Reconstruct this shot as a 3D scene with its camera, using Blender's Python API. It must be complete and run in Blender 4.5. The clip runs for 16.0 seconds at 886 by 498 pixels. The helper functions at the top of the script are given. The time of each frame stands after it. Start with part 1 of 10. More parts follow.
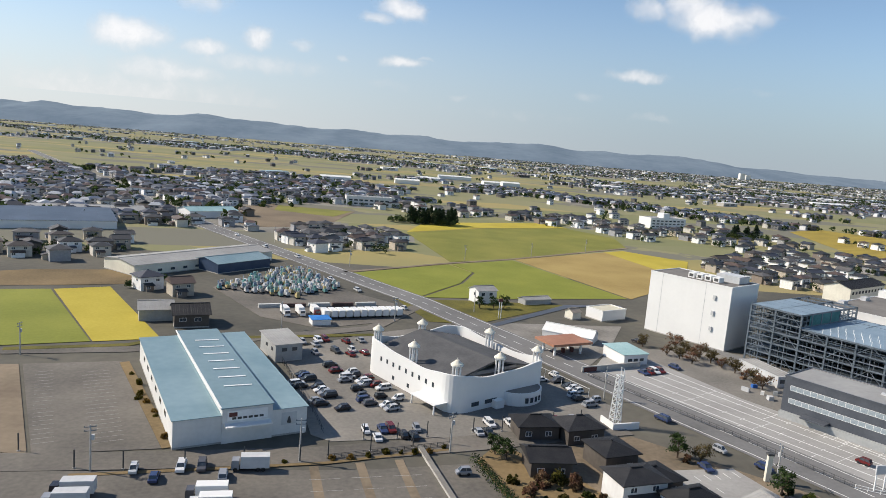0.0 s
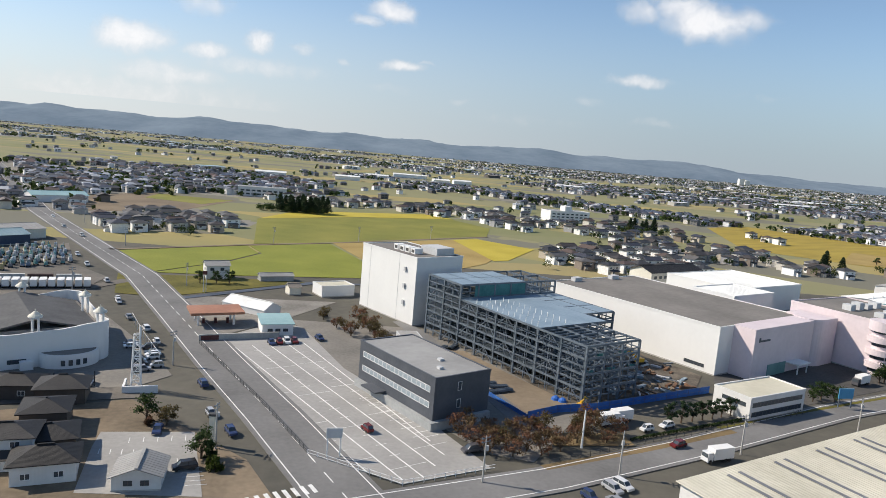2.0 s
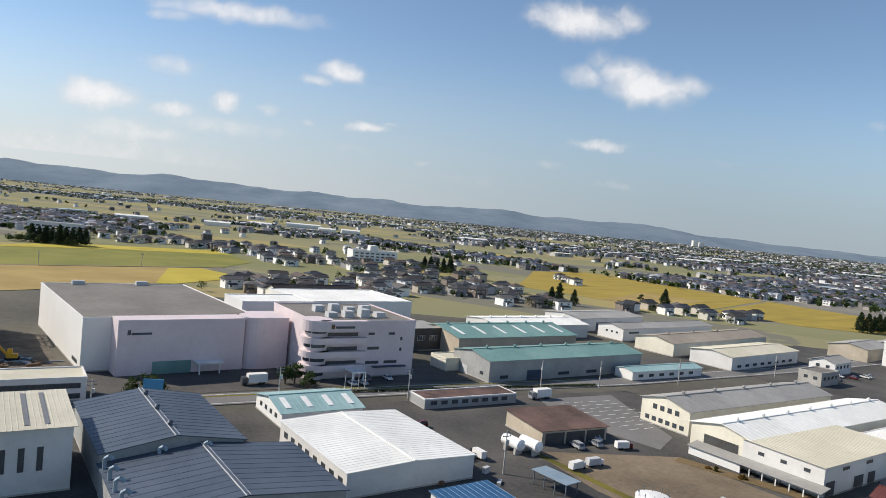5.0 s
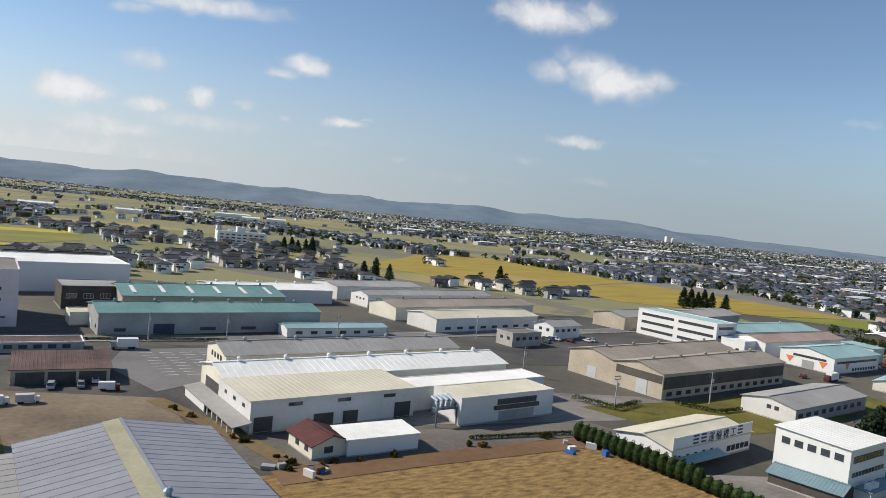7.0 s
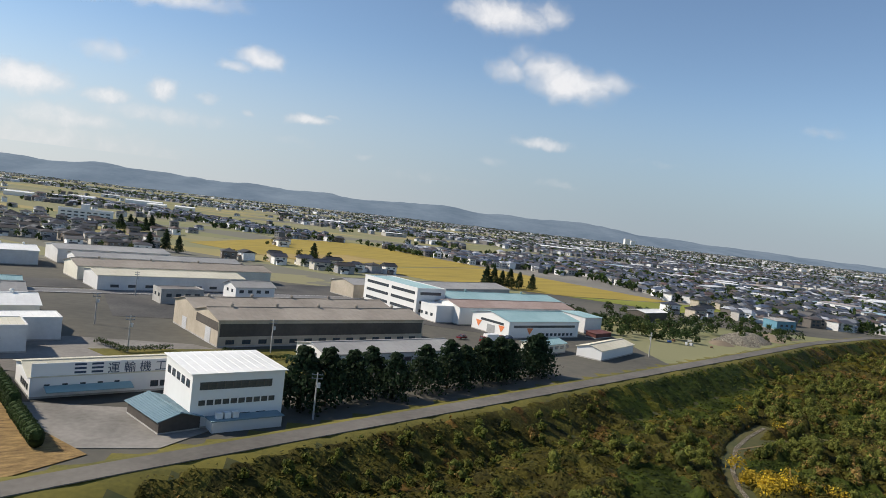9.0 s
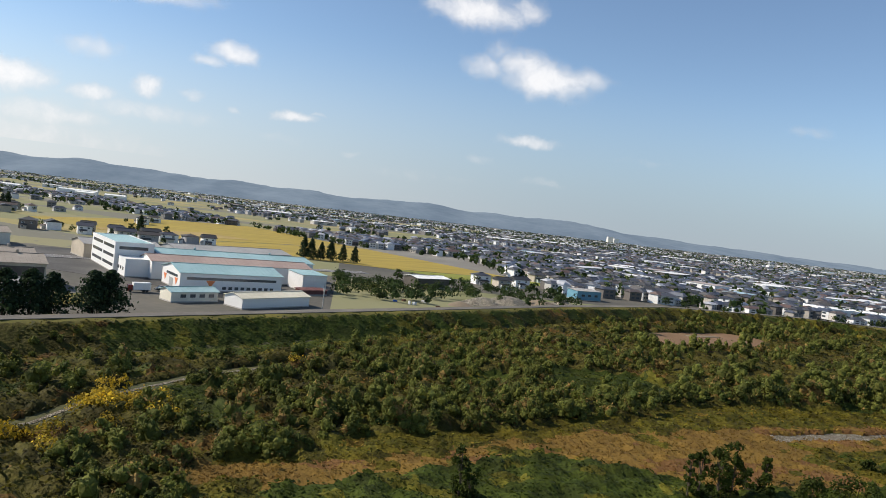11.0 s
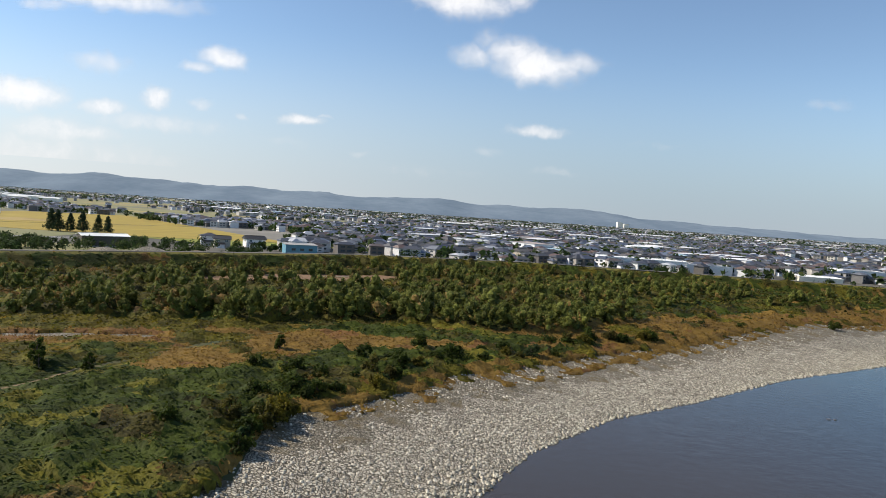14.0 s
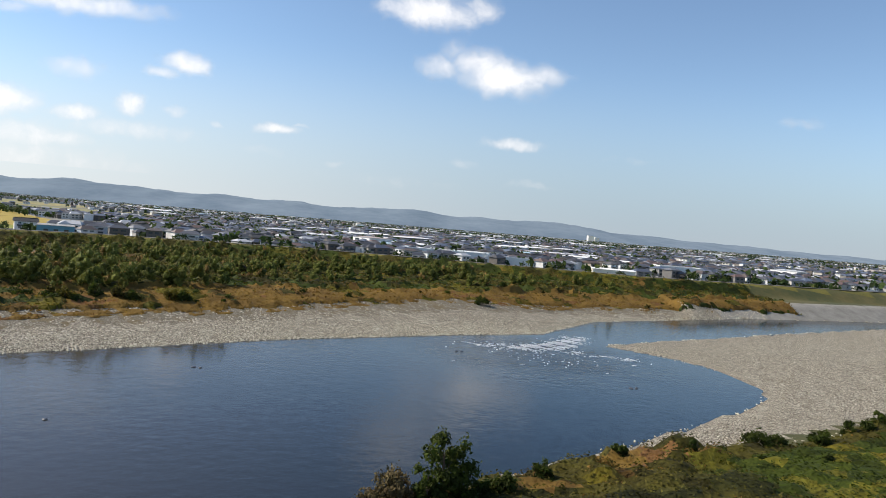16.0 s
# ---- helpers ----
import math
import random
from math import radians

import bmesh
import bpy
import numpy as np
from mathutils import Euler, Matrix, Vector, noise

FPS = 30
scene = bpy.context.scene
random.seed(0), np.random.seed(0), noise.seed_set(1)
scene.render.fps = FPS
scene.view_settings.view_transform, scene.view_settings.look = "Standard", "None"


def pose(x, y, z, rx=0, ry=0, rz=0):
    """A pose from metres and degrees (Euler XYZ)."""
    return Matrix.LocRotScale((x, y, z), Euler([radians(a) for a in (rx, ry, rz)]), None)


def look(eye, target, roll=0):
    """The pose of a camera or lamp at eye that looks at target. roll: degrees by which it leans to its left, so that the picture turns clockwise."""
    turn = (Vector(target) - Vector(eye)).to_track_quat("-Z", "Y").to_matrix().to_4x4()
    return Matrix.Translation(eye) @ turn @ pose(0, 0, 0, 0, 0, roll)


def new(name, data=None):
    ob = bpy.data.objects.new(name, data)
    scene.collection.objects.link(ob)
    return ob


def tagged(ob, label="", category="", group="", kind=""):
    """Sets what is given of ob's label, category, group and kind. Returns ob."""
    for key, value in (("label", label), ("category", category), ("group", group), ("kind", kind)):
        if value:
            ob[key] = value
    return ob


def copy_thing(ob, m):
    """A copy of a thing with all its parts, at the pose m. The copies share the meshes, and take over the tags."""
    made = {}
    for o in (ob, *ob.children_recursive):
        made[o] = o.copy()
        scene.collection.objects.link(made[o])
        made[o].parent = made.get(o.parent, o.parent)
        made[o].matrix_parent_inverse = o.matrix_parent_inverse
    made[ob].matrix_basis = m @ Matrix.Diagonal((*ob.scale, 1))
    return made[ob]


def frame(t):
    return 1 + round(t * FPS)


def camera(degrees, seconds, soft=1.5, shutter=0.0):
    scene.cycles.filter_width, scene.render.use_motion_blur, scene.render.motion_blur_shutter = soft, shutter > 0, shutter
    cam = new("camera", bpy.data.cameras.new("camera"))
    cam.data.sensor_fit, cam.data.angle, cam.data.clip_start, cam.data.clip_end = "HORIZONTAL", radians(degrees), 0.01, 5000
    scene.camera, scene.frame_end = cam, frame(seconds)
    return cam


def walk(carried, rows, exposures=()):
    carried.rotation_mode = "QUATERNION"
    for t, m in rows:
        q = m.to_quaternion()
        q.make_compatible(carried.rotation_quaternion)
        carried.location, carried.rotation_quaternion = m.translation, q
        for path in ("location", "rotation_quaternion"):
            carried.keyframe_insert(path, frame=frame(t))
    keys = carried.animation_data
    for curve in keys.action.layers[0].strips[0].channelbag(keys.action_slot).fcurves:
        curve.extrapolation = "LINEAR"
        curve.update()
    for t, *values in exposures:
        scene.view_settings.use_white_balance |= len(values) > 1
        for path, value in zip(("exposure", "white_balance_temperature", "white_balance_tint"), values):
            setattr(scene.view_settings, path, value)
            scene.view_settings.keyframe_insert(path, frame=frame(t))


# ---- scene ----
# Camera: a straight descending flight, looking out to the left. Rows: seconds, place, yaw, pitch, roll.
cam = camera(64.94, 16.0, soft=0.6)
FLIGHT = [
    (0, 0.00, 0.00, 42.42, -4.662, -8.339, 4.650),
    (0.5, 19.07, 0.94, 41.54, -4.648, -8.344, 4.946),
    (1, 38.15, 1.76, 40.68, -4.315, -8.530, 5.022),
    (1.5, 57.24, 2.49, 39.82, -3.806, -8.528, 4.900),
    (2, 76.36, 3.11, 38.97, -3.666, -7.972, 4.945),
    (2.5, 95.48, 3.63, 38.12, -3.877, -6.221, 5.216),
    (3, 114.63, 4.07, 37.28, -3.865, -4.918, 5.156),
    (3.5, 133.78, 4.42, 36.44, -3.792, -3.949, 5.189),
    (4, 152.94, 4.69, 35.61, -4.133, -3.004, 4.994),
    (4.2, 160.61, 4.77, 35.27, -4.158, -2.778, 5.178),
    (6.3, 241.23, 5.03, 31.76, -5.624, -3.056, 5.765),
    (6.5, 248.92, 5.00, 31.42, -5.532, -3.226, 5.764),
    (7, 268.14, 4.89, 30.58, -5.711, -2.838, 5.604),
    (7.5, 287.37, 4.74, 29.73, -6.630, -2.411, 6.060),
    (8, 306.60, 4.54, 28.88, -7.167, -2.168, 6.181),
    (8.2, 314.29, 4.45, 28.54, -7.424, -2.196, 6.348),
    (10.3, 395.11, 3.26, 24.85, -7.793, -2.890, 6.806),
    (10.5, 402.81, 3.13, 24.49, -7.782, -2.677, 6.786),
    (11, 422.06, 2.80, 23.58, -7.879, -2.514, 6.843),
    (11.5, 441.31, 2.46, 22.66, -8.139, -2.047, 7.019),
    (12, 460.55, 2.12, 21.73, -7.840, -1.897, 6.882),
    (12.5, 479.80, 1.79, 20.78, -5.588, -1.839, 5.079),
    (13, 499.04, 1.47, 19.82, -5.480, -2.484, 4.397),
    (13.5, 518.28, 1.16, 18.83, -5.571, -2.892, 3.921),
    (14, 537.52, 0.87, 17.84, -5.337, -2.959, 3.845),
    (14.5, 556.75, 0.60, 16.82, -4.764, -2.867, 3.855),
    (15, 575.97, 0.36, 15.78, -5.578, -2.788, 4.091),
    (15.5, 595.19, 0.16, 14.73, -6.301, -2.339, 4.664),
    (16, 614.40, 0.00, 13.65, -6.377, -1.809, 4.721),
]
walk(cam, [(t, pose(x, y, z, 90 + p, 0, w) @ pose(0, 0, 0, 0, 0, r)) for t, x, y, z, w, p, r in FLIGHT],
     exposures=[(0.0, 0.27), (4.0, 0.22), (7.0, 0.08), (8.2, 0.1), (10.5, 0.25), (12.5, 0.34), (14.0, 0.36), (16.0, 0.44)])

# ---- light ----
SUN_ELEVATION, SUN_AZIMUTH = 38.0, 167.0      # azimuth counted from +x towards +y
_az = radians(SUN_AZIMUTH)
sun_way = Vector((math.cos(_az) * math.cos(radians(SUN_ELEVATION)), math.sin(_az) * math.cos(radians(SUN_ELEVATION)),
                  math.sin(radians(SUN_ELEVATION))))
sun_data = bpy.data.lights.new("sun", "SUN")
sun_data.energy, sun_data.angle, sun_data.color = 5.0, radians(0.6), (1.0, 0.9, 0.765)
sun = new("sun", sun_data)
sun.matrix_basis = look((0, 0, 300), Vector((0, 0, 300)) - sun_way)

world = bpy.data.worlds.new("sky")
scene.world = world
world.use_nodes = True
wn = world.node_tree
wn.nodes.clear()
sky = wn.nodes.new("ShaderNodeTexSky")
sky.sky_type, sky.sun_disc = "NISHITA", False
sky.sun_elevation, sky.sun_rotation = radians(SUN_ELEVATION), radians(90 - SUN_AZIMUTH)
sky.altitude = 400
sky.air_density, sky.dust_density, sky.ozone_density = 1.0, 0.2, 1.6
sky_light = wn.nodes.new("ShaderNodeBackground")
sky_light.inputs["Strength"].default_value = 0.109
sky_out = wn.nodes.new("ShaderNodeOutputWorld")
sky_tint = wn.nodes.new("ShaderNodeMix")
sky_tint.data_type, sky_tint.blend_type = "RGBA", "MULTIPLY"
sky_tint.inputs[0].default_value, sky_tint.inputs[7].default_value = 1.0, (0.97, 1.0, 1.03, 1)
wn.links.new(sky.outputs[0], sky_tint.inputs[6])
wn.links.new(sky_tint.outputs[2], sky_light.inputs[0])
wn.links.new(sky_light.outputs[0], sky_out.inputs[0])


# ---- materials ----
def surf(name, dark, light, scale=0.5, rough=0.7, metal=0.0, bump=0.15, fine=8.0, island=0.0, chance=0.0, wave=0.0, spec=0.3, drawn=None):
    """A weathered surface: two sizes of blotches between two colours, fine relief, spread by piece or by object."""
    m = bpy.data.materials.new(name)
    m.use_nodes = True
    t = m.node_tree
    b = t.nodes["Principled BSDF"]
    tc = t.nodes.new("ShaderNodeTexCoord")
    n1, n2 = t.nodes.new("ShaderNodeTexNoise"), t.nodes.new("ShaderNodeTexNoise")
    n1.inputs["Scale"].default_value, n1.inputs["Detail"].default_value = scale, 4
    n2.inputs["Scale"].default_value, n2.inputs["Detail"].default_value = scale * fine, 3
    add = t.nodes.new("ShaderNodeMath"); add.operation = "MULTIPLY_ADD"
    add.inputs[1].default_value = 0.4
    for n in (n1, n2):
        t.links.new(tc.outputs["Object"], n.inputs["Vector"])
    if drawn:
        mp = t.nodes.new("ShaderNodeMapping")
        mp.vector_type = "TEXTURE"
        mp.inputs["Rotation"].default_value, mp.inputs["Scale"].default_value = (0, 0, radians(drawn[0])), (1, 1 / drawn[1], 1)
        t.links.new(mp.outputs[0], n1.inputs["Vector"])
        t.links.new(tc.outputs["Object"], mp.inputs["Vector"]); t.links.new(mp.outputs[0], n2.inputs["Vector"])
    t.links.new(n2.outputs["Fac"], add.inputs[0])
    t.links.new(n1.outputs["Fac"], add.inputs[2])
    ramp = t.nodes.new("ShaderNodeMapRange")
    ramp.inputs["From Min"].default_value, ramp.inputs["From Max"].default_value = 0.45, 0.95
    t.links.new(add.outputs[0], ramp.inputs["Value"])
    fac = ramp.outputs[0]
    mix = t.nodes.new("ShaderNodeMix"); mix.data_type = "RGBA"
    mix.inputs[6].default_value, mix.inputs[7].default_value = (*dark, 1), (*light, 1)
    t.links.new(fac, mix.inputs[0])
    colour = mix.outputs[2]
    for on, source in ((island, "island"), (chance, "object")):
        if on:
            info = t.nodes.new("ShaderNodeNewGeometry" if source == "island" else "ShaderNodeObjectInfo")
            rnd = info.outputs["Random Per Island" if source == "island" else "Random"]
            mr = t.nodes.new("ShaderNodeMapRange")
            mr.inputs["To Min"].default_value, mr.inputs["To Max"].default_value = 1 - on, 1 + on
            t.links.new(rnd, mr.inputs["Value"])
            hsv = t.nodes.new("ShaderNodeHueSaturation")
            t.links.new(mr.outputs[0], hsv.inputs["Value"])
            t.links.new(colour, hsv.inputs["Color"])
            colour = hsv.outputs[0]
    t.links.new(colour, b.inputs["Base Color"])
    b.inputs["Roughness"].default_value, b.inputs["Metallic"].default_value = rough, metal
    b.inputs["Specular IOR Level"].default_value = spec
    height = n2.outputs["Fac"]
    if wave:
        w = t.nodes.new("ShaderNodeTexWave")
        w.inputs["Scale"].default_value = wave
        t.links.new(tc.outputs["Object"], w.inputs["Vector"])
        height = w.outputs["Fac"]
    if bump:
        bp = t.nodes.new("ShaderNodeBump")
        bp.inputs["Strength"].default_value, bp.inputs["Distance"].default_value = bump, 0.05
        t.links.new(height, bp.inputs["Height"])
        t.links.new(bp.outputs[0], b.inputs["Normal"])
    return m


def palette(name, colours, rough=0.7, source="island", grain=1.5, metal=0.0, depth=0.25):
    """One of several colours, picked by piece or by object, with grain."""
    m = bpy.data.materials.new(name)
    m.use_nodes = True
    t = m.node_tree
    b = t.nodes["Principled BSDF"]
    info = t.nodes.new("ShaderNodeNewGeometry" if source == "island" else "ShaderNodeObjectInfo")
    ramp = t.nodes.new("ShaderNodeValToRGB")
    ramp.color_ramp.interpolation = "CONSTANT"
    for i, c in enumerate(colours):
        e = ramp.color_ramp.elements[i] if i < 2 else ramp.color_ramp.elements.new(i / len(colours))
        e.position, e.color = i / len(colours), (*c, 1)
    t.links.new(info.outputs["Random Per Island" if source == "island" else "Random"], ramp.inputs[0])
    tc, nz = t.nodes.new("ShaderNodeTexCoord"), t.nodes.new("ShaderNodeTexNoise")
    nz.inputs["Scale"].default_value, nz.inputs["Detail"].default_value = grain, 4
    t.links.new(tc.outputs["Object"], nz.inputs["Vector"])
    mr = t.nodes.new("ShaderNodeMapRange")
    mr.inputs["To Min"].default_value, mr.inputs["To Max"].default_value = 1 - depth, 1 + depth
    t.links.new(nz.outputs["Fac"], mr.inputs["Value"])
    hsv = t.nodes.new("ShaderNodeHueSaturation")
    t.links.new(ramp.outputs[0], hsv.inputs["Color"])
    t.links.new(mr.outputs[0], hsv.inputs["Value"])
    t.links.new(hsv.outputs[0], b.inputs["Base Color"])
    b.inputs["Roughness"].default_value, b.inputs["Metallic"].default_value = rough, metal
    return m


def leafy(name, colours, patch=0.06, rough=0.75, spread=1.0, plant=0.42):
    """Foliage: colours drift over the ground in patches and differ from leaf clump to leaf clump."""
    m = bpy.data.materials.new(name)
    m.use_nodes = True
    t = m.node_tree
    b = t.nodes["Principled BSDF"]
    tc, nz = t.nodes.new("ShaderNodeTexCoord"), t.nodes.new("ShaderNodeTexNoise")
    nz.inputs["Scale"].default_value, nz.inputs["Detail"].default_value = patch, 5
    t.links.new(tc.outputs["Object"], nz.inputs["Vector"])
    geo = t.nodes.new("ShaderNodeNewGeometry")
    mad = t.nodes.new("ShaderNodeMath"); mad.operation = "MULTIPLY_ADD"
    mad.inputs[1].default_value = 0.22
    t.links.new(geo.outputs["Random Per Island"], mad.inputs[0])
    wide = t.nodes.new("ShaderNodeMapRange")
    wide.inputs["From Min"].default_value, wide.inputs["From Max"].default_value = 0.32, 0.68
    wide.inputs["To Min"].default_value, wide.inputs["To Max"].default_value = 0.22, 0.78
    t.links.new(nz.outputs["Fac"], wide.inputs["Value"])
    t.links.new(wide.outputs[0], mad.inputs[2])
    ramp = t.nodes.new("ShaderNodeValToRGB")
    n = len(colours)
    for i, c in enumerate(colours):
        e = ramp.color_ramp.elements[i] if i < 2 else ramp.color_ramp.elements.new(0.5)
        e.position, e.color = 0.35 + 0.5 * i / (n - 1), (*c, 1)
    # each plant keeps a hue and a lightness of its own
    cell, rgb, own, tone = (t.nodes.new(k) for k in ("ShaderNodeTexVoronoi", "ShaderNodeSeparateColor", "ShaderNodeMath", "ShaderNodeMapRange"))
    cell.inputs["Scale"].default_value = plant
    t.links.new(tc.outputs["Object"], cell.inputs["Vector"]); t.links.new(cell.outputs["Color"], rgb.inputs[0])
    own.operation = "MULTIPLY_ADD"
    own.inputs[1].default_value = 0.3
    shift = t.nodes.new("ShaderNodeMath"); shift.operation = "SUBTRACT"
    shift.inputs[1].default_value = 0.15
    t.links.new(rgb.outputs[0], own.inputs[0]); t.links.new(mad.outputs[0], own.inputs[2]); t.links.new(own.outputs[0], shift.inputs[0])
    t.links.new(shift.outputs[0], ramp.inputs[0])
    tone.inputs["To Min"].default_value, tone.inputs["To Max"].default_value = 1 - 0.4 * spread, 1 + 0.4 * spread
    t.links.new(rgb.outputs[1], tone.inputs["Value"])
    hsv, mr = t.nodes.new("ShaderNodeHueSaturation"), t.nodes.new("ShaderNodeMapRange")
    mr.inputs["To Min"].default_value, mr.inputs["To Max"].default_value = 1 - 0.25 * spread, 1 + 0.25 * spread
    t.links.new(geo.outputs["Random Per Island"], mr.inputs["Value"])
    fine, fr, mul = t.nodes.new("ShaderNodeTexNoise"), t.nodes.new("ShaderNodeMapRange"), t.nodes.new("ShaderNodeMath")
    fine.inputs["Scale"].default_value, fine.inputs["Detail"].default_value = 2.2, 5
    fr.inputs["From Min"].default_value, fr.inputs["From Max"].default_value = 0.3, 0.7
    fr.inputs["To Min"].default_value, fr.inputs["To Max"].default_value = 1 - 0.4 * spread, 1 + 0.35 * spread
    mul.operation = "MULTIPLY"
    t.links.new(tc.outputs["Object"], fine.inputs["Vector"]); t.links.new(fine.outputs["Fac"], fr.inputs["Value"])
    t.links.new(mr.outputs[0], mul.inputs[0]); t.links.new(fr.outputs[0], mul.inputs[1])
    both_tones = t.nodes.new("ShaderNodeMath"); both_tones.operation = "MULTIPLY"
    t.links.new(mul.outputs[0], both_tones.inputs[0]); t.links.new(tone.outputs[0], both_tones.inputs[1])
    t.links.new(both_tones.outputs[0], hsv.inputs["Value"])
    t.links.new(ramp.outputs[0], hsv.inputs["Color"])
    t.links.new(hsv.outputs[0], b.inputs["Base Color"])
    bp = t.nodes.new("ShaderNodeBump")
    bp.inputs["Strength"].default_value, bp.inputs["Distance"].default_value = 1.0, 0.22
    t.links.new(fine.outputs["Fac"], bp.inputs["Height"]); t.links.new(bp.outputs[0], b.inputs["Normal"])
    b.inputs["Roughness"].default_value = rough
    b.inputs["Specular IOR Level"].default_value = 0.2
    thin, both = t.nodes.new("ShaderNodeBsdfTranslucent"), t.nodes.new("ShaderNodeMixShader")
    both.inputs[0].default_value = 0.38
    t.links.new(hsv.outputs[0], thin.inputs["Color"])
    t.links.new(b.outputs[0], both.inputs[1]); t.links.new(thin.outputs[0], both.inputs[2])
    t.links.new(both.outputs[0], t.nodes["Material Output"].inputs["Surface"])
    return m


YARD_ASPHALT = surf("dark_yard_asphalt", (0.0375, 0.0375, 0.0375), (0.1125, 0.1065, 0.0975), 0.07, 0.9, fine=22, bump=0.1)
ASPHALT = surf("asphalt", (0.245, 0.238, 0.226), (0.37, 0.36, 0.34), 0.08, 0.85, fine=20, bump=0.1)
ROAD_ASPHALT = surf("road_asphalt", (0.12, 0.118, 0.116), (0.2, 0.197, 0.192), 0.08, 0.85, fine=20, bump=0.1)
WORN_PARK = surf("worn_brownish_asphalt", (0.12, 0.113, 0.102), (0.245, 0.228, 0.2), 0.07, 0.9, fine=24, bump=0.1)
OLD_ASPHALT = surf("worn_asphalt", (0.0779, 0.0722, 0.064), (0.1886, 0.1706, 0.146), 0.06, 0.9, fine=25, bump=0.1)
PAVING = surf("concrete_paving", (0.13, 0.122, 0.108), (0.28, 0.262, 0.235), 0.12, 0.9, fine=12)
DIRT = surf("packed_earth", (0.14, 0.108, 0.076), (0.25, 0.2, 0.14), 0.07, 0.95, fine=14, bump=0.4)
CONCRETE = surf("concrete", (0.3, 0.29, 0.27), (0.46, 0.45, 0.42), 0.4, 0.85)
FADED = surf("worn_road_paint", (0.14, 0.135, 0.125), (0.5, 0.49, 0.46), 1.6, 0.85)
MARKING = surf("road_paint", (0.55, 0.55, 0.53), (0.78, 0.78, 0.76), 0.8, 0.7)
WHITE = surf("white_painted_wall", (0.679, 0.679, 0.666), (0.722, 0.722, 0.709), 0.15, 0.6, bump=0.05)
OFFWHITE = surf("off_white_panel_wall", (0.557, 0.552, 0.539), (0.679, 0.674, 0.661), 0.2, 0.6, wave=2.5, bump=0.1)
CREAM = surf("cream_panel_wall", (0.6, 0.57, 0.48), (0.74, 0.71, 0.6), 0.2, 0.65, wave=2.5, bump=0.1)
PINK = surf("pale_pink_panel_wall", (0.58, 0.5, 0.52), (0.68, 0.59, 0.61), 0.15, 0.55, bump=0.05)
LIGHT_GREY = surf("light_grey_panel_wall", (0.42, 0.43, 0.44), (0.54, 0.55, 0.56), 0.2, 0.6, wave=2.5, bump=0.1)
BEIGE = surf("beige_sheet_wall", (0.36, 0.31, 0.24), (0.5, 0.44, 0.35), 0.2, 0.7, wave=3.0, bump=0.15)
GREY_WALL = surf("grey_sheet_wall", (0.26, 0.27, 0.27), (0.38, 0.39, 0.39), 0.2, 0.65, wave=3.0, bump=0.15)
DARK_PANEL = surf("dark_slate_panel", (0.06, 0.068, 0.082), (0.09, 0.098, 0.115), 0.3, 0.45, bump=0.05)
BROWN_WALL = surf("dark_brown_sheet_wall", (0.06, 0.052, 0.046), (0.105, 0.092, 0.08), 0.2, 0.7, wave=3.0, bump=0.15)
NAVY_WALL = surf("navy_sheet_wall", (0.03, 0.05, 0.09), (0.05, 0.075, 0.13), 0.3, 0.5, wave=3.0)
ROOF_BLUE = surf("blue_grey_metal_roof", (0.135, 0.215, 0.25), (0.2, 0.285, 0.32), 0.1, 0.5, bump=0.05, chance=0.06)
ROOF_WHITE = surf("white_metal_roof", (0.66, 0.66, 0.63), (0.82, 0.82, 0.79), 0.12, 0.5, bump=0.05)
ROOF_CREAM = surf("cream_metal_roof", (0.47, 0.44, 0.335), (0.6, 0.565, 0.45), 0.12, 0.55, bump=0.05)
ROOF_WEATHERED = surf("weathered_cream_metal_roof", (0.43, 0.405, 0.325), (0.57, 0.54, 0.445), 0.12, 0.6, bump=0.05)
ROOF_GREY = surf("grey_metal_roof", (0.24, 0.235, 0.225), (0.34, 0.335, 0.32), 0.12, 0.6, bump=0.05)
ROOF_SLATE = surf("slate_grey_metal_roof", (0.13, 0.135, 0.145), (0.19, 0.195, 0.205), 0.12, 0.55, bump=0.05)
ROOF_LAVENDER = surf("pale_slate_metal_roof", (0.2, 0.205, 0.23), (0.285, 0.29, 0.315), 0.12, 0.5, bump=0.05)
ROOF_STRIP = surf("yellowed_roof_strip", (0.24, 0.23, 0.15), (0.34, 0.325, 0.225), 0.3, 0.6, bump=0.05)
ROOF_TAN = surf("weathered_tan_roof", (0.23, 0.2, 0.165), (0.34, 0.3, 0.25), 0.12, 0.75, bump=0.1)
SIGN_BLUE = surf("blue_sign_paint", (0.06, 0.24, 0.42), (0.08, 0.3, 0.5), 0.4, 0.5)
ROOF_TEAL = surf("teal_green_metal_roof", (0.11, 0.22, 0.21), (0.18, 0.31, 0.29), 0.12, 0.5, bump=0.05)
ROOF_SKY = surf("pale_turquoise_roof", (0.21, 0.34, 0.35), (0.3, 0.44, 0.45), 0.12, 0.5, bump=0.05)
ROOF_NAVY = surf("dark_slate_blue_metal_roof", (0.05, 0.067, 0.093), (0.085, 0.105, 0.138), 0.12, 0.45, bump=0.05)
ROOF_RUST = surf("rusty_brown_sheet_roof", (0.05, 0.034, 0.03), (0.15, 0.095, 0.08), 0.25, 0.8, bump=0.15)
ROOF_RED = surf("red_brown_tile_roof", (0.085, 0.03, 0.027), (0.14, 0.052, 0.045), 0.6, 0.6, bump=0.2)
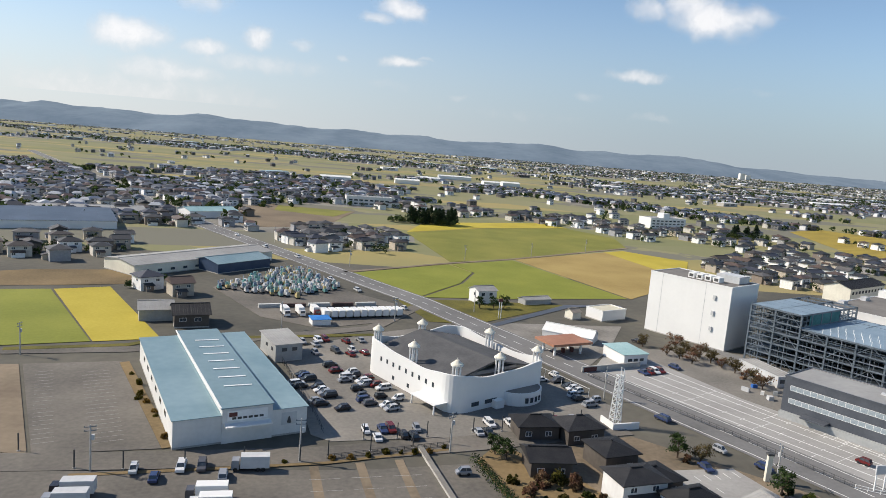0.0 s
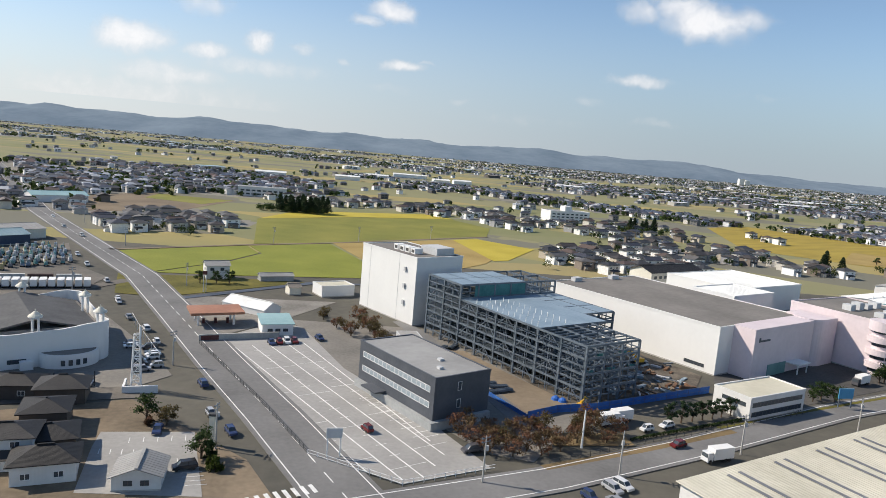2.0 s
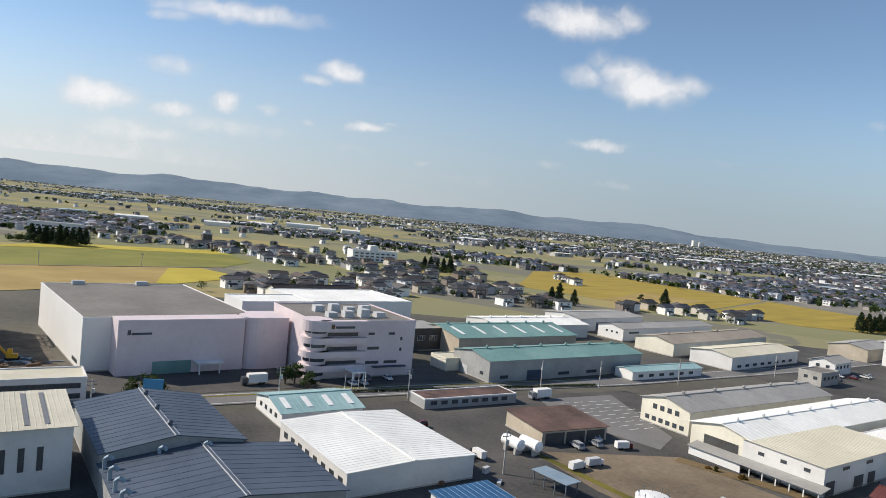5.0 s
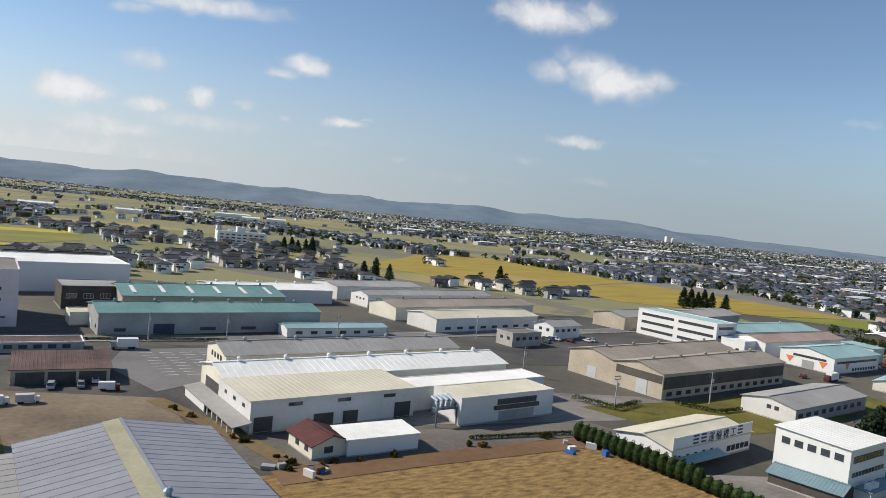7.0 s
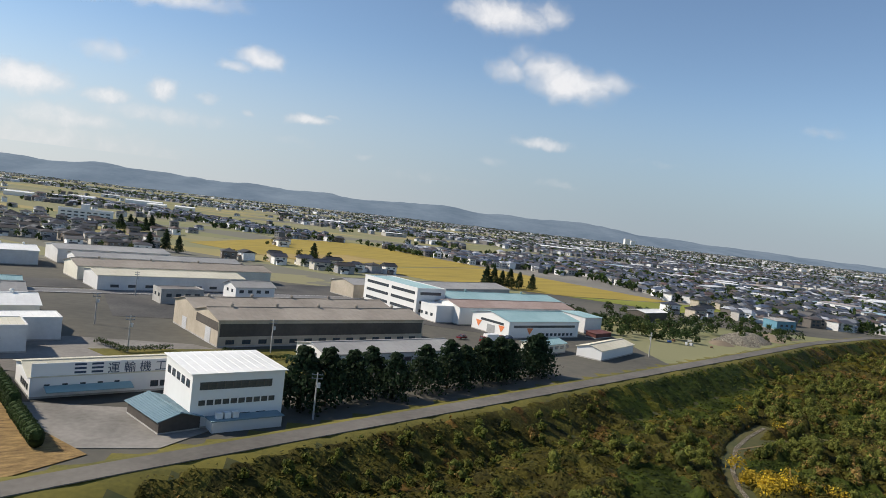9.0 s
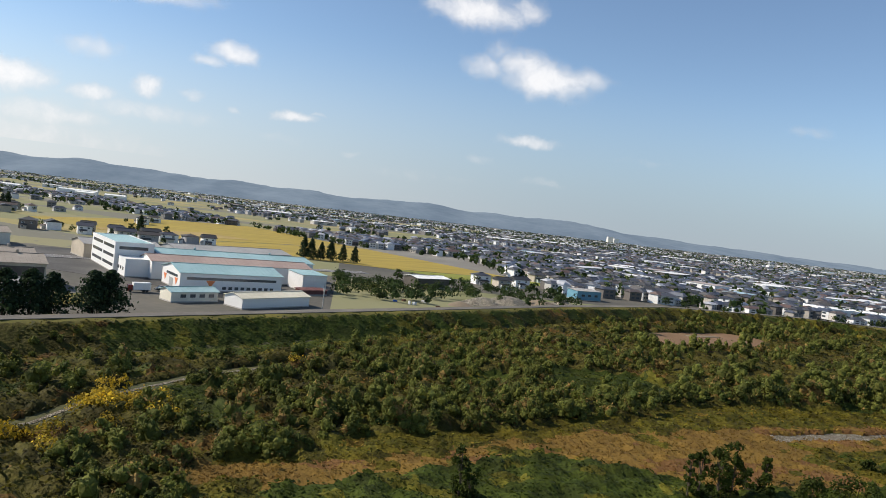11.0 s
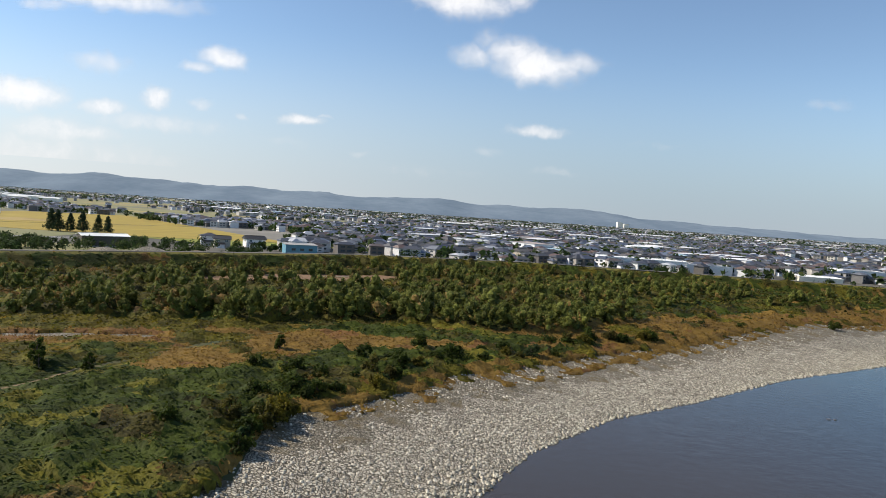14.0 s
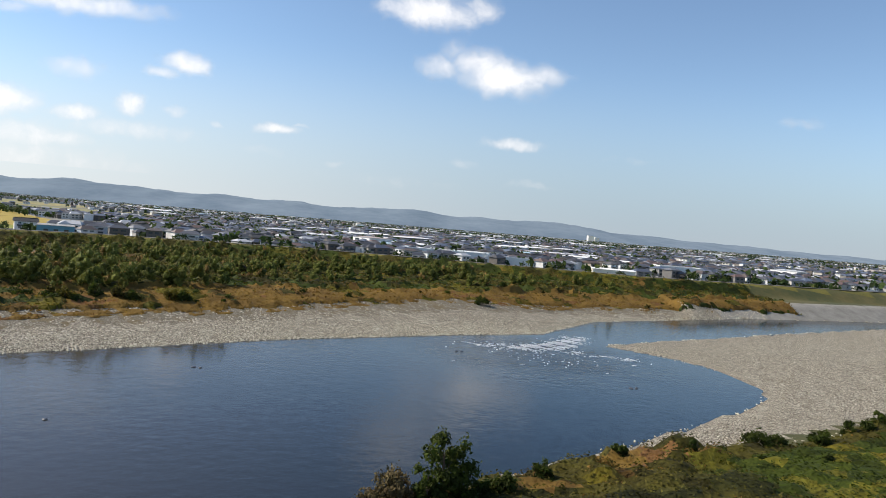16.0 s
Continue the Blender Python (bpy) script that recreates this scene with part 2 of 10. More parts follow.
ROOF_DECK = surf("grey_membrane_roof", (0.14, 0.13, 0.118), (0.215, 0.2, 0.182), 0.1, 0.85, bump=0.08)
ROOF_ORANGE = surf("orange_brown_roof", (0.27, 0.125, 0.075), (0.38, 0.19, 0.12), 0.2, 0.6)
TILE_DARK = surf("glazed_black_roof_tile", (0.012, 0.012, 0.014), (0.03, 0.029, 0.029), 0.5, 0.62, bump=0.25, wave=3.5, chance=0.3)
TRIM_DARK = surf("dark_trim", (0.05, 0.05, 0.05), (0.09, 0.09, 0.09), 0.5, 0.6)
TRIM_WHITE = surf("white_trim", (0.68, 0.68, 0.67), (0.8, 0.8, 0.79), 0.5, 0.5)
STEEL = surf("grey_primed_steel", (0.085, 0.11, 0.135), (0.16, 0.19, 0.225), 0.4, 0.5, metal=0.2)
GALVANISED = surf("galvanised_steel_deck", (0.2, 0.27, 0.33), (0.3, 0.38, 0.44), 0.2, 0.45, metal=0.2)
NET = surf("teal_dust_net", (0.04, 0.14, 0.14), (0.08, 0.22, 0.22), 0.5, 0.8)
BLUE_SHEET = surf("blue_tarpaulin", (0.02, 0.09, 0.35), (0.04, 0.16, 0.5), 0.5, 0.5)
RUST_STEEL = surf("rusted_iron", (0.1, 0.05, 0.03), (0.2, 0.12, 0.07), 0.8, 0.8)
YELLOW_PAINT = surf("yellow_machine_paint", (0.6, 0.33, 0.02), (0.72, 0.42, 0.04), 0.8, 0.45)
POLE_CONCRETE = surf("concrete_pole", (0.34, 0.33, 0.31), (0.46, 0.45, 0.43), 0.8, 0.85)
BARK = surf("bark", (0.07, 0.05, 0.035), (0.14, 0.105, 0.075), 2.0, 0.9, bump=0.5)
GLASS = surf("dark_window_glass", (0.035, 0.045, 0.055), (0.085, 0.1, 0.115), 0.4, 0.08, bump=0.0, spec=0.6)
TYRE = surf("tyre_rubber", (0.015, 0.015, 0.015), (0.03, 0.03, 0.03), 2.0, 0.8)
CAR_PAINT = palette("car_paint", [(0.75, 0.75, 0.75), (0.03, 0.03, 0.035), (0.7, 0.71, 0.72), (0.3, 0.31, 0.33), (0.05, 0.055, 0.06), (0.62, 0.62, 0.6),
                                  (0.04, 0.06, 0.14), (0.72, 0.72, 0.72), (0.15, 0.02, 0.02), (0.1, 0.1, 0.11), (0.42, 0.43, 0.45)], 0.25, "object", 0.5, 0.2, 0.05)
HOUSE_WALL = palette("rendered_house_wall", [(0.74, 0.73, 0.71), (0.42, 0.37, 0.3), (0.8, 0.8, 0.79), (0.18, 0.15, 0.125), (0.55, 0.52, 0.46), (0.3, 0.3, 0.31), (0.82, 0.815, 0.8)], 0.8, "object")
HOUSE_ROOF = palette("house_roof_tile", [(0.03, 0.032, 0.036), (0.05, 0.05, 0.053), (0.085, 0.06, 0.05), (0.038, 0.042, 0.058), (0.1, 0.095, 0.092), (0.05, 0.043, 0.04), (0.026, 0.027, 0.03)], 0.65, "object", 3.0)
FAR_WALL = palette("distant_house_wall", [(0.74, 0.74, 0.74), (0.3, 0.28, 0.25), (0.6, 0.6, 0.59), (0.11, 0.1, 0.09), (0.45, 0.43, 0.4), (0.7, 0.7, 0.7), (0.16, 0.155, 0.15), (0.36, 0.35, 0.33)], 0.8)
# roof colours lifted and blued to stand in for distance haze
FAR_ROOF = palette("haze_tinted_house_roof", [(0.045, 0.05, 0.066), (0.065, 0.07, 0.086), (0.085, 0.068, 0.062), (0.055, 0.066, 0.096), (0.13, 0.14, 0.16), (0.055, 0.058, 0.066), (0.36, 0.375, 0.4), (0.04, 0.042, 0.05), (0.1, 0.066, 0.058), (0.085, 0.11, 0.16)], 0.6)
FAR_HALL = palette("distant_hall_roof", [(0.74, 0.74, 0.73), (0.55, 0.56, 0.57), (0.3, 0.42, 0.48), (0.66, 0.66, 0.65), (0.36, 0.3, 0.27), (0.78, 0.78, 0.77)], 0.6)
CONTAINER = palette("stored_machine_paint", [(0.1, 0.24, 0.24), (0.4, 0.41, 0.42), (0.5, 0.51, 0.52), (0.16, 0.22, 0.3), (0.56, 0.56, 0.55), (0.17, 0.3, 0.27), (0.22, 0.22, 0.23), (0.42, 0.34, 0.16)], 0.5, "object")
RICE_GREEN = surf("green_rice_regrowth", (0.145, 0.165, 0.02), (0.225, 0.235, 0.036), 0.05, 0.9, fine=30, bump=0.5)
RICE_YELLOW = surf("yellow_rice_field", (0.33, 0.27, 0.025), (0.45, 0.36, 0.05), 0.05, 0.9, fine=30, bump=0.5)
RICE_DULL = surf("dull_green_stubble", (0.135, 0.145, 0.025), (0.225, 0.21, 0.042), 0.05, 0.9, fine=30, bump=0.5)
STRAW = surf("ochre_stubble", (0.26, 0.182, 0.06), (0.37, 0.275, 0.1), 0.05, 0.95, fine=30, bump=0.5)
PLOUGHED = surf("ploughed_field", (0.13, 0.1, 0.07), (0.22, 0.17, 0.11), 0.05, 0.95, fine=30, bump=0.5)
# pane colour is pale because the reflected sky is painted into it
SKY_TONED_GLASS = surf("painted_sky_ribbon_glass", (0.2, 0.25, 0.28), (0.4, 0.45, 0.48), 0.5, 0.12, bump=0.0, spec=0.6)
BROWN_STUBBLE = surf("brown_stubble", (0.11, 0.08, 0.04), (0.24, 0.17, 0.085), 0.05, 0.95, fine=30, bump=0.5)
DARK_ROOF = surf("dark_grey_roofing", (0.06, 0.06, 0.063), (0.1, 0.1, 0.102), 0.3, 0.8)
GRASS = surf("rough_verge_grass", (0.062, 0.062, 0.013), (0.17, 0.145, 0.026), 0.12, 0.95, fine=16, bump=0.6)
DRY_GRASS = surf("dry_mown_grass", (0.09, 0.052, 0.021), (0.36, 0.24, 0.092), 0.55, 0.95, fine=6, bump=1.0, drawn=(27, 3.0))
LEVEE_GRAVEL = surf("levee_road_gravel", (0.085, 0.078, 0.067), (0.175, 0.16, 0.137), 0.09, 0.95, fine=14, bump=0.4)
YARD_GRAVEL = surf("brown_yard_gravel", (0.1, 0.08, 0.055), (0.25, 0.195, 0.135), 0.09, 0.95, fine=14, bump=0.4)
LEAF_SCRUB = leafy("scrub_leaves", [(0.0421, 0.0443, 0.0092), (0.0809, 0.0729, 0.0127), (0.1583, 0.11, 0.0173), (0.1549, 0.0915, 0.022), (0.0791, 0.0672, 0.0114)], 0.16)
LEAF_VINE = leafy("creeper_leaves", [(0.0383, 0.0558, 0.0069), (0.0665, 0.083, 0.0089), (0.1175, 0.1091, 0.0124), (0.0511, 0.0659, 0.0076)], 0.16, spread=0.8)
LEAF_GOLD = leafy("golden_reed", [(0.1826, 0.1089, 0.0278), (0.2324, 0.1429, 0.0333), (0.2048, 0.1069, 0.0373), (0.2545, 0.1575, 0.0333)], 0.1, spread=0.35)
LEAF_CROWN = leafy("olive_tree_crowns", [(0.0759, 0.0983, 0.0204), (0.1482, 0.1544, 0.0298), (0.2167, 0.1824, 0.0377), (0.2439, 0.1614, 0.0502), (0.1048, 0.1228, 0.0251)], 0.22, spread=0.8)
LEAF_HERB = leafy("yellow_green_weeds", [(0.1306, 0.1054, 0.0094), (0.2611, 0.1756, 0.0126), (0.1828, 0.1229, 0.0172), (0.1044, 0.0995, 0.0126)], 0.15)
LEAF_YELLOW = leafy("yellow_autumn_leaves", [(0.44, 0.297, 0.0165), (0.55, 0.385, 0.0275), (0.286, 0.22, 0.033)], 0.3)
LEAF_PINE = leafy("dark_conifer_needles", [(0.018, 0.038, 0.018), (0.028, 0.052, 0.022), (0.04, 0.062, 0.026)], 0.3)
LEAF_TREE = leafy("dark_tree_leaves", [(0.035, 0.06, 0.018), (0.06, 0.09, 0.025), (0.1, 0.11, 0.03), (0.05, 0.075, 0.02)], 0.05)
LEAF_RUST = leafy("rust_red_leaves", [(0.16, 0.075, 0.048), (0.2, 0.105, 0.055), (0.14, 0.088, 0.05), (0.12, 0.095, 0.045)], 0.3)
LEAF_DRY = leafy("dry_brown_leaves", [(0.11, 0.078, 0.036), (0.16, 0.105, 0.05), (0.12, 0.07, 0.038), (0.1, 0.085, 0.034)], 0.3)
LEAF_HEDGE = leafy("clipped_hedge_leaves", [(0.022, 0.0425, 0.011), (0.033, 0.055, 0.0138), (0.044, 0.065, 0.0193)], 0.6)


# ---- mesh helpers ----
class Shape:
    """Collects boxes, bars, prisms and the like for one mesh."""

    def __init__(self):
        self.v, self.f = [], []

    def hexa(self, pts):
        n = len(self.v)
        self.v += [tuple(p) for p in pts]
        self.f += [tuple(n + i for i in q) for q in ((3, 2, 1, 0), (4, 5, 6, 7), (0, 1, 5, 4), (1, 2, 6, 5), (2, 3, 7, 6), (3, 0, 4, 7))]
        return self

    def box(self, x0, y0, z0, x1, y1, z1):
        return self.hexa([(x0, y0, z0), (x1, y0, z0), (x1, y1, z0), (x0, y1, z0), (x0, y0, z1), (x1, y0, z1), (x1, y1, z1), (x0, y1, z1)])

    def slab(self, a, b, c, d, thick):
        low = [(p[0], p[1], p[2] - thick) for p in (a, b, c, d)]
        return self.hexa(low + [a, b, c, d])

    def prism(self, outline, z0, z1):
        n, k = len(self.v), len(outline)
        self.v += [(x, y, z0) for x, y in outline] + [(x, y, z1) for x, y in outline]
        self.f += [tuple(range(n + k - 1, n - 1, -1)), tuple(range(n + k, n + 2 * k))]
        self.f += [(n + i, n + (i + 1) % k, n + k + (i + 1) % k, n + k + i) for i in range(k)]
        return self

    def ring(self, x, y, z0, z1, r0, r1=None, n=10):
        r1 = r0 if r1 is None else r1
        m = len(self.v)
        for z, r in ((z0, r0), (z1, r1)):
            self.v += [(x + r * math.cos(6.28319 * i / n), y + r * math.sin(6.28319 * i / n), z) for i in range(n)]
        self.f += [(m + i, m + (i + 1) % n, m + n + (i + 1) % n, m + n + i) for i in range(n)]
        self.f += [tuple(range(m + n - 1, m - 1, -1)), tuple(range(m + n, m + 2 * n))]
        return self

    def bar(self, p, q, w, h=None):
        """A square bar from p to q."""
        p, q = Vector(p), Vector(q)
        d = (q - p).normalized()
        side = d.cross((0, 0, 1))
        side = (side.normalized() if side.length > 1e-3 else Vector((1, 0, 0))) * w / 2
        up = side.cross(d).normalized() * (h or w) / 2
        return self.hexa([p - side - up, p + side - up, p + side + up, p - side + up, q - side - up, q + side - up, q + side + up, q - side + up])

    def tube(self, p, q, r0, r1, n=6):
        p, q = Vector(p), Vector(q)
        d = (q - p).normalized()
        a = d.cross((0.3, 0.2, 1)).normalized()
        b = d.cross(a)
        m = len(self.v)
        for c, r in ((p, r0), (q, r1)):
            self.v += [tuple(c + (a * math.cos(6.28319 * i / n) + b * math.sin(6.28319 * i / n)) * r) for i in range(n)]
        self.f += [(m + i, m + (i + 1) % n, m + n + (i + 1) % n, m + n + i) for i in range(n)]
        self.f += [tuple(range(m + n, m + 2 * n))]
        return self

    def sheet(self, p, q, r, s, gap, thick=0.08, w=0.05, h=0.03):
        """One ribbed metal sheet over the slope p-q-r-s, ribs running from edge p-q to edge s-r."""
        p, q, r, s = (Vector(v) for v in (p, q, r, s))
        length = (q - p).length
        n = max(1, int(length / gap))
        prof = []
        for i in range(n + 1):
            c = i / n
            d = w / length
            prof += [(c - d, 0), (c - d * 0.5, h), (c + d * 0.5, h), (c + d, 0)]
        m, k = len(self.v), len(prof)
        for a, b in ((p, q), (s, r)):
            for dz in (0, -thick):
                self.v += [tuple(a.lerp(b, f) + Vector((0, 0, z * (dz == 0) + dz))) for f, z in prof]
        t0, b0, t1, b1 = m, m + k, m + 2 * k, m + 3 * k
        for i in range(k - 1):
            self.f += [(t0 + i, t0 + i + 1, t1 + i + 1, t1 + i), (b0 + i + 1, b0 + i, b1 + i, b1 + i + 1),
                       (t0 + i + 1, t0 + i, b0 + i, b0 + i + 1), (t1 + i, t1 + i + 1, b1 + i + 1, b1 + i)]
        self.f += [(t0, t1, b1, b0), (t0 + k - 1, b0 + k - 1, b1 + k - 1, t1 + k - 1)]
        return self

    def mesh(self, name, material, smooth=False):
        me = bpy.data.meshes.new(name)
        me.from_pydata(self.v, [], self.f)
        if smooth:
            me.polygons.foreach_set("use_smooth", [True] * len(me.polygons))
        me.materials.append(material)
        return me


def part(name, shape, material, parent, label="", smooth=False, at=None):
    """Links one mesh as a part of a thing; shape may be a Shape or a ready mesh."""
    me = shape.mesh(name, material, smooth) if isinstance(shape, Shape) else shape
    ob = new(name, me)
    ob.parent = parent
    if at is not None:
        ob.matrix_basis = at
    if label:
        tagged(ob, label)
    return ob


def thing(name, label, category, x=0, y=0, z=0, rz=0, group="", kind=""):
    ob = new(name)
    ob.matrix_basis = pose(x, y, z, 0, 0, rz)
    return tagged(ob, label, category, group, kind)


def solid(name, shape, material, label, category, kind="", group="", smooth=False, at=None):
    ob = new(name, shape.mesh(name, material, smooth) if isinstance(shape, Shape) else shape)
    if at is not None:
        ob.matrix_basis = at
    return tagged(ob, label, category, group, kind)


def array_mesh(name, verts, faces, material):
    """A mesh from numpy arrays of points and of equal-sided faces."""
    me = bpy.data.meshes.new(name)
    k = faces.shape[1]
    me.vertices.add(len(verts)); me.vertices.foreach_set("co", verts.astype(np.float32).ravel())
    me.loops.add(faces.size); me.loops.foreach_set("vertex_index", faces.astype(np.int32).ravel())
    me.polygons.add(len(faces))
    me.polygons.foreach_set("loop_start", np.arange(0, faces.size, k, dtype=np.int32))
    me.update(calc_edges=True)
    me.materials.append(material)
    return me


# ---- the land ----
LEVEE = [(180, -62), (328, 66), (484, 194), (530, 226), (590, 240), (711, 222), (800, 240), (1000, 320), (1600, 560)]
FAR_SHORE = [(500, -60), (530, 20), (545.2, 52.8), (553.5, 66.2), (565.5, 78.6), (581.3, 88.9), (603.5, 105), (631, 119.8), (649, 128), (667, 152), (721, 183), (779, 202), (900, 252), (1300, 420)]
NEAR_SHORE = [(1300, 390), (900, 236), (763, 182.5), (716.5, 155), (677.5, 131.7), (656.8, 118.7), (665.3, 109.6), (670, 100), (670, 89.4), (664.5, 81), (652.7, 71.4), (641.5, 62.8), (630, 55), (618, 46), (600, 34), (575, 10), (560, -60)]
WATER_EDGE = FAR_SHORE + NEAR_SHORE
WATER_Z = -5.0


def line_distance(x, y, line):
    """Distance to a broken line and on which side of it (positive: to its right)."""
    best, side = np.full(x.shape, 1e9), np.zeros(x.shape)
    for (ax, ay), (bx, by) in zip(line, line[1:]):
        dx, dy = bx - ax, by - ay
        s = np.clip(((x - ax) * dx + (y - ay) * dy) / (dx * dx + dy * dy), 0, 1)
        d = np.hypot(x - ax - s * dx, y - ay - s * dy)
        near = d < best
        side = np.where(near, np.sign((x - ax) * -dy + (y - ay) * dx) * -1, side)
        best = np.where(near, d, best)
    return best, side


def inside(x, y, outline):
    hit = np.zeros(np.shape(x), bool)
    for (ax, ay), (bx, by) in zip(outline, outline[1:] + outline[:1]):
        if ay != by:
            hit ^= ((ay > y) != (by > y)) & (x < (bx - ax) * (y - ay) / (by - ay) + ax)
    return hit


def wobble(x, y, s, seed=0.0):
    """A cheap smooth unevenness between -1 and 1."""
    return (np.sin(x / s + 1.7 * seed) * np.cos(y / s * 1.13 + seed) + 0.5 * np.sin(x / s * 2.3 + y / s * 1.9 + seed * 3) + 0.25 * np.cos(x / s * 4.1 - y / s * 4.7)) / 1.75


GREEN_LIMIT = [(515, 30), (527, 50), (528.6, 66), (537, 73), (548, 87), (566, 100), (591, 118), (629, 146), (675, 172), (740, 194)]


def above(x, y, line):
    """How far a place lies beyond a line that is drawn over x."""
    a = np.array(line)
    return y - np.interp(x, a[:, 0], a[:, 1])


def town_share(x, y):
    """Above nought where the far plain is built up."""
    return wobble(x, y, 120, 2.0) + 0.6 * wobble(x, y, 47, 5.0) + np.clip((x - 300) / 900, -0.15, 0.6) + np.clip((-x + 40) / 240, 0, 0.6) * (y < 700) - 0.2 * wobble(x, y, 19, 4.0) - 0.2 * (y > 520) + np.clip((y - 600) / 300, 0, 1) * (1.5 * wobble(x * 0.6, y, 210, 7.0) - 0.05)


def land_height(x, y):
    x, y = np.asarray(x, float), np.asarray(y, float)
    d, side = line_distance(x, y, LEVEE)
    t = d * side
    land = np.clip((t + 8) / 5.5, 0, 1) * 2.6
    slope = np.clip(2.6 - (t - 2.6) * 0.6, -1.3, 2.6)
    z = np.where(t < 2.6, land, slope)
    wd, _ = line_distance(x, y, WATER_EDGE + WATER_EDGE[:1])
    far_side = y > 50.5 + (x - 545) * 0.6
    bank = np.where(far_side, np.minimum(-1.3, WATER_Z + 0.14 * wd + 0.05), np.minimum(-3.3, WATER_Z + 0.055 * wd + 0.04))
    bank = np.where((x > 700) & far_side, WATER_Z + np.minimum(wd * 0.42, 5.0), bank)
    river = (t > 8) & ((x > 440) | ~far_side)
    z = np.where(river, np.minimum(np.where(far_side, z, 0), bank) + np.where(far_side, 0.12, 0.05) * wobble(x, y, 3.1) * np.clip(wd / 8, 0, 1), z)
    return np.where(inside(x, y, WATER_EDGE) & (t > 0), WATER_Z - 0.3 - np.clip(wd * 0.1, 0, 1.2), z)


def field_mosaic():
    """Small rectangular paddies in rows: each with its own crop colour, haze painted in."""
    m = bpy.data.materials.new("paddy_mosaic")
    m.use_nodes = True
    t = m.node_tree
    b = t.nodes["Principled BSDF"]
    tc = t.nodes.new("ShaderNodeTexCoord")
    mp = t.nodes.new("ShaderNodeMapping")
    mp.inputs["Rotation"].default_value = (0, 0, radians(-33))
    mp.inputs["Scale"].default_value = (1 / 95, 1 / 38, 0)
    t.links.new(tc.outputs["Object"], mp.inputs["Vector"])
    fl = t.nodes.new("ShaderNodeVectorMath"); fl.operation = "FLOOR"
    t.links.new(mp.outputs[0], fl.inputs[0])
    wh = t.nodes.new("ShaderNodeTexWhiteNoise"); wh.noise_dimensions = "2D"
    t.links.new(fl.outputs[0], wh.inputs["Vector"])
    nz = t.nodes.new("ShaderNodeTexNoise")
    nz.inputs["Scale"].default_value, nz.inputs["Detail"].default_value = 0.02, 6
    t.links.new(tc.outputs["Object"], nz.inputs["Vector"])
    mad = t.nodes.new("ShaderNodeMath"); mad.operation = "MULTIPLY_ADD"
    mad.inputs[1].default_value = 0.35
    t.links.new(nz.outputs["Fac"], mad.inputs[0])
    t.links.new(wh.outputs["Value"], mad.inputs[2])
    ramp = t.nodes.new("ShaderNodeValToRGB")
    # crop colours made lighter and greyer to stand in for far haze
    for i, c in enumerate([(0.26, 0.225, 0.13), (0.32, 0.265, 0.115), (0.19, 0.195, 0.1), (0.27, 0.225, 0.14), (0.37, 0.305, 0.11), (0.17, 0.165, 0.13), (0.24, 0.225, 0.13)]):
        e = ramp.color_ramp.elements[i] if i < 2 else ramp.color_ramp.elements.new(0.5)
        e.position, e.color = 0.15 + i * 0.155, (*c, 1)
    t.links.new(mad.outputs[0], ramp.inputs[0])
    t.links.new(ramp.outputs[0], b.inputs["Base Color"])
    b.inputs["Roughness"].default_value = 0.95
    b.inputs["Specular IOR Level"].default_value = 0.1
    return m


MOSAIC = field_mosaic()
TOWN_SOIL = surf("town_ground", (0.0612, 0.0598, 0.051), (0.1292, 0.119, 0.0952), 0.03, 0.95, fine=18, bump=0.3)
# the same town ground farther off, with haze painted in as a paler colour
HAZED_TOWN_SOIL = surf("haze_paled_town_ground", (0.14, 0.135, 0.12), (0.24, 0.225, 0.19), 0.03, 0.95, fine=18, bump=0.3)
PLAIN_SOIL = surf("flood_plain_soil", (0.03, 0.045, 0.015), (0.1, 0.085, 0.03), 0.08, 0.95, fine=10, bump=0.6)


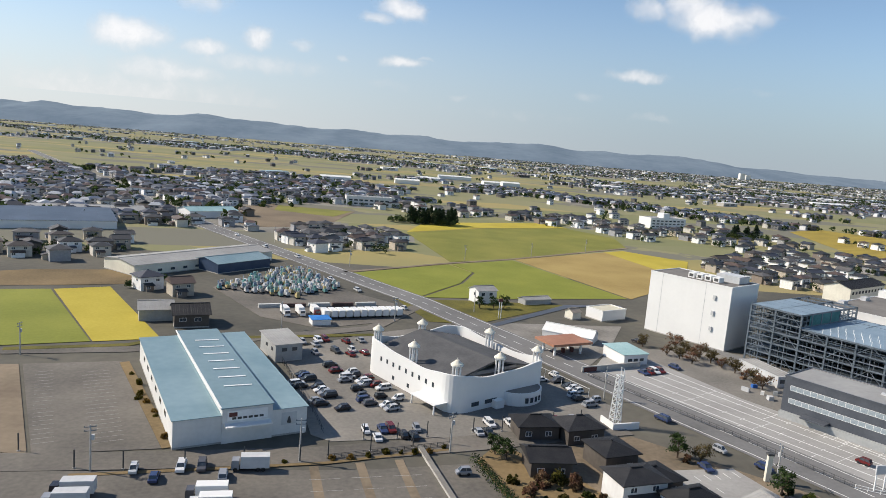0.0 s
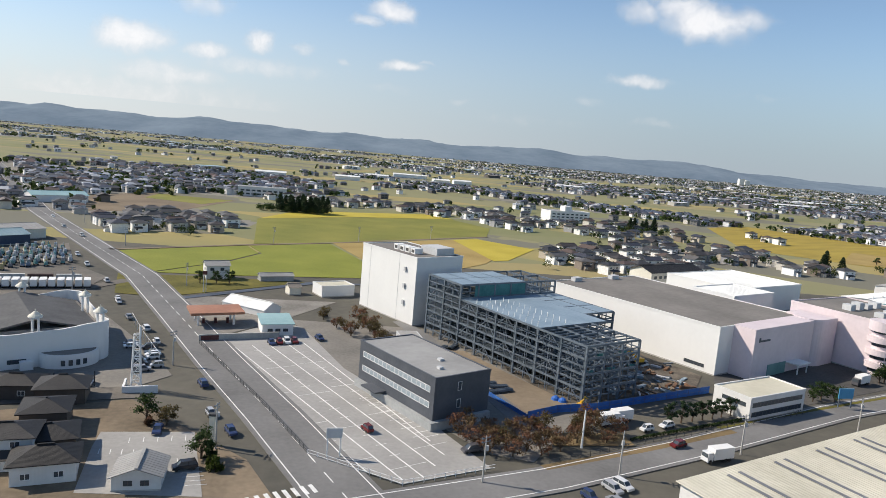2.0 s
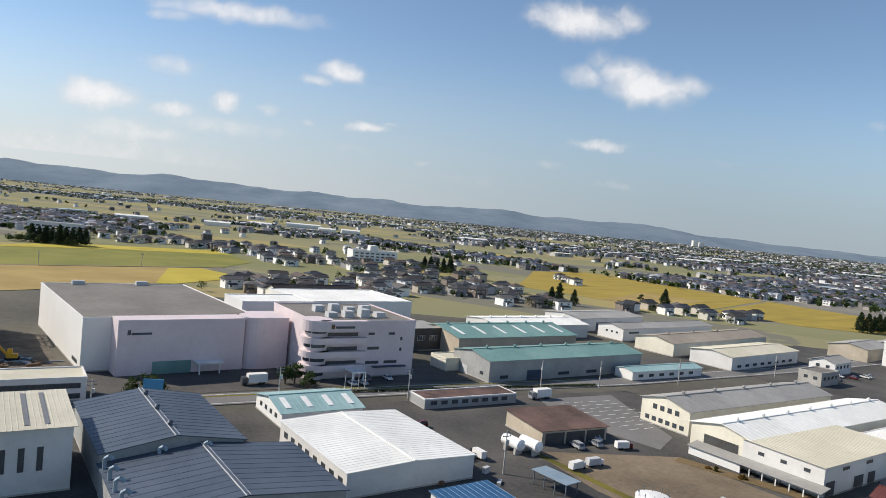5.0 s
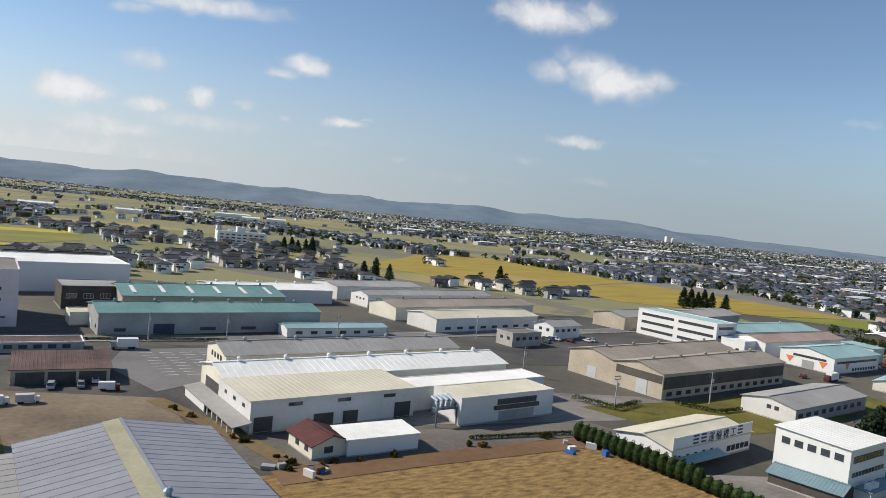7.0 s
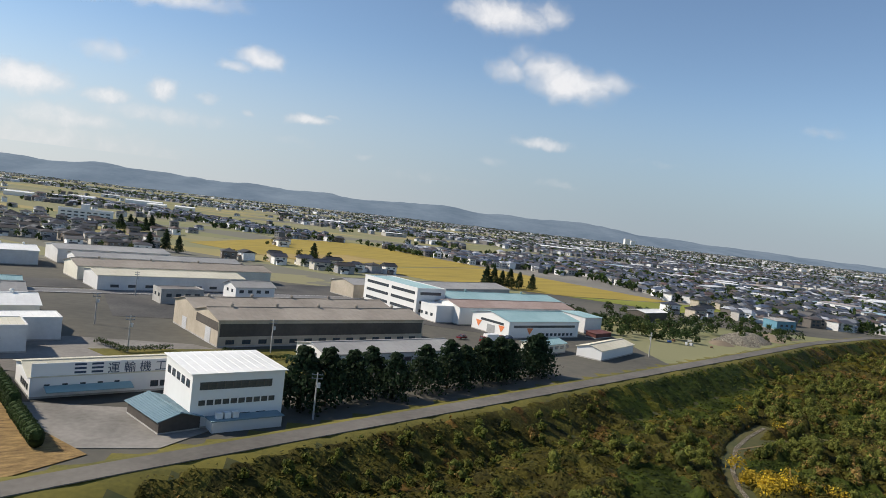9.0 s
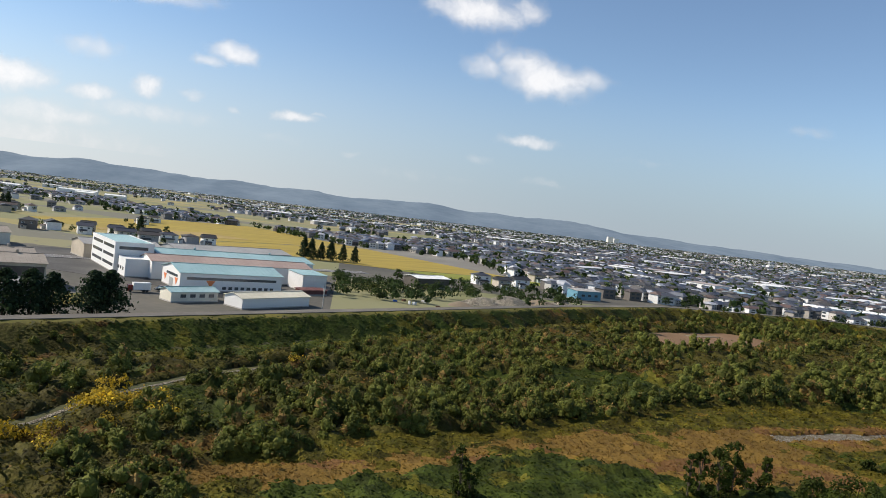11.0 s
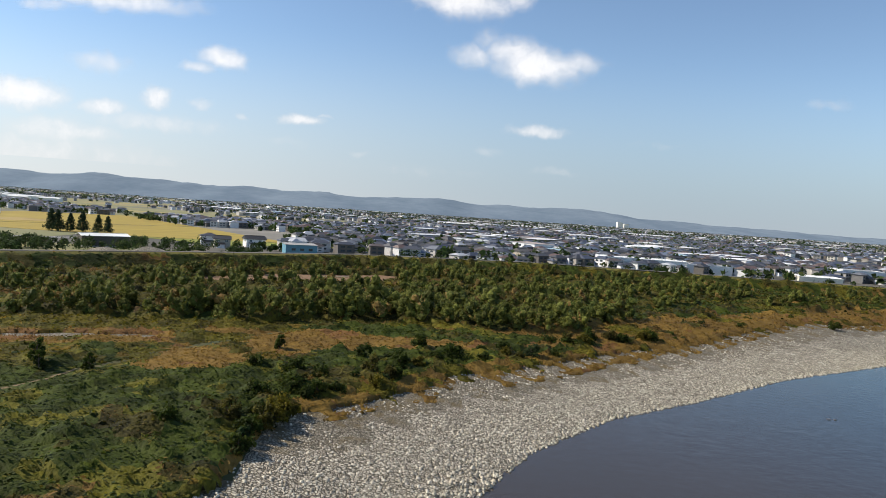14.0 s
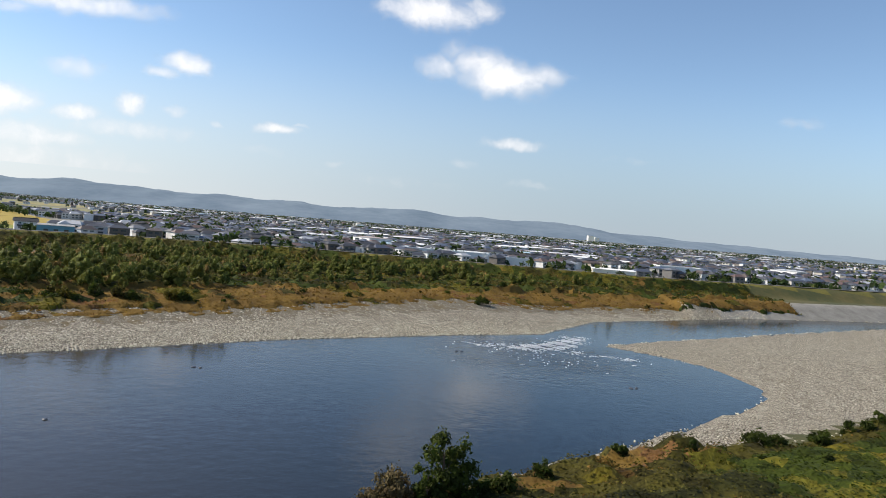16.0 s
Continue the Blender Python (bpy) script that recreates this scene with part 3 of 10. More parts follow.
def cobbled(name, tones, gap, weeds, share):
    """River cobbles: each with its own tone, dark joints between them and weeds in patches."""
    m = bpy.data.materials.new(name)
    m.use_nodes = True
    t = m.node_tree
    b = t.nodes["Principled BSDF"]
    add, link = t.nodes.new, t.links.new
    tc, cell, joint, rgb = add("ShaderNodeTexCoord"), add("ShaderNodeTexVoronoi"), add("ShaderNodeTexVoronoi"), add("ShaderNodeSeparateColor")
    joint.feature = "DISTANCE_TO_EDGE"
    for n in (cell, joint):
        n.inputs["Scale"].default_value = 3.4
        link(tc.outputs["Object"], n.inputs["Vector"])
    link(cell.outputs["Color"], rgb.inputs[0])
    ramp = add("ShaderNodeValToRGB")
    for i, c in enumerate(tones):
        e = ramp.color_ramp.elements[i] if i < 2 else ramp.color_ramp.elements.new(0.5)
        e.position, e.color = i / (len(tones) - 1), (*c, 1)
    link(rgb.outputs[0], ramp.inputs[0])
    open_joint = add("ShaderNodeMapRange")
    open_joint.inputs["From Min"].default_value, open_joint.inputs["From Max"].default_value = 0.03, 0.16
    link(joint.outputs["Distance"], open_joint.inputs["Value"])
    stones = add("ShaderNodeMix"); stones.data_type = "RGBA"
    stones.inputs[6].default_value = (*gap, 1)
    link(open_joint.outputs[0], stones.inputs[0]); link(ramp.outputs[0], stones.inputs[7])
    patch, cover_, grown = add("ShaderNodeTexNoise"), add("ShaderNodeMapRange"), add("ShaderNodeMix")
    patch.inputs["Scale"].default_value, patch.inputs["Detail"].default_value, patch.inputs["Roughness"].default_value = 0.32, 8, 0.72
    link(tc.outputs["Object"], patch.inputs["Vector"])
    cover_.inputs["From Min"].default_value, cover_.inputs["From Max"].default_value = 0.62 - share, 0.74 - share
    cover_.inputs["To Max"].default_value = 0.85
    link(patch.outputs["Fac"], cover_.inputs["Value"])
    grown.data_type = "RGBA"
    grown.inputs[7].default_value = (*weeds, 1)
    link(cover_.outputs[0], grown.inputs[0]); link(stones.outputs[2], grown.inputs[6])
    link(grown.outputs[2], b.inputs["Base Color"])
    b.inputs["Roughness"].default_value, b.inputs["Specular IOR Level"].default_value = 0.9, 0.25
    bump = add("ShaderNodeBump")
    bump.inputs["Strength"].default_value, bump.inputs["Distance"].default_value = 1.0, 0.2
    link(open_joint.outputs[0], bump.inputs["Height"]); link(bump.outputs[0], b.inputs["Normal"])
    return m


GRAVEL = cobbled("river_gravel", [(0.28, 0.247, 0.186), (0.39, 0.348, 0.268), (0.49, 0.44, 0.345), (0.55, 0.498, 0.395)], (0.1, 0.086, 0.064), (0.2, 0.165, 0.105), 0.02)
REVETMENT = surf("stone_revetment", (0.16, 0.15, 0.13), (0.26, 0.25, 0.22), 0.3, 0.9, fine=8, bump=0.8)


WEEDY_GRAVEL = cobbled("weedy_gravel", [(0.2, 0.176, 0.13), (0.28, 0.248, 0.188), (0.36, 0.325, 0.255)], (0.1, 0.084, 0.058), (0.17, 0.128, 0.064), 0.12)
BROWN_FIELD = surf("reddish_brown_open_field", (0.12, 0.068, 0.034), (0.21, 0.13, 0.07), 0.06, 0.95, fine=14, bump=0.5)


def ground_sheet():
    xs = np.unique(np.r_[np.linspace(-6000, -320, 40), np.arange(-320, 440, 4.0), np.arange(440, 800, 2.0), np.arange(800, 1000, 4.0), np.linspace(1000, 7000, 45)])
    ys = np.unique(np.r_[np.linspace(-900, -60, 14), np.arange(-60, -20, 4.0), np.arange(-20, 230, 2.0), np.arange(230, 440, 4.0), np.linspace(440, 4950, 76)])
    gx, gy = np.meshgrid(xs, ys)
    z = land_height(gx, gy)
    n = len(xs)
    i = (np.arange(len(ys) - 1)[:, None] * n + np.arange(n - 1)[None]).ravel()
    faces = np.stack([i, i + 1, i + n + 1, i + n], 1)
    me = array_mesh("ground", np.stack([gx.ravel(), gy.ravel(), z.ravel()], 1), faces, MOSAIC)
    for m in (TOWN_SOIL, PLAIN_SOIL, GRAVEL, GRASS, REVETMENT, BROWN_FIELD, WEEDY_GRAVEL, HAZED_TOWN_SOIL):
        me.materials.append(m)
    cx, cy = gx.ravel()[faces].mean(1), gy.ravel()[faces].mean(1)
    d, side = line_distance(cx, cy, LEVEE)
    t = d * side
    wd, _ = line_distance(cx, cy, WATER_EDGE + WATER_EDGE[:1])
    far_side = cy > 50.5 + (cx - 545) * 0.6
    k = np.zeros(len(faces), np.int32)
    k[(cx > -330) & (cx < 420) & (cy < 240) & (t < 0)] = 1
    k[(cx > 420) & (cx < 900) & (cy < 420) & (cy > 235) & (t < -8)] = 1
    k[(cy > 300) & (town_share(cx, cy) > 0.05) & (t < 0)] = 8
    k[(t > -9) & (t < 6)] = 4
    k[t >= 4] = 2
    k[(t > 8) & far_side & (above(cx, cy, GREEN_LIMIT) < 3) & (cx > 505)] = 3
    k[(t > 8) & far_side & (above(cx, cy, GREEN_LIMIT) < 3) & (above(cx, cy, GREEN_LIMIT) + 2.5 * wobble(cx, cy, 4, 3.0) > -10) & (cx > 505) & (cx < 700)] = 7
    k[((cx - 521) / 28) ** 2 + ((cy - 180 - (cx - 521) * 0.55) / 15) ** 2 < 1] = 6
    k[(np.abs(above(cx, cy, [(482, 90.5), (508, 96.5)])) < 3) & (cx > 482) & (cx < 510)] = 7
    k[(t > 8) & ~far_side & (cx > 620)] = 3
    k[(t > 8) & ~far_side & (cy < 46 + (cx - 618) * 0.48)] = 2
    k[(cx > 712) & far_side & (t > 4) & (wd < 14)] = 5
    k[inside(cx, cy, WATER_EDGE) & (t > 0)] = 3
    me.polygons.foreach_set("material_index", k)
    me.polygons.foreach_set("use_smooth", np.ones(len(faces), bool))
    return solid("ground", me, None, "flat plain of paddies, yards and river flood plain", "ground", "structure")


ground = ground_sheet()


def sheet(name, outline, z, material, label, category="ground", kind="structure", thick=0.05):
    s = Shape().prism(outline, z - thick, z)
    return solid(name, s, material, label, category, kind)


def strip(points, width, z0=0.0, thick=0.06, follow=False):
    """A road-like strip along a broken line."""
    pts = [Vector((x, y)) for x, y in points]
    if follow:
        fine = [pts[0]]
        for a, b in zip(pts, pts[1:]):
            k = max(1, int((b - a).length / 4))
            fine += [a.lerp(b, (i + 1) / k) for i in range(k)]
        pts = fine
    s, rows = Shape(), []
    for i, p in enumerate(pts):
        d = (pts[min(i + 1, len(pts) - 1)] - pts[max(i - 1, 0)]).normalized()
        n = Vector((-d.y, d.x)) * width / 2
        z = z0 + (float(land_height(p.x, p.y)) if follow else 0.0)
        rows.append([(p.x + n.x, p.y + n.y, z), (p.x - n.x, p.y - n.y, z)])
    for (a, b), (c, d) in zip(rows, rows[1:]):
        s.slab(a, b, d, c, thick)
    return s


def offset_line(points, off):
    out = []
    pts = [Vector(p) for p in points]
    for i, p in enumerate(pts):
        d = (pts[min(i + 1, len(pts) - 1)] - pts[max(i - 1, 0)]).normalized()
        out.append((p.x - d.y * off, p.y + d.x * off))
    return out


# water
water_mat = bpy.data.materials.new("river_water")
water_mat.use_nodes = True
_t = water_mat.node_tree
_b = _t.nodes["Principled BSDF"]
_b.inputs["Roughness"].default_value, _b.inputs["IOR"].default_value = 0.12, 1.33
_tc, _n1, _n2, _ad, _bp = (_t.nodes.new(k) for k in ("ShaderNodeTexCoord", "ShaderNodeTexNoise", "ShaderNodeTexNoise", "ShaderNodeMath", "ShaderNodeBump"))
_n1.inputs["Scale"].default_value, _n2.inputs["Scale"].default_value = 0.9, 0.08
_n1.inputs["Detail"].default_value = 5
_ad.operation = "MULTIPLY"
for _n in (_n1, _n2):
    _t.links.new(_tc.outputs["Object"], _n.inputs["Vector"])
_t.links.new(_n1.outputs["Fac"], _ad.inputs[0]); _t.links.new(_n2.outputs["Fac"], _ad.inputs[1])
# brown silt where the bed lies shallow, choppier water below the rapids
_sx, _silt, _bed, _off, _far, _chop = (_t.nodes.new(k) for k in ("ShaderNodeSeparateXYZ", "ShaderNodeMapRange", "ShaderNodeMix", "ShaderNodeVectorMath", "ShaderNodeVectorMath", "ShaderNodeMapRange"))
_t.links.new(_tc.outputs["Object"], _sx.inputs[0])
_silt.interpolation_type = "SMOOTHSTEP"
_silt.inputs["From Min"].default_value, _silt.inputs["From Max"].default_value = 630, 568
_t.links.new(_sx.outputs["X"], _silt.inputs["Value"])
_bed.data_type = "RGBA"
_bed.inputs[6].default_value, _bed.inputs[7].default_value = (0.005, 0.01, 0.016, 1), (0.045, 0.037, 0.031, 1)
_t.links.new(_silt.outputs[0], _bed.inputs[0]); _t.links.new(_bed.outputs[2], _b.inputs["Base Color"])
_off.operation, _far.operation = "SUBTRACT", "LENGTH"
_off.inputs[1].default_value = (642, 103, WATER_Z)
_t.links.new(_tc.outputs["Object"], _off.inputs[0]); _t.links.new(_off.outputs[0], _far.inputs[0])
_chop.interpolation_type = "SMOOTHSTEP"
_chop.inputs["From Min"].default_value, _chop.inputs["From Max"].default_value = 24, 6
_chop.inputs["To Min"].default_value, _chop.inputs["To Max"].default_value = 0.2, 1.0
_t.links.new(_far.outputs["Value"], _chop.inputs["Value"]); _t.links.new(_chop.outputs[0], _bp.inputs["Strength"])
_bp.inputs["Distance"].default_value = 0.3
_t.links.new(_ad.outputs[0], _bp.inputs["Height"]); _t.links.new(_bp.outputs[0], _b.inputs["Normal"])
water = Shape()
water.v = [(x, y, WATER_Z) for x, y in ((440, -300), (1500, -300), (1500, 560), (700, 196), (540, 130), (440, -60))]
water.f = [tuple(range(6))]
solid("water", water, water_mat, "dark blue river water with faint ripples", "river", "structure")

# hills along the horizon, distance haze painted into their blue-grey base colour
HILL = surf("haze_tinted_hills", (0.13, 0.175, 0.225), (0.195, 0.245, 0.295), 0.004, 1.0, fine=6, bump=0.0, spec=0.0)


def hill_range(name, y0, depth, heights, x0, x1, label):
    nx, ny = 260, 9
    v, f = [], []
    for j in range(ny):
        s = j / (ny - 1)
        for i in range(nx):
            x = x0 + (x1 - x0) * i / (nx - 1)
            q = i / (nx - 1) * (len(heights) - 1)
            k = min(int(q), len(heights) - 2)
            w = q - k
            w = w * w * (3 - 2 * w)
            top = heights[k] * (1 - w) + heights[k + 1] * w
            rough = noise.fractal(Vector((x / 260, s * 2.0, y0 / 100)), 1.0, 2.0, 5)
            v.append((x, y0 + depth * s, max(-2.0, (top * (1 + 0.2 * rough)) * math.sin(s * math.pi / 2) ** 0.8)))
    for j in range(ny - 1):
        f += [(j * nx + i, j * nx + i + 1, (j + 1) * nx + i + 1, (j + 1) * nx + i) for i in range(nx - 1)]
    s = Shape(); s.v, s.f = v, f
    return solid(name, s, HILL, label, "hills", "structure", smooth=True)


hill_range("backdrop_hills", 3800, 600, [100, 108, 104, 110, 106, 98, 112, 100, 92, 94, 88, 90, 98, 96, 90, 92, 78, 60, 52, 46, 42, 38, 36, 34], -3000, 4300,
           "long low ridge of wooded hills tinted blue-grey for haze")

# clouds: broken cumulus on two sheets of sky, the lower ones farther off
def cloud_sheet(y, heaps, span, z0, z1):
    k = y / 3300
    m = bpy.data.materials.new("cumulus_cloud")
    m.use_nodes = True
    t = m.node_tree
    t.nodes.clear()
    add, link = t.nodes.new, t.links.new
    tc, wn, warp = add("ShaderNodeTexCoord"), add("ShaderNodeTexNoise"), add("ShaderNodeVectorMath")
    wn.inputs["Scale"].default_value, wn.inputs["Detail"].default_value = 0.009 / k, 8
    link(tc.outputs["Object"], wn.inputs["Vector"])
    warp.operation = "MULTIPLY_ADD"
    warp.inputs[1].default_value = (130 * k, 0, 80 * k)
    link(wn.outputs["Color"], warp.inputs[0]); link(tc.outputs["Object"], warp.inputs[2])
    total = None
    for cx, cz, rx, rz_, amount in heaps:
        sub, scl, ln, mr = add("ShaderNodeVectorMath"), add("ShaderNodeVectorMath"), add("ShaderNodeVectorMath"), add("ShaderNodeMapRange")
        sub.operation, scl.operation, ln.operation = "SUBTRACT", "MULTIPLY", "LENGTH"
        sub.inputs[1].default_value = (cx + 65 * k, 0, cz + 40 * k)
        scl.inputs[1].default_value = (1 / rx, 0, 1 / rz_)
        mr.interpolation_type = "SMOOTHERSTEP"
        mr.inputs["From Min"].default_value, mr.inputs["From Max"].default_value = 1.75, 0.0
        mr.inputs["To Max"].default_value = amount
        link(warp.outputs[0], sub.inputs[0]); link(sub.outputs[0], scl.inputs[0])
        link(scl.outputs[0], ln.inputs[0]); link(ln.outputs["Value"], mr.inputs["Value"])
        if total is None:
            total = mr.outputs[0]
        else:
            mx = add("ShaderNodeMath"); mx.operation = "MAXIMUM"
            link(total, mx.inputs[0]); link(mr.outputs[0], mx.inputs[1])
            total = mx.outputs[0]
    em, tr, ms, out = add("ShaderNodeEmission"), add("ShaderNodeBsdfTransparent"), add("ShaderNodeMixShader"), add("ShaderNodeOutputMaterial")
    em.inputs["Color"].default_value = (1.0, 0.985, 0.985, 1)
    # billows eat into the edges and thin out the veils
    fn, fa, fs, fe, fv = add("ShaderNodeTexNoise"), add("ShaderNodeMath"), add("ShaderNodeMath"), add("ShaderNodeMapRange"), add("ShaderNodeMapRange")
    fn.inputs["Scale"].default_value, fn.inputs["Detail"].default_value, fn.inputs["Roughness"].default_value = 0.0085 / k, 9, 0.62
    link(warp.outputs[0], fn.inputs["Vector"])
    fa.operation, fs.operation = "SUBTRACT", "MULTIPLY_ADD"
    fa.inputs[1].default_value, fs.inputs[1].default_value = 0.5, 0.85
    link(fn.outputs["Fac"], fa.inputs[0]); link(fa.outputs[0], fs.inputs[0]); link(total, fs.inputs[2])
    fe.interpolation_type = "SMOOTHSTEP"
    fe.inputs["From Min"].default_value, fe.inputs["From Max"].default_value, fe.inputs["To Max"].default_value = 0.12, 1.15, 0.92
    link(fs.outputs[0], fe.inputs["Value"])
    fv.inputs["To Min"].default_value, fv.inputs["To Max"].default_value = 0.6, 0.84
    fv.inputs["From Min"].default_value, fv.inputs["From Max"].default_value = 0.1, 1.0
    link(fs.outputs[0], fv.inputs["Value"]); link(fv.outputs[0], em.inputs["Strength"])
    link(fe.outputs[0], ms.inputs[0]); link(tr.outputs[0], ms.inputs[1]); link(em.outputs[0], ms.inputs[2])
    link(ms.outputs[0], out.inputs["Surface"])
    q = Shape()
    q.v, q.f = [(span[0], y, z0), (span[1], y, z0), (span[1], y, z1), (span[0], y, z1)], [(0, 1, 2, 3)]
    ob = solid("backdrop_clouds", q, m, "scattered soft white cumulus clouds in a blue sky", "clouds", "structure")
    ob.visible_shadow = False


HIGH_CLOUDS = [(1034, 535, 162, 68, 1.0), (1173, 553, 104, 45, 0.75), (817, 545, 91, 45, 0.7), (868, 605, 49, 45, 0.5), (951, 570, 95, 57, 0.9), (767, 728, 175, 64, 1.0), (940, 756, 85, 49, 0.7), (651, 730, 85, 34, 0.7), (2, 473, 87, 41, 0.95), (-83, 436, 53, 26, 0.7), (-362, 624, 286, 38, 0.85), (-546, 592, 114, 26, 0.6)]
LOW_CLOUDS = [(-859, 602, 107, 71, 0.9), (-602, 590, 86, 39, 0.65), (-1623, 560, 247, 103, 1), (-1188, 515, 164, 60, 0.88), (5, 531, 136, 43, 0.9), (134, 561, 64, 21, 0.5), (1508, 578, 208, 43, 0.78), (1189, 431, 115, 32, 0.42), (384, 347, 79, 25, 0.5), (3463, 905, 197, 46, 0.42), (-1195, 785, 189, 76, 0.57), (1611, 340, 197, 35, 0.32), (-1448, 364, 412, 85, 0.68), (-872, 450, 495, 60, 0.57), (-343, 522, 64, 32, 0.55), (-1688, 207, 991, 189, 0.57), (-57, 397, 215, 35, 0.3), (2319, 541, 215, 35, 0.25), (659, 275, 575, 50, 0.25)]
cloud_sheet(2350, HIGH_CLOUDS, (-2000, 3000), 330, 1100)
cloud_sheet(4430, LOW_CLOUDS, (-3600, 4600), 190, 1900)

# pale haze low over the plain, beyond the hills: painted as glow on a sheet
haze_mat = bpy.data.materials.new("haze_glow_sheet")
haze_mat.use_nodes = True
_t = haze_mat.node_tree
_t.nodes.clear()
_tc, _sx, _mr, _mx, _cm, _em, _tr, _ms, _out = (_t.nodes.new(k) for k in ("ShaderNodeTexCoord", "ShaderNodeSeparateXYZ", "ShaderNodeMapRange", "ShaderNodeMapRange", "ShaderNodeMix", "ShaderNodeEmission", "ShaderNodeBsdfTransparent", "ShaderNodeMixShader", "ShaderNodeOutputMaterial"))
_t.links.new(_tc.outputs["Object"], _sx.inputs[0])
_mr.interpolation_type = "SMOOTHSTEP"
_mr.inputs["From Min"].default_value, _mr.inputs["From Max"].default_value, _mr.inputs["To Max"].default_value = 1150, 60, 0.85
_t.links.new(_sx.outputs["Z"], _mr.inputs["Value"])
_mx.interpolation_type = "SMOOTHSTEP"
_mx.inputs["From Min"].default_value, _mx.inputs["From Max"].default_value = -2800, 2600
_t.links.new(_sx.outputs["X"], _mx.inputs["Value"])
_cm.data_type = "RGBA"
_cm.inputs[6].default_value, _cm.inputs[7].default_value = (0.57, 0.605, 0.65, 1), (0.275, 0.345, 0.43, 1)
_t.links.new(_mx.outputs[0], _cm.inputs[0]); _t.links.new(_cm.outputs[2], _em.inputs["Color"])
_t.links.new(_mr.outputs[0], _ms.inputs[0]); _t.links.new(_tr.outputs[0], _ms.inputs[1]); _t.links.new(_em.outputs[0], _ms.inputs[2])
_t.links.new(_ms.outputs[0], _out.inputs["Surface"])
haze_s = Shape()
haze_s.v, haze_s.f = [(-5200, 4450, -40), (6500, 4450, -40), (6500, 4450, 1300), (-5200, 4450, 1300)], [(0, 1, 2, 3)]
haze = solid("backdrop_haze", haze_s, haze_mat, "glowing upright sheet standing in for pale blue horizon haze", "haze", "structure")
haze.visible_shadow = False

# fields
RICE_OCHRE = surf("ochre_yellow_rice_field", (0.23, 0.17, 0.03), (0.36, 0.27, 0.045), 0.03, 0.9, fine=30, bump=0.5, drawn=(35, 5.0))
sheet("rice_field", [(-92, 171), (-81.7, 174.5), (-55.4, 134), (-69, 128.6), (-110, 118), (-130, 160)], 0.12, RICE_GREEN, "green rice paddy after the harvest", "rice field")
sheet("rice_field", [(-81, 174.6), (-70, 181), (-43.6, 138.4), (-55, 134)], 0.12, RICE_YELLOW, "bright yellow rice paddy", "rice field")
sheet("rice_field", [(9, 334), (50, 374), (105, 406), (124, 372), (118, 334), (51, 273), (24, 256)], 0.12, RICE_DULL, "dull green rice stubble paddy", "rice field")
sheet("rice_field", [(9, 336), (50, 376), (107, 408), (92, 425), (20, 385)], 0.1, RICE_YELLOW, "yellow rice paddy beside the village", "rice field")
sheet("rice_field", [(-13.6, 219), (23, 250), (30, 236), (24, 216), (9.7, 191.4)], 0.12, RICE_GREEN, "green rice paddy beside the main road", "rice field")
sheet("rice_field", [(24, 250), (50, 270), (76, 208), (30, 195), (11, 192), (25, 216), (31, 236)], 0.13, RICE_GREEN, "green rice paddy with regrowth", "rice field")
sheet("rice_field", [(51, 272), (112, 322), (122, 290), (108, 250), (86, 218), (77, 208)], 0.12, STRAW, "ochre rice stubble paddy", "rice field")
sheet("rice_field", [(100, 312), (112, 321), (135, 300), (118, 262), (112, 258)], 0.14, RICE_YELLOW, "yellow strip of unharvested rice", "rice field")
sheet("rice_field", [(3.4, 187.5), (28, 192), (52.5, 193), (22.7, 165), (11.6, 165)], 0.1, GRASS, "rough grass plot beside the canal", "field")
sheet("rice_field", [(-100, 371), (-70, 423), (-20, 416), (-31, 333), (-62, 315)], 0.1, PLOUGHED, "dark ploughed field", "field")
sheet("rice_field", [(-64, 392), (-66, 420), (-22, 414), (-30, 380)], 0.14, RICE_DULL, "green strip within a ploughed field", "field")
sheet("rice_field", [(264, 372), (300, 500), (350, 540), (430, 420), (350, 332), (310, 335)], 0.1, RICE_OCHRE, "wide yellow rice fields", "rice field")
sheet("rice_field", [(352, 330), (432, 418), (500, 312), (440, 292), (380, 300)], 0.1, RICE_OCHRE, "wide yellow rice fields near the levee", "rice field")
sheet("rice_field", [(440, 290), (500, 310), (530, 306), (480, 270)], 0.1, RICE_GREEN, "bright green strip of rice field", "rice field")
sheet("rice_field", [(300, 340), (345, 400), (372, 380), (330, 336)], 0.14, STRAW, "ochre rice stubble paddy", "rice field")
sheet("rice_field", [(-112, 184), (-97, 196), (-70, 205), (-66, 186), (-80, 180), (-100, 173)], 0.1, BROWN_STUBBLE, "brown stubble field", "field")
sheet("dry_field", [(258, 81), (276, 90), (300, 102.5), (312, 84), (322, 75), (316, 66), (286, 58), (262, 66)], 0.1, DRY_GRASS, "dry golden brown mown field", "field")


# ---- roads, yards and parking ----
MAIN_ROAD = [(88, 48), (71.2, 78.8), (60.5, 98.2), (47.8, 119.9), (31.7, 148.6), (9.6, 187.2), (-36.4, 250.2), (-75.7, 304.3), (-189.4, 486.7), (-420, 850)]
FACTORY_ROAD = [(66, 70), (97.5, 83.5), (122, 96.5), (154, 115), (199, 137), (247, 158), (312, 193), (430, 262)]
LANE_A = [(-110, 70), (-46, 83.5), (-27, 86), (-7.5, 89.5), (15.6, 96), (40, 104)]
LANE_B = [(-120, 112), (-67, 125.5), (-47, 130.5), (-14, 149), (-2, 156), (9, 180)]
FIELD_LANE = [(-13, 222), (23.5, 253), (51, 273.5), (118, 333)]


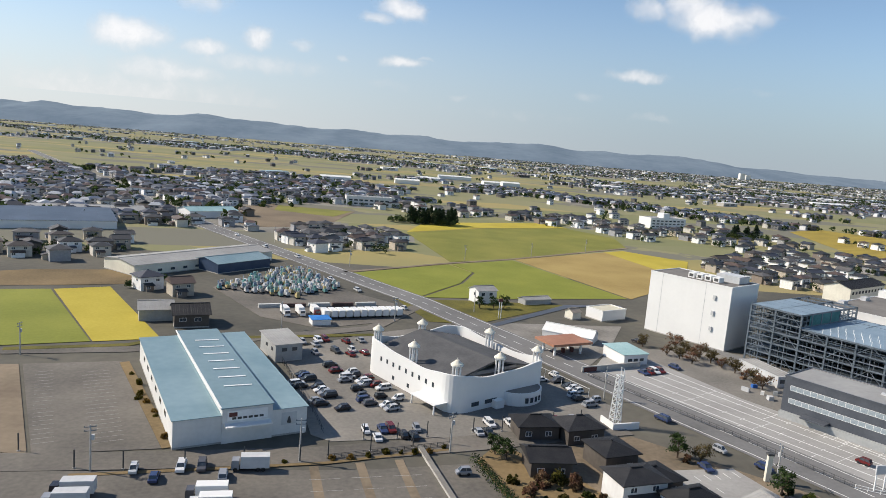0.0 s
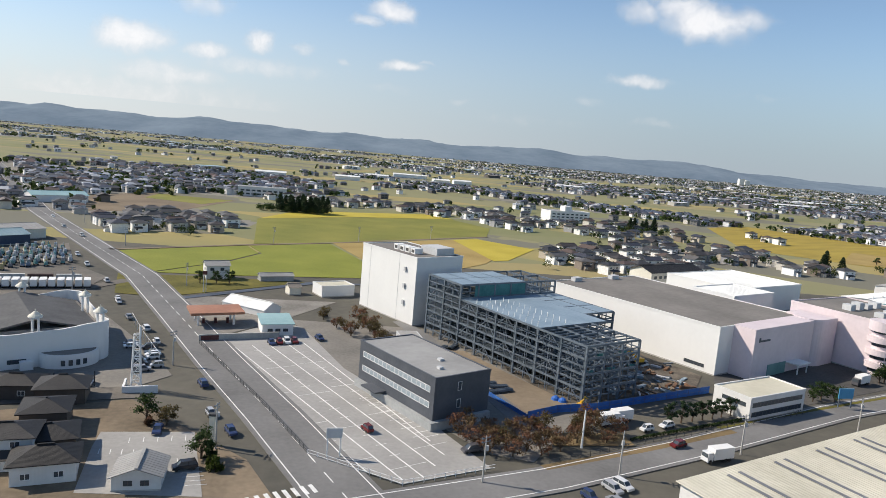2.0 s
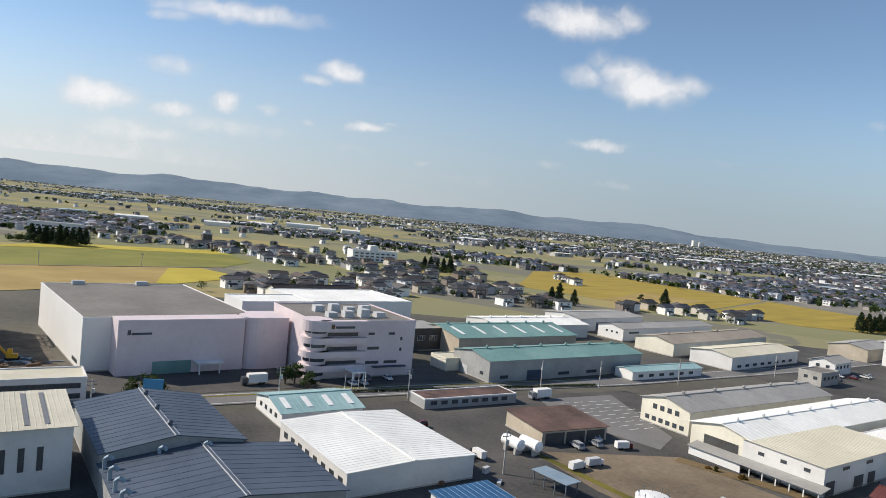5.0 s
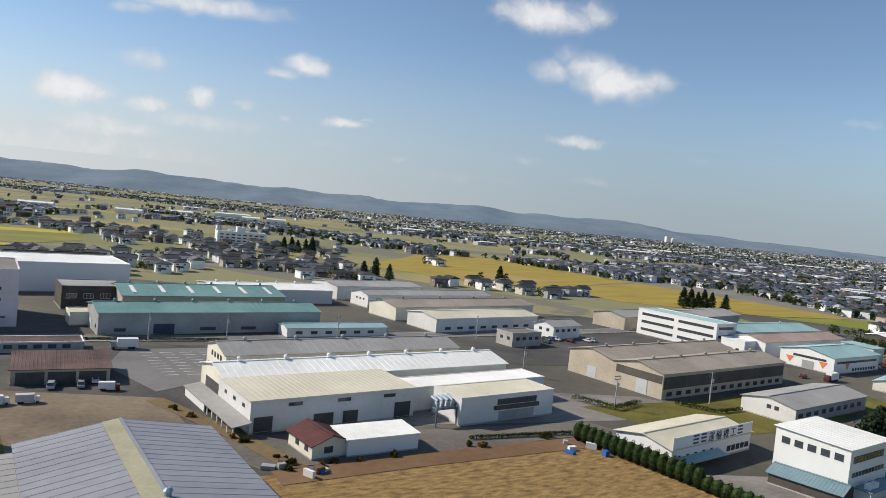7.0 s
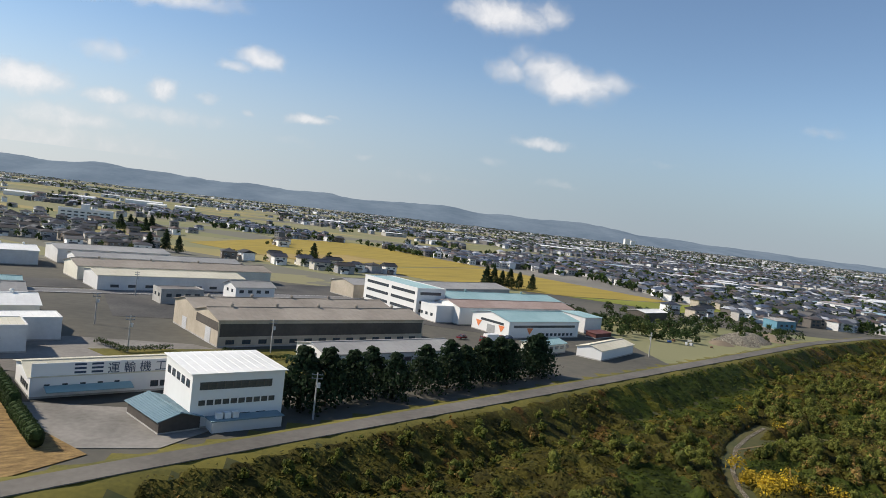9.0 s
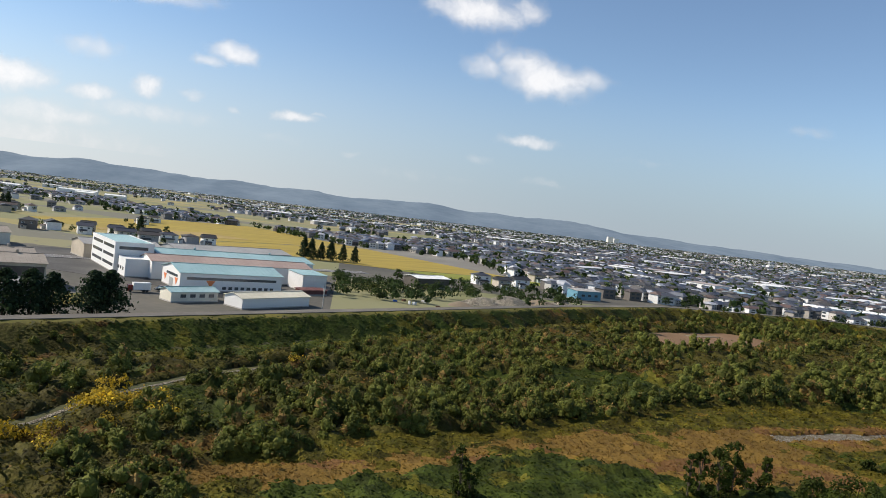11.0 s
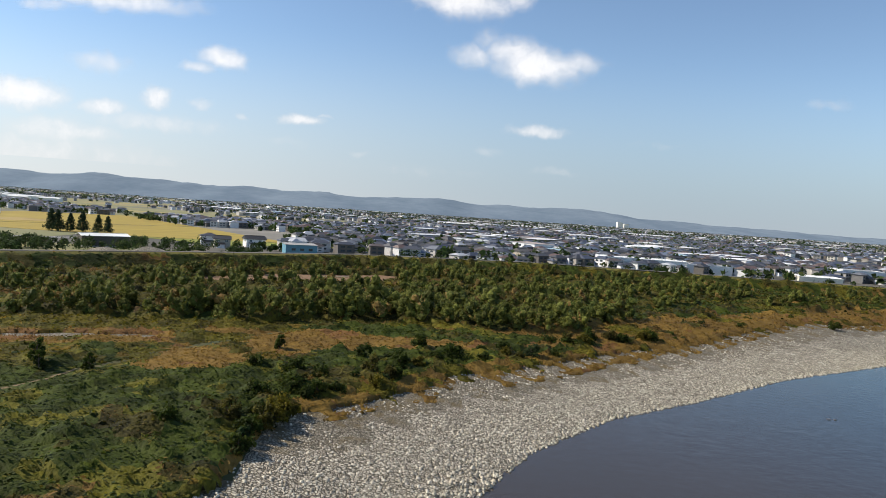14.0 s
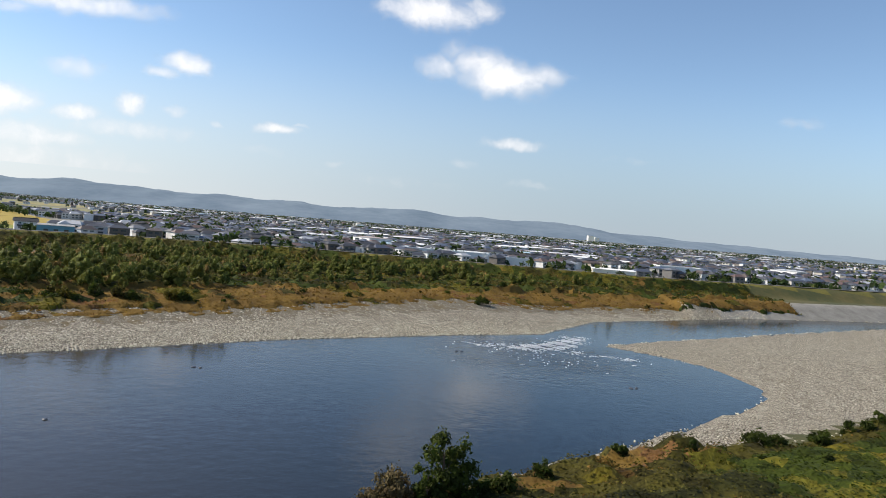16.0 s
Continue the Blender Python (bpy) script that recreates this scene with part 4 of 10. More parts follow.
def road(name, line, width, material, label, marks=True, edge=True, top=0.16):
    r = solid(name, strip(line, width, top, 0.12), material, label, "road", "structure")
    if edge:
        for side in (-1, 1):
            part("edge_line", strip(offset_line(line, side * (width / 2 - 0.7)), 0.16, 0.175, 0.01), MARKING, r)
    if marks:
        pts = [Vector(p) for p in line]
        for a, b in zip(pts, pts[1:]):
            n = int((b - a).length / 5)
            if (b - a).length > 130:
                continue
            for i in range(n):
                p, q = a.lerp(b, (i + 0.1) / n), a.lerp(b, (i + 0.6) / n)
                part("lane_dash", strip([p, q], 0.16, 0.176, 0.01), MARKING, r)
    return r


road("road", MAIN_ROAD, 9.0, ROAD_ASPHALT, "two lane asphalt main road with white lines")
road("road", FACTORY_ROAD, 6.5, ROAD_ASPHALT, "asphalt road past the factories", marks=False, top=0.148)
road("road", LANE_A, 5.0, OLD_ASPHALT, "narrow worn asphalt lane", False, False, 0.136)
road("road", LANE_B, 3.6, OLD_ASPHALT, "narrow lane beside paddies", False, False, 0.124)
road("road", FIELD_LANE, 2.0, DIRT, "dirt track between paddies", False, False)
levee_road = solid("road", strip(LEVEE, 2.9, 0.12, 0.1, True), LEVEE_GRAVEL, "grey gravelled road on the levee crest", "road", "structure")

sheet("pavement", [(41.4, 130.2), (58, 103.3), (67.4, 86.5), (78.9, 79.9), (90.1, 85.5), (81.2, 102.4), (68.6, 120.9), (57.7, 146), (52, 150)], 0.1, ASPHALT, "large asphalt car park with white bay lines", "car park")
sheet("pavement", [(-60.5, 119.3), (-45.7, 123.5), (-27.5, 89.4), (-42.7, 86.1)], 0.1, OLD_ASPHALT, "worn empty car park with faded bay lines", "car park")
sheet("pavement", [(-64, 118.5), (-61, 119), (-43.2, 86), (-46.5, 86.2)], 0.12, DIRT, "strip of bare earth between car parks", "ground")
sheet("pavement", [(-19, 135), (-4, 150), (8, 158), (36, 122), (42, 112), (38, 105), (14, 98), (-6, 94), (-9, 96)], 0.08, WORN_PARK, "grey car park round the white hall", "car park")
sheet("pavement", [(-50, 81), (-26, 83), (0, 86), (18, 90), (30, 60), (0, 40), (-60, 40)], 0.08, OLD_ASPHALT, "worn yard with lorries", "yard")
sheet("pavement", [(30, 62), (20, 92), (40, 101), (60, 84), (70, 66), (60, 40)], 0.07, YARD_GRAVEL, "gravelled house plots", "yard")
sheet("pavement", [(-46, 188), (-28, 228), (-12, 196), (3, 182), (4, 164), (-14, 153), (-28, 160)], 0.08, OLD_ASPHALT, "machine storage yard", "yard")
sheet("pavement", [(50, 152), (84, 152), (110, 112), (96, 88), (90, 90), (66, 124), (56, 148)], 0.06, WORN_PARK, "works road and site ground", "yard")
sheet("pavement", [(40, 131), (52, 150), (62, 172), (30, 168), (24, 156)], 0.06, PAVING, "forecourt of the filling station", "yard")
sheet("pavement", [(97, 105), (107, 109.5), (104.5, 114), (97.5, 125), (91, 137), (86.5, 137), (89, 122), (93.5, 112)], 0.09, DIRT, "bare brown earth of the building site", "ground")
sheet("pavement", [(128, 106), (140, 132), (206, 160), (240, 176), (330, 230), (338, 215), (248, 164), (199, 143)], 0.05, YARD_ASPHALT, "factory forecourt", "yard")
sheet("pavement", [(150, 104), (200, 130), (246, 150), (262, 126), (250, 92), (232, 84), (190, 70), (150, 78)], 0.06, YARD_ASPHALT, "worn industrial yard", "yard")
sheet("pavement", [(216, 106), (240, 108), (246, 97), (256, 84), (234, 76), (222, 92)], 0.1, YARD_GRAVEL, "brown gravel yard with lorries", "yard")
sheet("pavement", [(224, 137), (241, 145), (243, 118), (238, 111), (226, 124)], 0.1, ROAD_ASPHALT, "asphalt car park with bay lines", "car park")
sheet("pavement", [(268, 101), (310, 113), (330, 124), (320, 130), (300, 128), (274, 110)], 0.03, PAVING, "concrete lane between warehouses", "yard")
sheet("pavement", [(246, 92), (268, 98), (304, 111), (312, 104), (300, 103), (276, 91), (258, 83)], 0.075, OLD_ASPHALT, "asphalt apron before the warehouses", "yard")
sheet("pavement", [(308, 90), (318, 76), (328, 78), (336, 92)], 0.09, PAVING, "paved court of the workshop", "yard")
sheet("pavement", [(306, 120), (326, 128), (376, 152), (380, 140), (346, 116), (320, 106)], 0.05, GRASS, "grass strip beside the brown hall", "ground")
sheet("pavement", [(300, 150), (322, 156), (352, 182), (392, 168), (420, 200), (340, 240), (280, 200)], 0.04, YARD_ASPHALT, "asphalt yards between factories", "yard")

lot = thing("bay_lines", "white painted parking bay lines on asphalt", "bay lines", kind="structure")
lot_rows = [((42.5, 127.0), (68.1, 86.4)), ((45.3, 127.7), (74.6, 82.6)), ((47.7, 129.3), (79.0, 80.9)), ((50.5, 131.0), (81.5, 81.9)), ((53.4, 132.2), (83.0, 85.2)), ((56.3, 134.0), (84.3, 88.6)), ((59.4, 135.0), (82.6, 92.6))]
_n = Vector((0.851, 0.525))
for i, (p, q) in enumerate(lot_rows):
    p, q = Vector(p), Vector(q)
    part("bay_line", strip([p, q], 0.2, 0.115, 0.01), MARKING, lot)
    for j in range(1, 17):
        c = p.lerp(q, j / 17)
        if i in (1, 3, 5) and inside(np.array([c.x]), np.array([c.y]), [(41.4, 130.2), (58, 103.3), (67.4, 86.5), (78.9, 79.9), (90.1, 85.5), (81.2, 102.4), (68.6, 120.9), (57.7, 146)])[0]:
            part("bay_line", strip([c - _n * (0.8 if j % 4 else 2.6), c + _n * (0.8 if j % 4 else 2.6)], 0.08, 0.117, 0.01), MARKING, lot)
for j in range(10):
    c = Vector((72.6, 106.2)).lerp(Vector((81.6, 93.6)), j / 9)
    part("bay_line", strip([c, c + _n * 2.6], 0.1, 0.117, 0.01), MARKING, lot)
plot = sheet("pavement", [(40.5, 89.4), (51.7, 91.1), (57.4, 74.6), (44.2, 74.0), (41.3, 85.0)], 0.1, ASPHALT, "small asphalt car park beside the houses", "car park")
plot_bays = thing("bay_lines", "white parking bay lines beside the houses", "bay lines", kind="structure")
for o, u, v, k in (((44.6, 88.2), (1.6, 0.4), (0.4, -1.5), 5), ((49.1, 82.9), (1.45, 0.15), (0.5, -1.3), 3), ((53.1, 80.6), (0.45, -0.95), (2.2, 0.6), 5), ((42.4, 84.6), (1.3, 0.1), (0.4, -1.4), 4)):
    for j in range(k):
        c = Vector(o) + Vector(u) * j
        part("bay_line", strip([c, c + Vector(v)], 0.09, 0.115, 0.01), MARKING, plot_bays)
faded = thing("bay_lines", "faded white parking bay lines on worn asphalt", "bay lines", kind="structure")
_u = Vector((math.cos(radians(25)), math.sin(radians(25)))); _w = Vector((-_u.y, _u.x))
for col, (ox, oy) in enumerate(((-43.5, 87.5), (-36.5, 88.5))):
    for j in range(20):
        p = Vector((ox, oy)) + _w * (1.5 + 1.55 * j) - _u * (0.25 * j * 0)
        part("bay_line", strip([p, p + _u * (2.6 if col == 0 else 4.2)], 0.07, 0.115, 0.01), FADED, faded)
hall_bays = thing("bay_lines", "white parking bay lines between warehouses", "bay lines", kind="structure")
for r in range(4):
    for j in range(9):
        p = Vector((227 + 3.2 * r, 136 + 1.4 * r)) + Vector((0.52, -0.85)) * (1.2 + 2.1 * j)
        part("bay_line", strip([p, p + Vector((2.0, 1.1))], 0.12, 0.115, 0.01), MARKING, hall_bays)


# ---- buildings ----
_windows = {}


def window(parent, at, w, h, panes=1, frame_mat=None, name="window"):
    """A framed window set on a wall; frame, mullions and glass panes are real pieces."""
    key = (round(w, 2), round(h, 2), panes, (frame_mat or TRIM_DARK).name)
    if key not in _windows:
        s, t = Shape(), 0.045
        s.box(0, -0.05, 0, w, 0.03, t); s.box(0, -0.05, h - t, w, 0.03, h)
        for i in range(panes + 1):
            x = i * (w - t) / panes
            s.box(x, -0.045, t, x + t, 0.03, h - t)
        g = Shape().box(t, -0.02, t, (w - t) / panes, 0.02, h - t)
        _windows[key] = (s.mesh("window_frame", frame_mat or TRIM_DARK), g.mesh("pane", GLASS))
    fr, pane = _windows[key]
    ob = part(name, fr, None, parent, at=at)
    for i in range(panes):
        part("pane", pane, None, ob, at=pose(i * (w - 0.045) / panes, 0, 0))
    return ob


def face_pose(face, a, b, s, z, w):
    return {"F": pose(s, 0, z), "L": pose(0, s + w, z, 0, 0, -90), "R": pose(a, s, z, 0, 0, 90), "B": pose(s + w, b, z, 0, 0, 180)}[face]


def building(name, label, category, x, y, rz, a, b, h, wall, roof_mat, roof="flat", rise=1.0, over=0.3, z=0.0, bays=1, rib=1.2,
             windows=(), doors=(), band=None, vents=0, group="", parapet=0.35, trim=None, skylights=0):
    """A hall: local x runs along its front, local y along its side, from the corner at (x, y)."""
    t = thing(name, label, category, x, y, z, rz, group)
    w = Shape().box(0, 0, -0.4, a, b, h)
    r = Shape()
    if roof == "flat":
        for q in ((-0.06, -0.06, a + 0.06, 0.2), (-0.06, b - 0.2, a + 0.06, b + 0.06), (-0.06, 0.2, 0.2, b - 0.2), (a - 0.2, 0.2, a + 0.06, b - 0.2)):
            part("parapet", Shape().box(q[0], q[1], h - 0.02, q[2], q[3], h + parapet), trim or wall, t)
        k = h + parapet * 0.45
        r.sheet((0.2, 0.2, k), (a - 0.2, 0.2, k), (a - 0.2, b - 0.2, k), (0.2, b - 0.2, k), rib or 8.0, 0.2, 0.06, 0.04 if rib else 0.01)
        part("roof", r, roof_mat, t)
    elif roof == "mono":
        r.sheet((-over, -over, h + 0.05), (a + over, -over, h + 0.05), (a + over, b + over, h + rise), (-over, b + over, h + rise), rib or 6.0)
        w.hexa([(0, 0, h - 0.02), (a, 0, h - 0.02), (a, b, h - 0.02), (0, b, h - 0.02), (0, 0, h), (a, 0, h), (a, b, h + rise - 0.1), (0, b, h + rise - 0.1)])
        part("roof", r, roof_mat, t)
    else:
        along_x = roof == "gx"
        span, length = (b, a) if along_x else (a, b)
        bw = span / bays
        for k in range(bays):
            lo, hi, mid = k * bw, (k + 1) * bw, (k + 0.5) * bw
            o0, o1 = (over if k == 0 else 0), (over if k == bays - 1 else 0)
            drop = rise / (bw / 2)

            def at(s, l, zz):
                return (l, s, zz) if along_x else (s, l, zz)
            n = len(w.v)
            w.v += [at(lo, 0, h), at(hi, 0, h), at(mid, 0, h + rise - 0.03), at(lo, length, h), at(hi, length, h), at(mid, length, h + rise - 0.03)]
            w.f += [(n, n + 1, n + 2), (n + 5, n + 4, n + 3), (n, n + 2, n + 5, n + 3), (n + 2, n + 1, n + 4, n + 5)]
            for s0, zz in ((lo - o0, h - o0 * drop), (hi + o1, h - o1 * drop)):
                q = [at(s0, -over, zz + 0.06), at(s0, length + over, zz + 0.06), at(mid, length + over, h + rise + 0.06), at(mid, -over, h + rise + 0.06)]
                r = Shape().sheet(*q, rib or 6.0)
                slope = part("roof", r, roof_mat, t)
                if skylights and s0 < mid:
                    for i in range(skylights):
                        f = (i + 0.5) / skylights
                        c = Vector(q[0]).lerp(Vector(q[1]), f); e = Vector(q[3]).lerp(Vector(q[2]), f)
                        part("skylight", Shape().bar(c.lerp(e, 0.25) + Vector((0, 0, 0.08)), c.lerp(e, 0.8) + Vector((0, 0, 0.08)), 0.9, 0.06), TRIM_WHITE, t)
            part("ridge_cap", Shape().bar(at(mid, -over, h + rise + 0.1), at(mid, length + over, h + rise + 0.1), 0.35, 0.1), roof_mat, t)
            for i in range(vents):
                l = length * (i + 0.5) / vents
                vx, vy, _ = at(mid, l, 0)
                v = part("roof_vent", Shape().ring(vx, vy, h + rise, h + rise + 0.5, 0.28, n=8).ring(vx, vy, h + rise + 0.5, h + rise + 0.75, 0.42, 0.2, n=8), trim or roof_mat, t)
    part("wall", w, wall, t)
    part("plinth", Shape().box(-0.04, -0.04, -0.3, a + 0.04, b + 0.04, 0.25), CONCRETE, t)
    if band:
        z0, z1, m = band
        part("wall_band", Shape().box(-0.05, -0.05, z0, a + 0.05, b + 0.05, z1), m, t)
    for face, s, zz, ww, hh, count, gap, panes in windows:
        for i in range(count):
            window(t, face_pose(face, a, b, s + i * gap, zz, ww), ww, hh, panes, TRIM_WHITE if wall in (BROWN_WALL, DARK_PANEL) else None)
    for face, s, ww, hh, m in doors:
        d, prof = Shape(), [(0.05, 0.02), (-0.06, 0.02)]
        for i in range(int(hh / 0.3)):
            prof += [(-0.06, 0.2 + i * 0.3), (-0.03, 0.22 + i * 0.3), (-0.03, 0.26 + i * 0.3), (-0.06, 0.28 + i * 0.3)]
        prof += [(-0.06, hh), (0.05, hh)]
        d.v = [(xx, yy, zz) for xx in (0, ww) for yy, zz in prof]
        k = len(prof)
        d.f = [(i, i + k, i + k + 1, i + 1) for i in range(k - 1)]
        part("shutter_door", d, m, t, at=face_pose(face, a, b, s, 0, ww))
    return t


# car parts warehouse: three roof bays, the middle one raised
w1 = building("warehouse", "white warehouse with three blue grey metal roof bays", "warehouse", -26.4, 89.2, 25, 18.3, 39, 4.0, OFFWHITE, ROOF_BLUE, "mono", 0.25, 0.15, rib=0,
              windows=(("L", 6, 2.2, 1.6, 0.7, 6, 5, 2),), doors=(("F", 7.3, 4.6, 2.2, GREY_WALL),))
part("centre_bay", Shape().box(6.3, -0.25, 0, 13.2, 39, 5.0), OFFWHITE, w1)
_r = Shape().box(6.1, -0.4, 5.0, 13.4, 39.2, 5.14)
part("centre_roof", _r, ROOF_BLUE, w1)
part("roof_edge", Shape().box(6.0, -0.45, 5.1, 6.2, 39.2, 5.24), TRIM_WHITE, w1)
for i in range(7):
    part("skylight", Shape().bar((8.2, 8 + i * 4.0, 5.2), (12.2, 7.6 + i * 4.0, 5.2), 0.35, 0.1), TRIM_WHITE, w1)
part("canopy", Shape().box(6.6, -1.6, 2.6, 12.9, -0.25, 2.8), TRIM_WHITE, w1)
sign = part("fascia_sign", Shape().box(7.0, -0.34, 3.2, 12.5, -0.26, 4.6), TRIM_WHITE, w1)
part("logo_block", Shape().box(7.2, -0.4, 3.8, 8.3, -0.345, 4.4), ROOF_RED, sign, "red logo block")
for i in range(6):
    part("letter_bar", Shape().box(7.6 + i * 0.75, -0.4, 3.4, 8.15 + i * 0.75, -0.345, 3.7), TRIM_DARK, sign)
_s = part("wall_poster", Shape().box(14.6, -0.06, 1.6, 16.8, -0.003, 3.4), LIGHT_GREY, w1, "poster with a dark bottle shape")
part("poster_mark", Shape().ring(15.7, -0.07, 1.9, 2.8, 0.32, 0.1, 8), TRIM_DARK, _s)


# wedding hall: white wavy parapet walls with cupolas
def wavy_hall():
    a, b, r = 22.0, 26.0, 3.0
    t = thing("white_hall", "white hall with wavy parapet walls and small roof cupolas", "hall", 12.2, 105.5, 0, 35)
    ring = []
    for cx, cy, s in ((a - r, r, -90), (a - r, b - r, 0), (r, b - r, 90), (r, r, 180)):
        for i in range(8):
            g = radians(s + 90 * i / 7)
            ring.append((cx + r * math.cos(g), cy + r * math.sin(g)))
    dense = []
    for p, q in zip(ring, ring[1:] + ring[:1]):
        k = max(1, int(math.dist(p, q) / 0.8))
        dense += [(p[0] + (q[0] - p[0]) * i / k, p[1] + (q[1] - p[1]) * i / k) for i in range(k)]

    def top(x, y):
        ends = max(abs(x - a / 2) / (a / 2), abs(y - b / 2) / (b / 2))
        along = (y / b if x < 1.5 or x > a - 1.5 else x / a)
        return 6.0 + 0.42 * math.cos(along * 2 * math.pi + 0.5) + 0.12 * math.sin(along * 5 * math.pi)
    s, n = Shape(), len(dense)
    for x, y in dense:
        ix, iy = a / 2 + (x - a / 2) * 0.972, b / 2 + (y - b / 2) * 0.977
        h = top(x, y)
        s.v += [(x, y, -0.2), (x, y, h), (ix, iy, h), (ix, iy, 4.4)]
    for i in range(n):
        j = (i + 1) % n
        for k in range(3):
            s.f.append((4 * i + k, 4 * j + k, 4 * j + k + 1, 4 * i + k + 1))
    part("wall", s, WHITE, t)
    part("roof_deck", Shape().box(0.9, 0.9, 4.3, a - 0.9, b - 0.9, 4.7), ROOF_DECK, t)
    g = Shape().slab((1.5, 2.2, 5.0), (a / 2, 2.2, 7.2), (a / 2, b - 2.2, 7.2), (1.5, b - 2.2, 5.0), 0.3)
    part("roof", g, DARK_ROOF, t)
    part("roof", Shape().slab((a / 2, 2.2, 7.2), (a - 1.5, 2.2, 5.0), (a - 1.5, b - 2.2, 5.0), (a / 2, b - 2.2, 7.2), 0.3), DARK_ROOF, t)
    part("clerestory", Shape().box(2.8, 3.3, 4.6, a - 2.8, b - 3.3, 5.3), GREY_WALL, t)
    for x, y in ((1.6, 1.6), (a * 0.5, 1.4), (a - 1.6, 1.6), (1.4, b * 0.5), (a - 1.4, b * 0.55), (1.6, b - 1.6), (a * 0.55, b - 1.4)):
        c = part("cupola", Shape().ring(x, y, 7.8, 7.96, 1.05, n=14), WHITE, t)
        for k in range(4):
            part("post", Shape().ring(x + 0.6 * math.cos(k * 1.5708 + 0.7), y + 0.6 * math.sin(k * 1.5708 + 0.7), 4.7, 7.85, 0.17, n=6), WHITE, c)
        part("dome", Shape().ring(x, y, 7.96, 8.2, 1.1, 0.9, 14).ring(x, y, 8.2, 8.7, 0.8, 0.3, 14).ring(x, y, 8.7, 9.1, 0.12, 0.05, 6), CREAM, c, smooth=False)
    for i in range(9):
        window(t, pose(0.0, 5.6 + i * 1.9, 3.2, 0, 0, -90), 0.5, 0.8, 1)
    for i in range(3):
        window(t, pose(0.0, 8 + i * 4.4, 0.9, 0, 0, -90), 0.6, 0.7, 1)
    window(t, pose(4.0, 0, 0.9), 1.6, 0.7, 3)
    window(t, pose(7.0, 0, 0.9), 2.6, 0.7, 4)
    annex = part("annex", Shape().prism([(12 + 3.6 + 4.4 * math.cos(radians(q)), 0.6 + 3.4 * math.sin(radians(q))) for q in range(180, 361, 12)], -0.1, 2.3), WHITE, t, "low curved white annex")
    part("annex_roof", Shape().prism([(15.6 + 4.0 * math.cos(radians(q)), 0.5 + 3.0 * math.sin(radians(q))) for q in range(180, 361, 12)], 2.3, 2.36), ROOF_DECK, annex)
    for q in (248, 262, 276, 290):
        window(annex, pose(15.6 + 4.42 * math.cos(radians(q)), 0.6 + 3.42 * math.sin(radians(q)), 0.6, 0, 0, q + 90), 0.6, 0.9, 1)
    part("porch", Shape().box(8.6, -1.2, 0, 10.4, 0.1, 1.4), WHITE, t)
    part("portico", Shape().box(-2.6, 1.6, 1.6, 0.2, 8.0, 1.75).box(-2.5, 1.7, 0, -2.3, 1.9, 1.6).box(-2.5, 7.6, 0, -2.3, 7.8, 1.6), WHITE, t)
    return t


wavy_hall()

# dark office
dark = building("office_building", "three storey dark slate office building with ribbon windows", "office building", 82.9, 96.6, 34.5, 10.3, 20.3, 7.4, DARK_PANEL, ROOF_GREY, "flat", rib=0, parapet=0.25,
                windows=(("L", 1.0, 5.2, 18.2, 0.9, 1, 1, 16), ("L", 1.0, 2.9, 18.2, 0.9, 1, 1, 16), ("F", 4.2, 5.2, 0.7, 1.3, 1, 1, 1), ("F", 4.2, 2.6, 0.7, 1.3, 1, 1, 1)))
# the long ribbons get panes with the sky's reflection painted in
for o in list(bpy.data.objects):
    if o.name.startswith("pane") and o.parent and o.parent.parent == dark and max(v.co.x for v in o.parent.data.vertices) > 5:
        o.data.materials[0] = SKY_TONED_GLASS
part("ground_wing", Shape().box(-0.7, -0.7, 0, 0, 20.3, 1.3).box(0, -0.7, 0, 10.3, 0, 1.3), GREY_WALL, dark)
part("canopy", Shape().box(-2.0, 12.0, 1.5, 0, 16.2, 1.75), DARK_PANEL, dark)
for i in range(2):
    part("roof_unit", Shape().box(3.0 + (i % 2) * 2.6, 3.0 + i * 3.3, 7.5, 3.7 + (i % 2) * 2.6, 3.8 + i * 3.3, 7.85), LIGHT_GREY, dark)

# tall white storage tower
tower = building("storage_tower", "tall windowless white storage tower", "warehouse", 80.6, 153.6, 36, 13.2, 21.8, 15.2, WHITE, ROOF_DECK, "flat", rib=0, parapet=0.3)
for i in range(3):
    part("hatch", Shape().box(-0.35, 3.6, 4.2 + i * 3.8, 0, 4.3, 5.2 + i * 3.8), LIGHT_GREY, tower)
for yy in (6.4, 18.2):
    part("joint_strip", Shape().box(-0.03, yy, 0, 0, yy + 0.08, 15.4), LIGHT_GREY, tower)
for i in range(4):
    u = part("roof_fan", Shape().box(3.0, 5 + i * 2.2, 15.3, 5.2, 6.6 + i * 2.2, 16.6), TRIM_WHITE, tower)
    part("fan_grille", Shape().box(2.96, 5.3 + i * 2.2, 15.6, 3.0, 6.3 + i * 2.2, 16.3), TRIM_DARK, u)
part("roof_house", Shape().box(7.0, 2.0, 15.3, 12.0, 8.0, 17.0), LIGHT_GREY, tower)


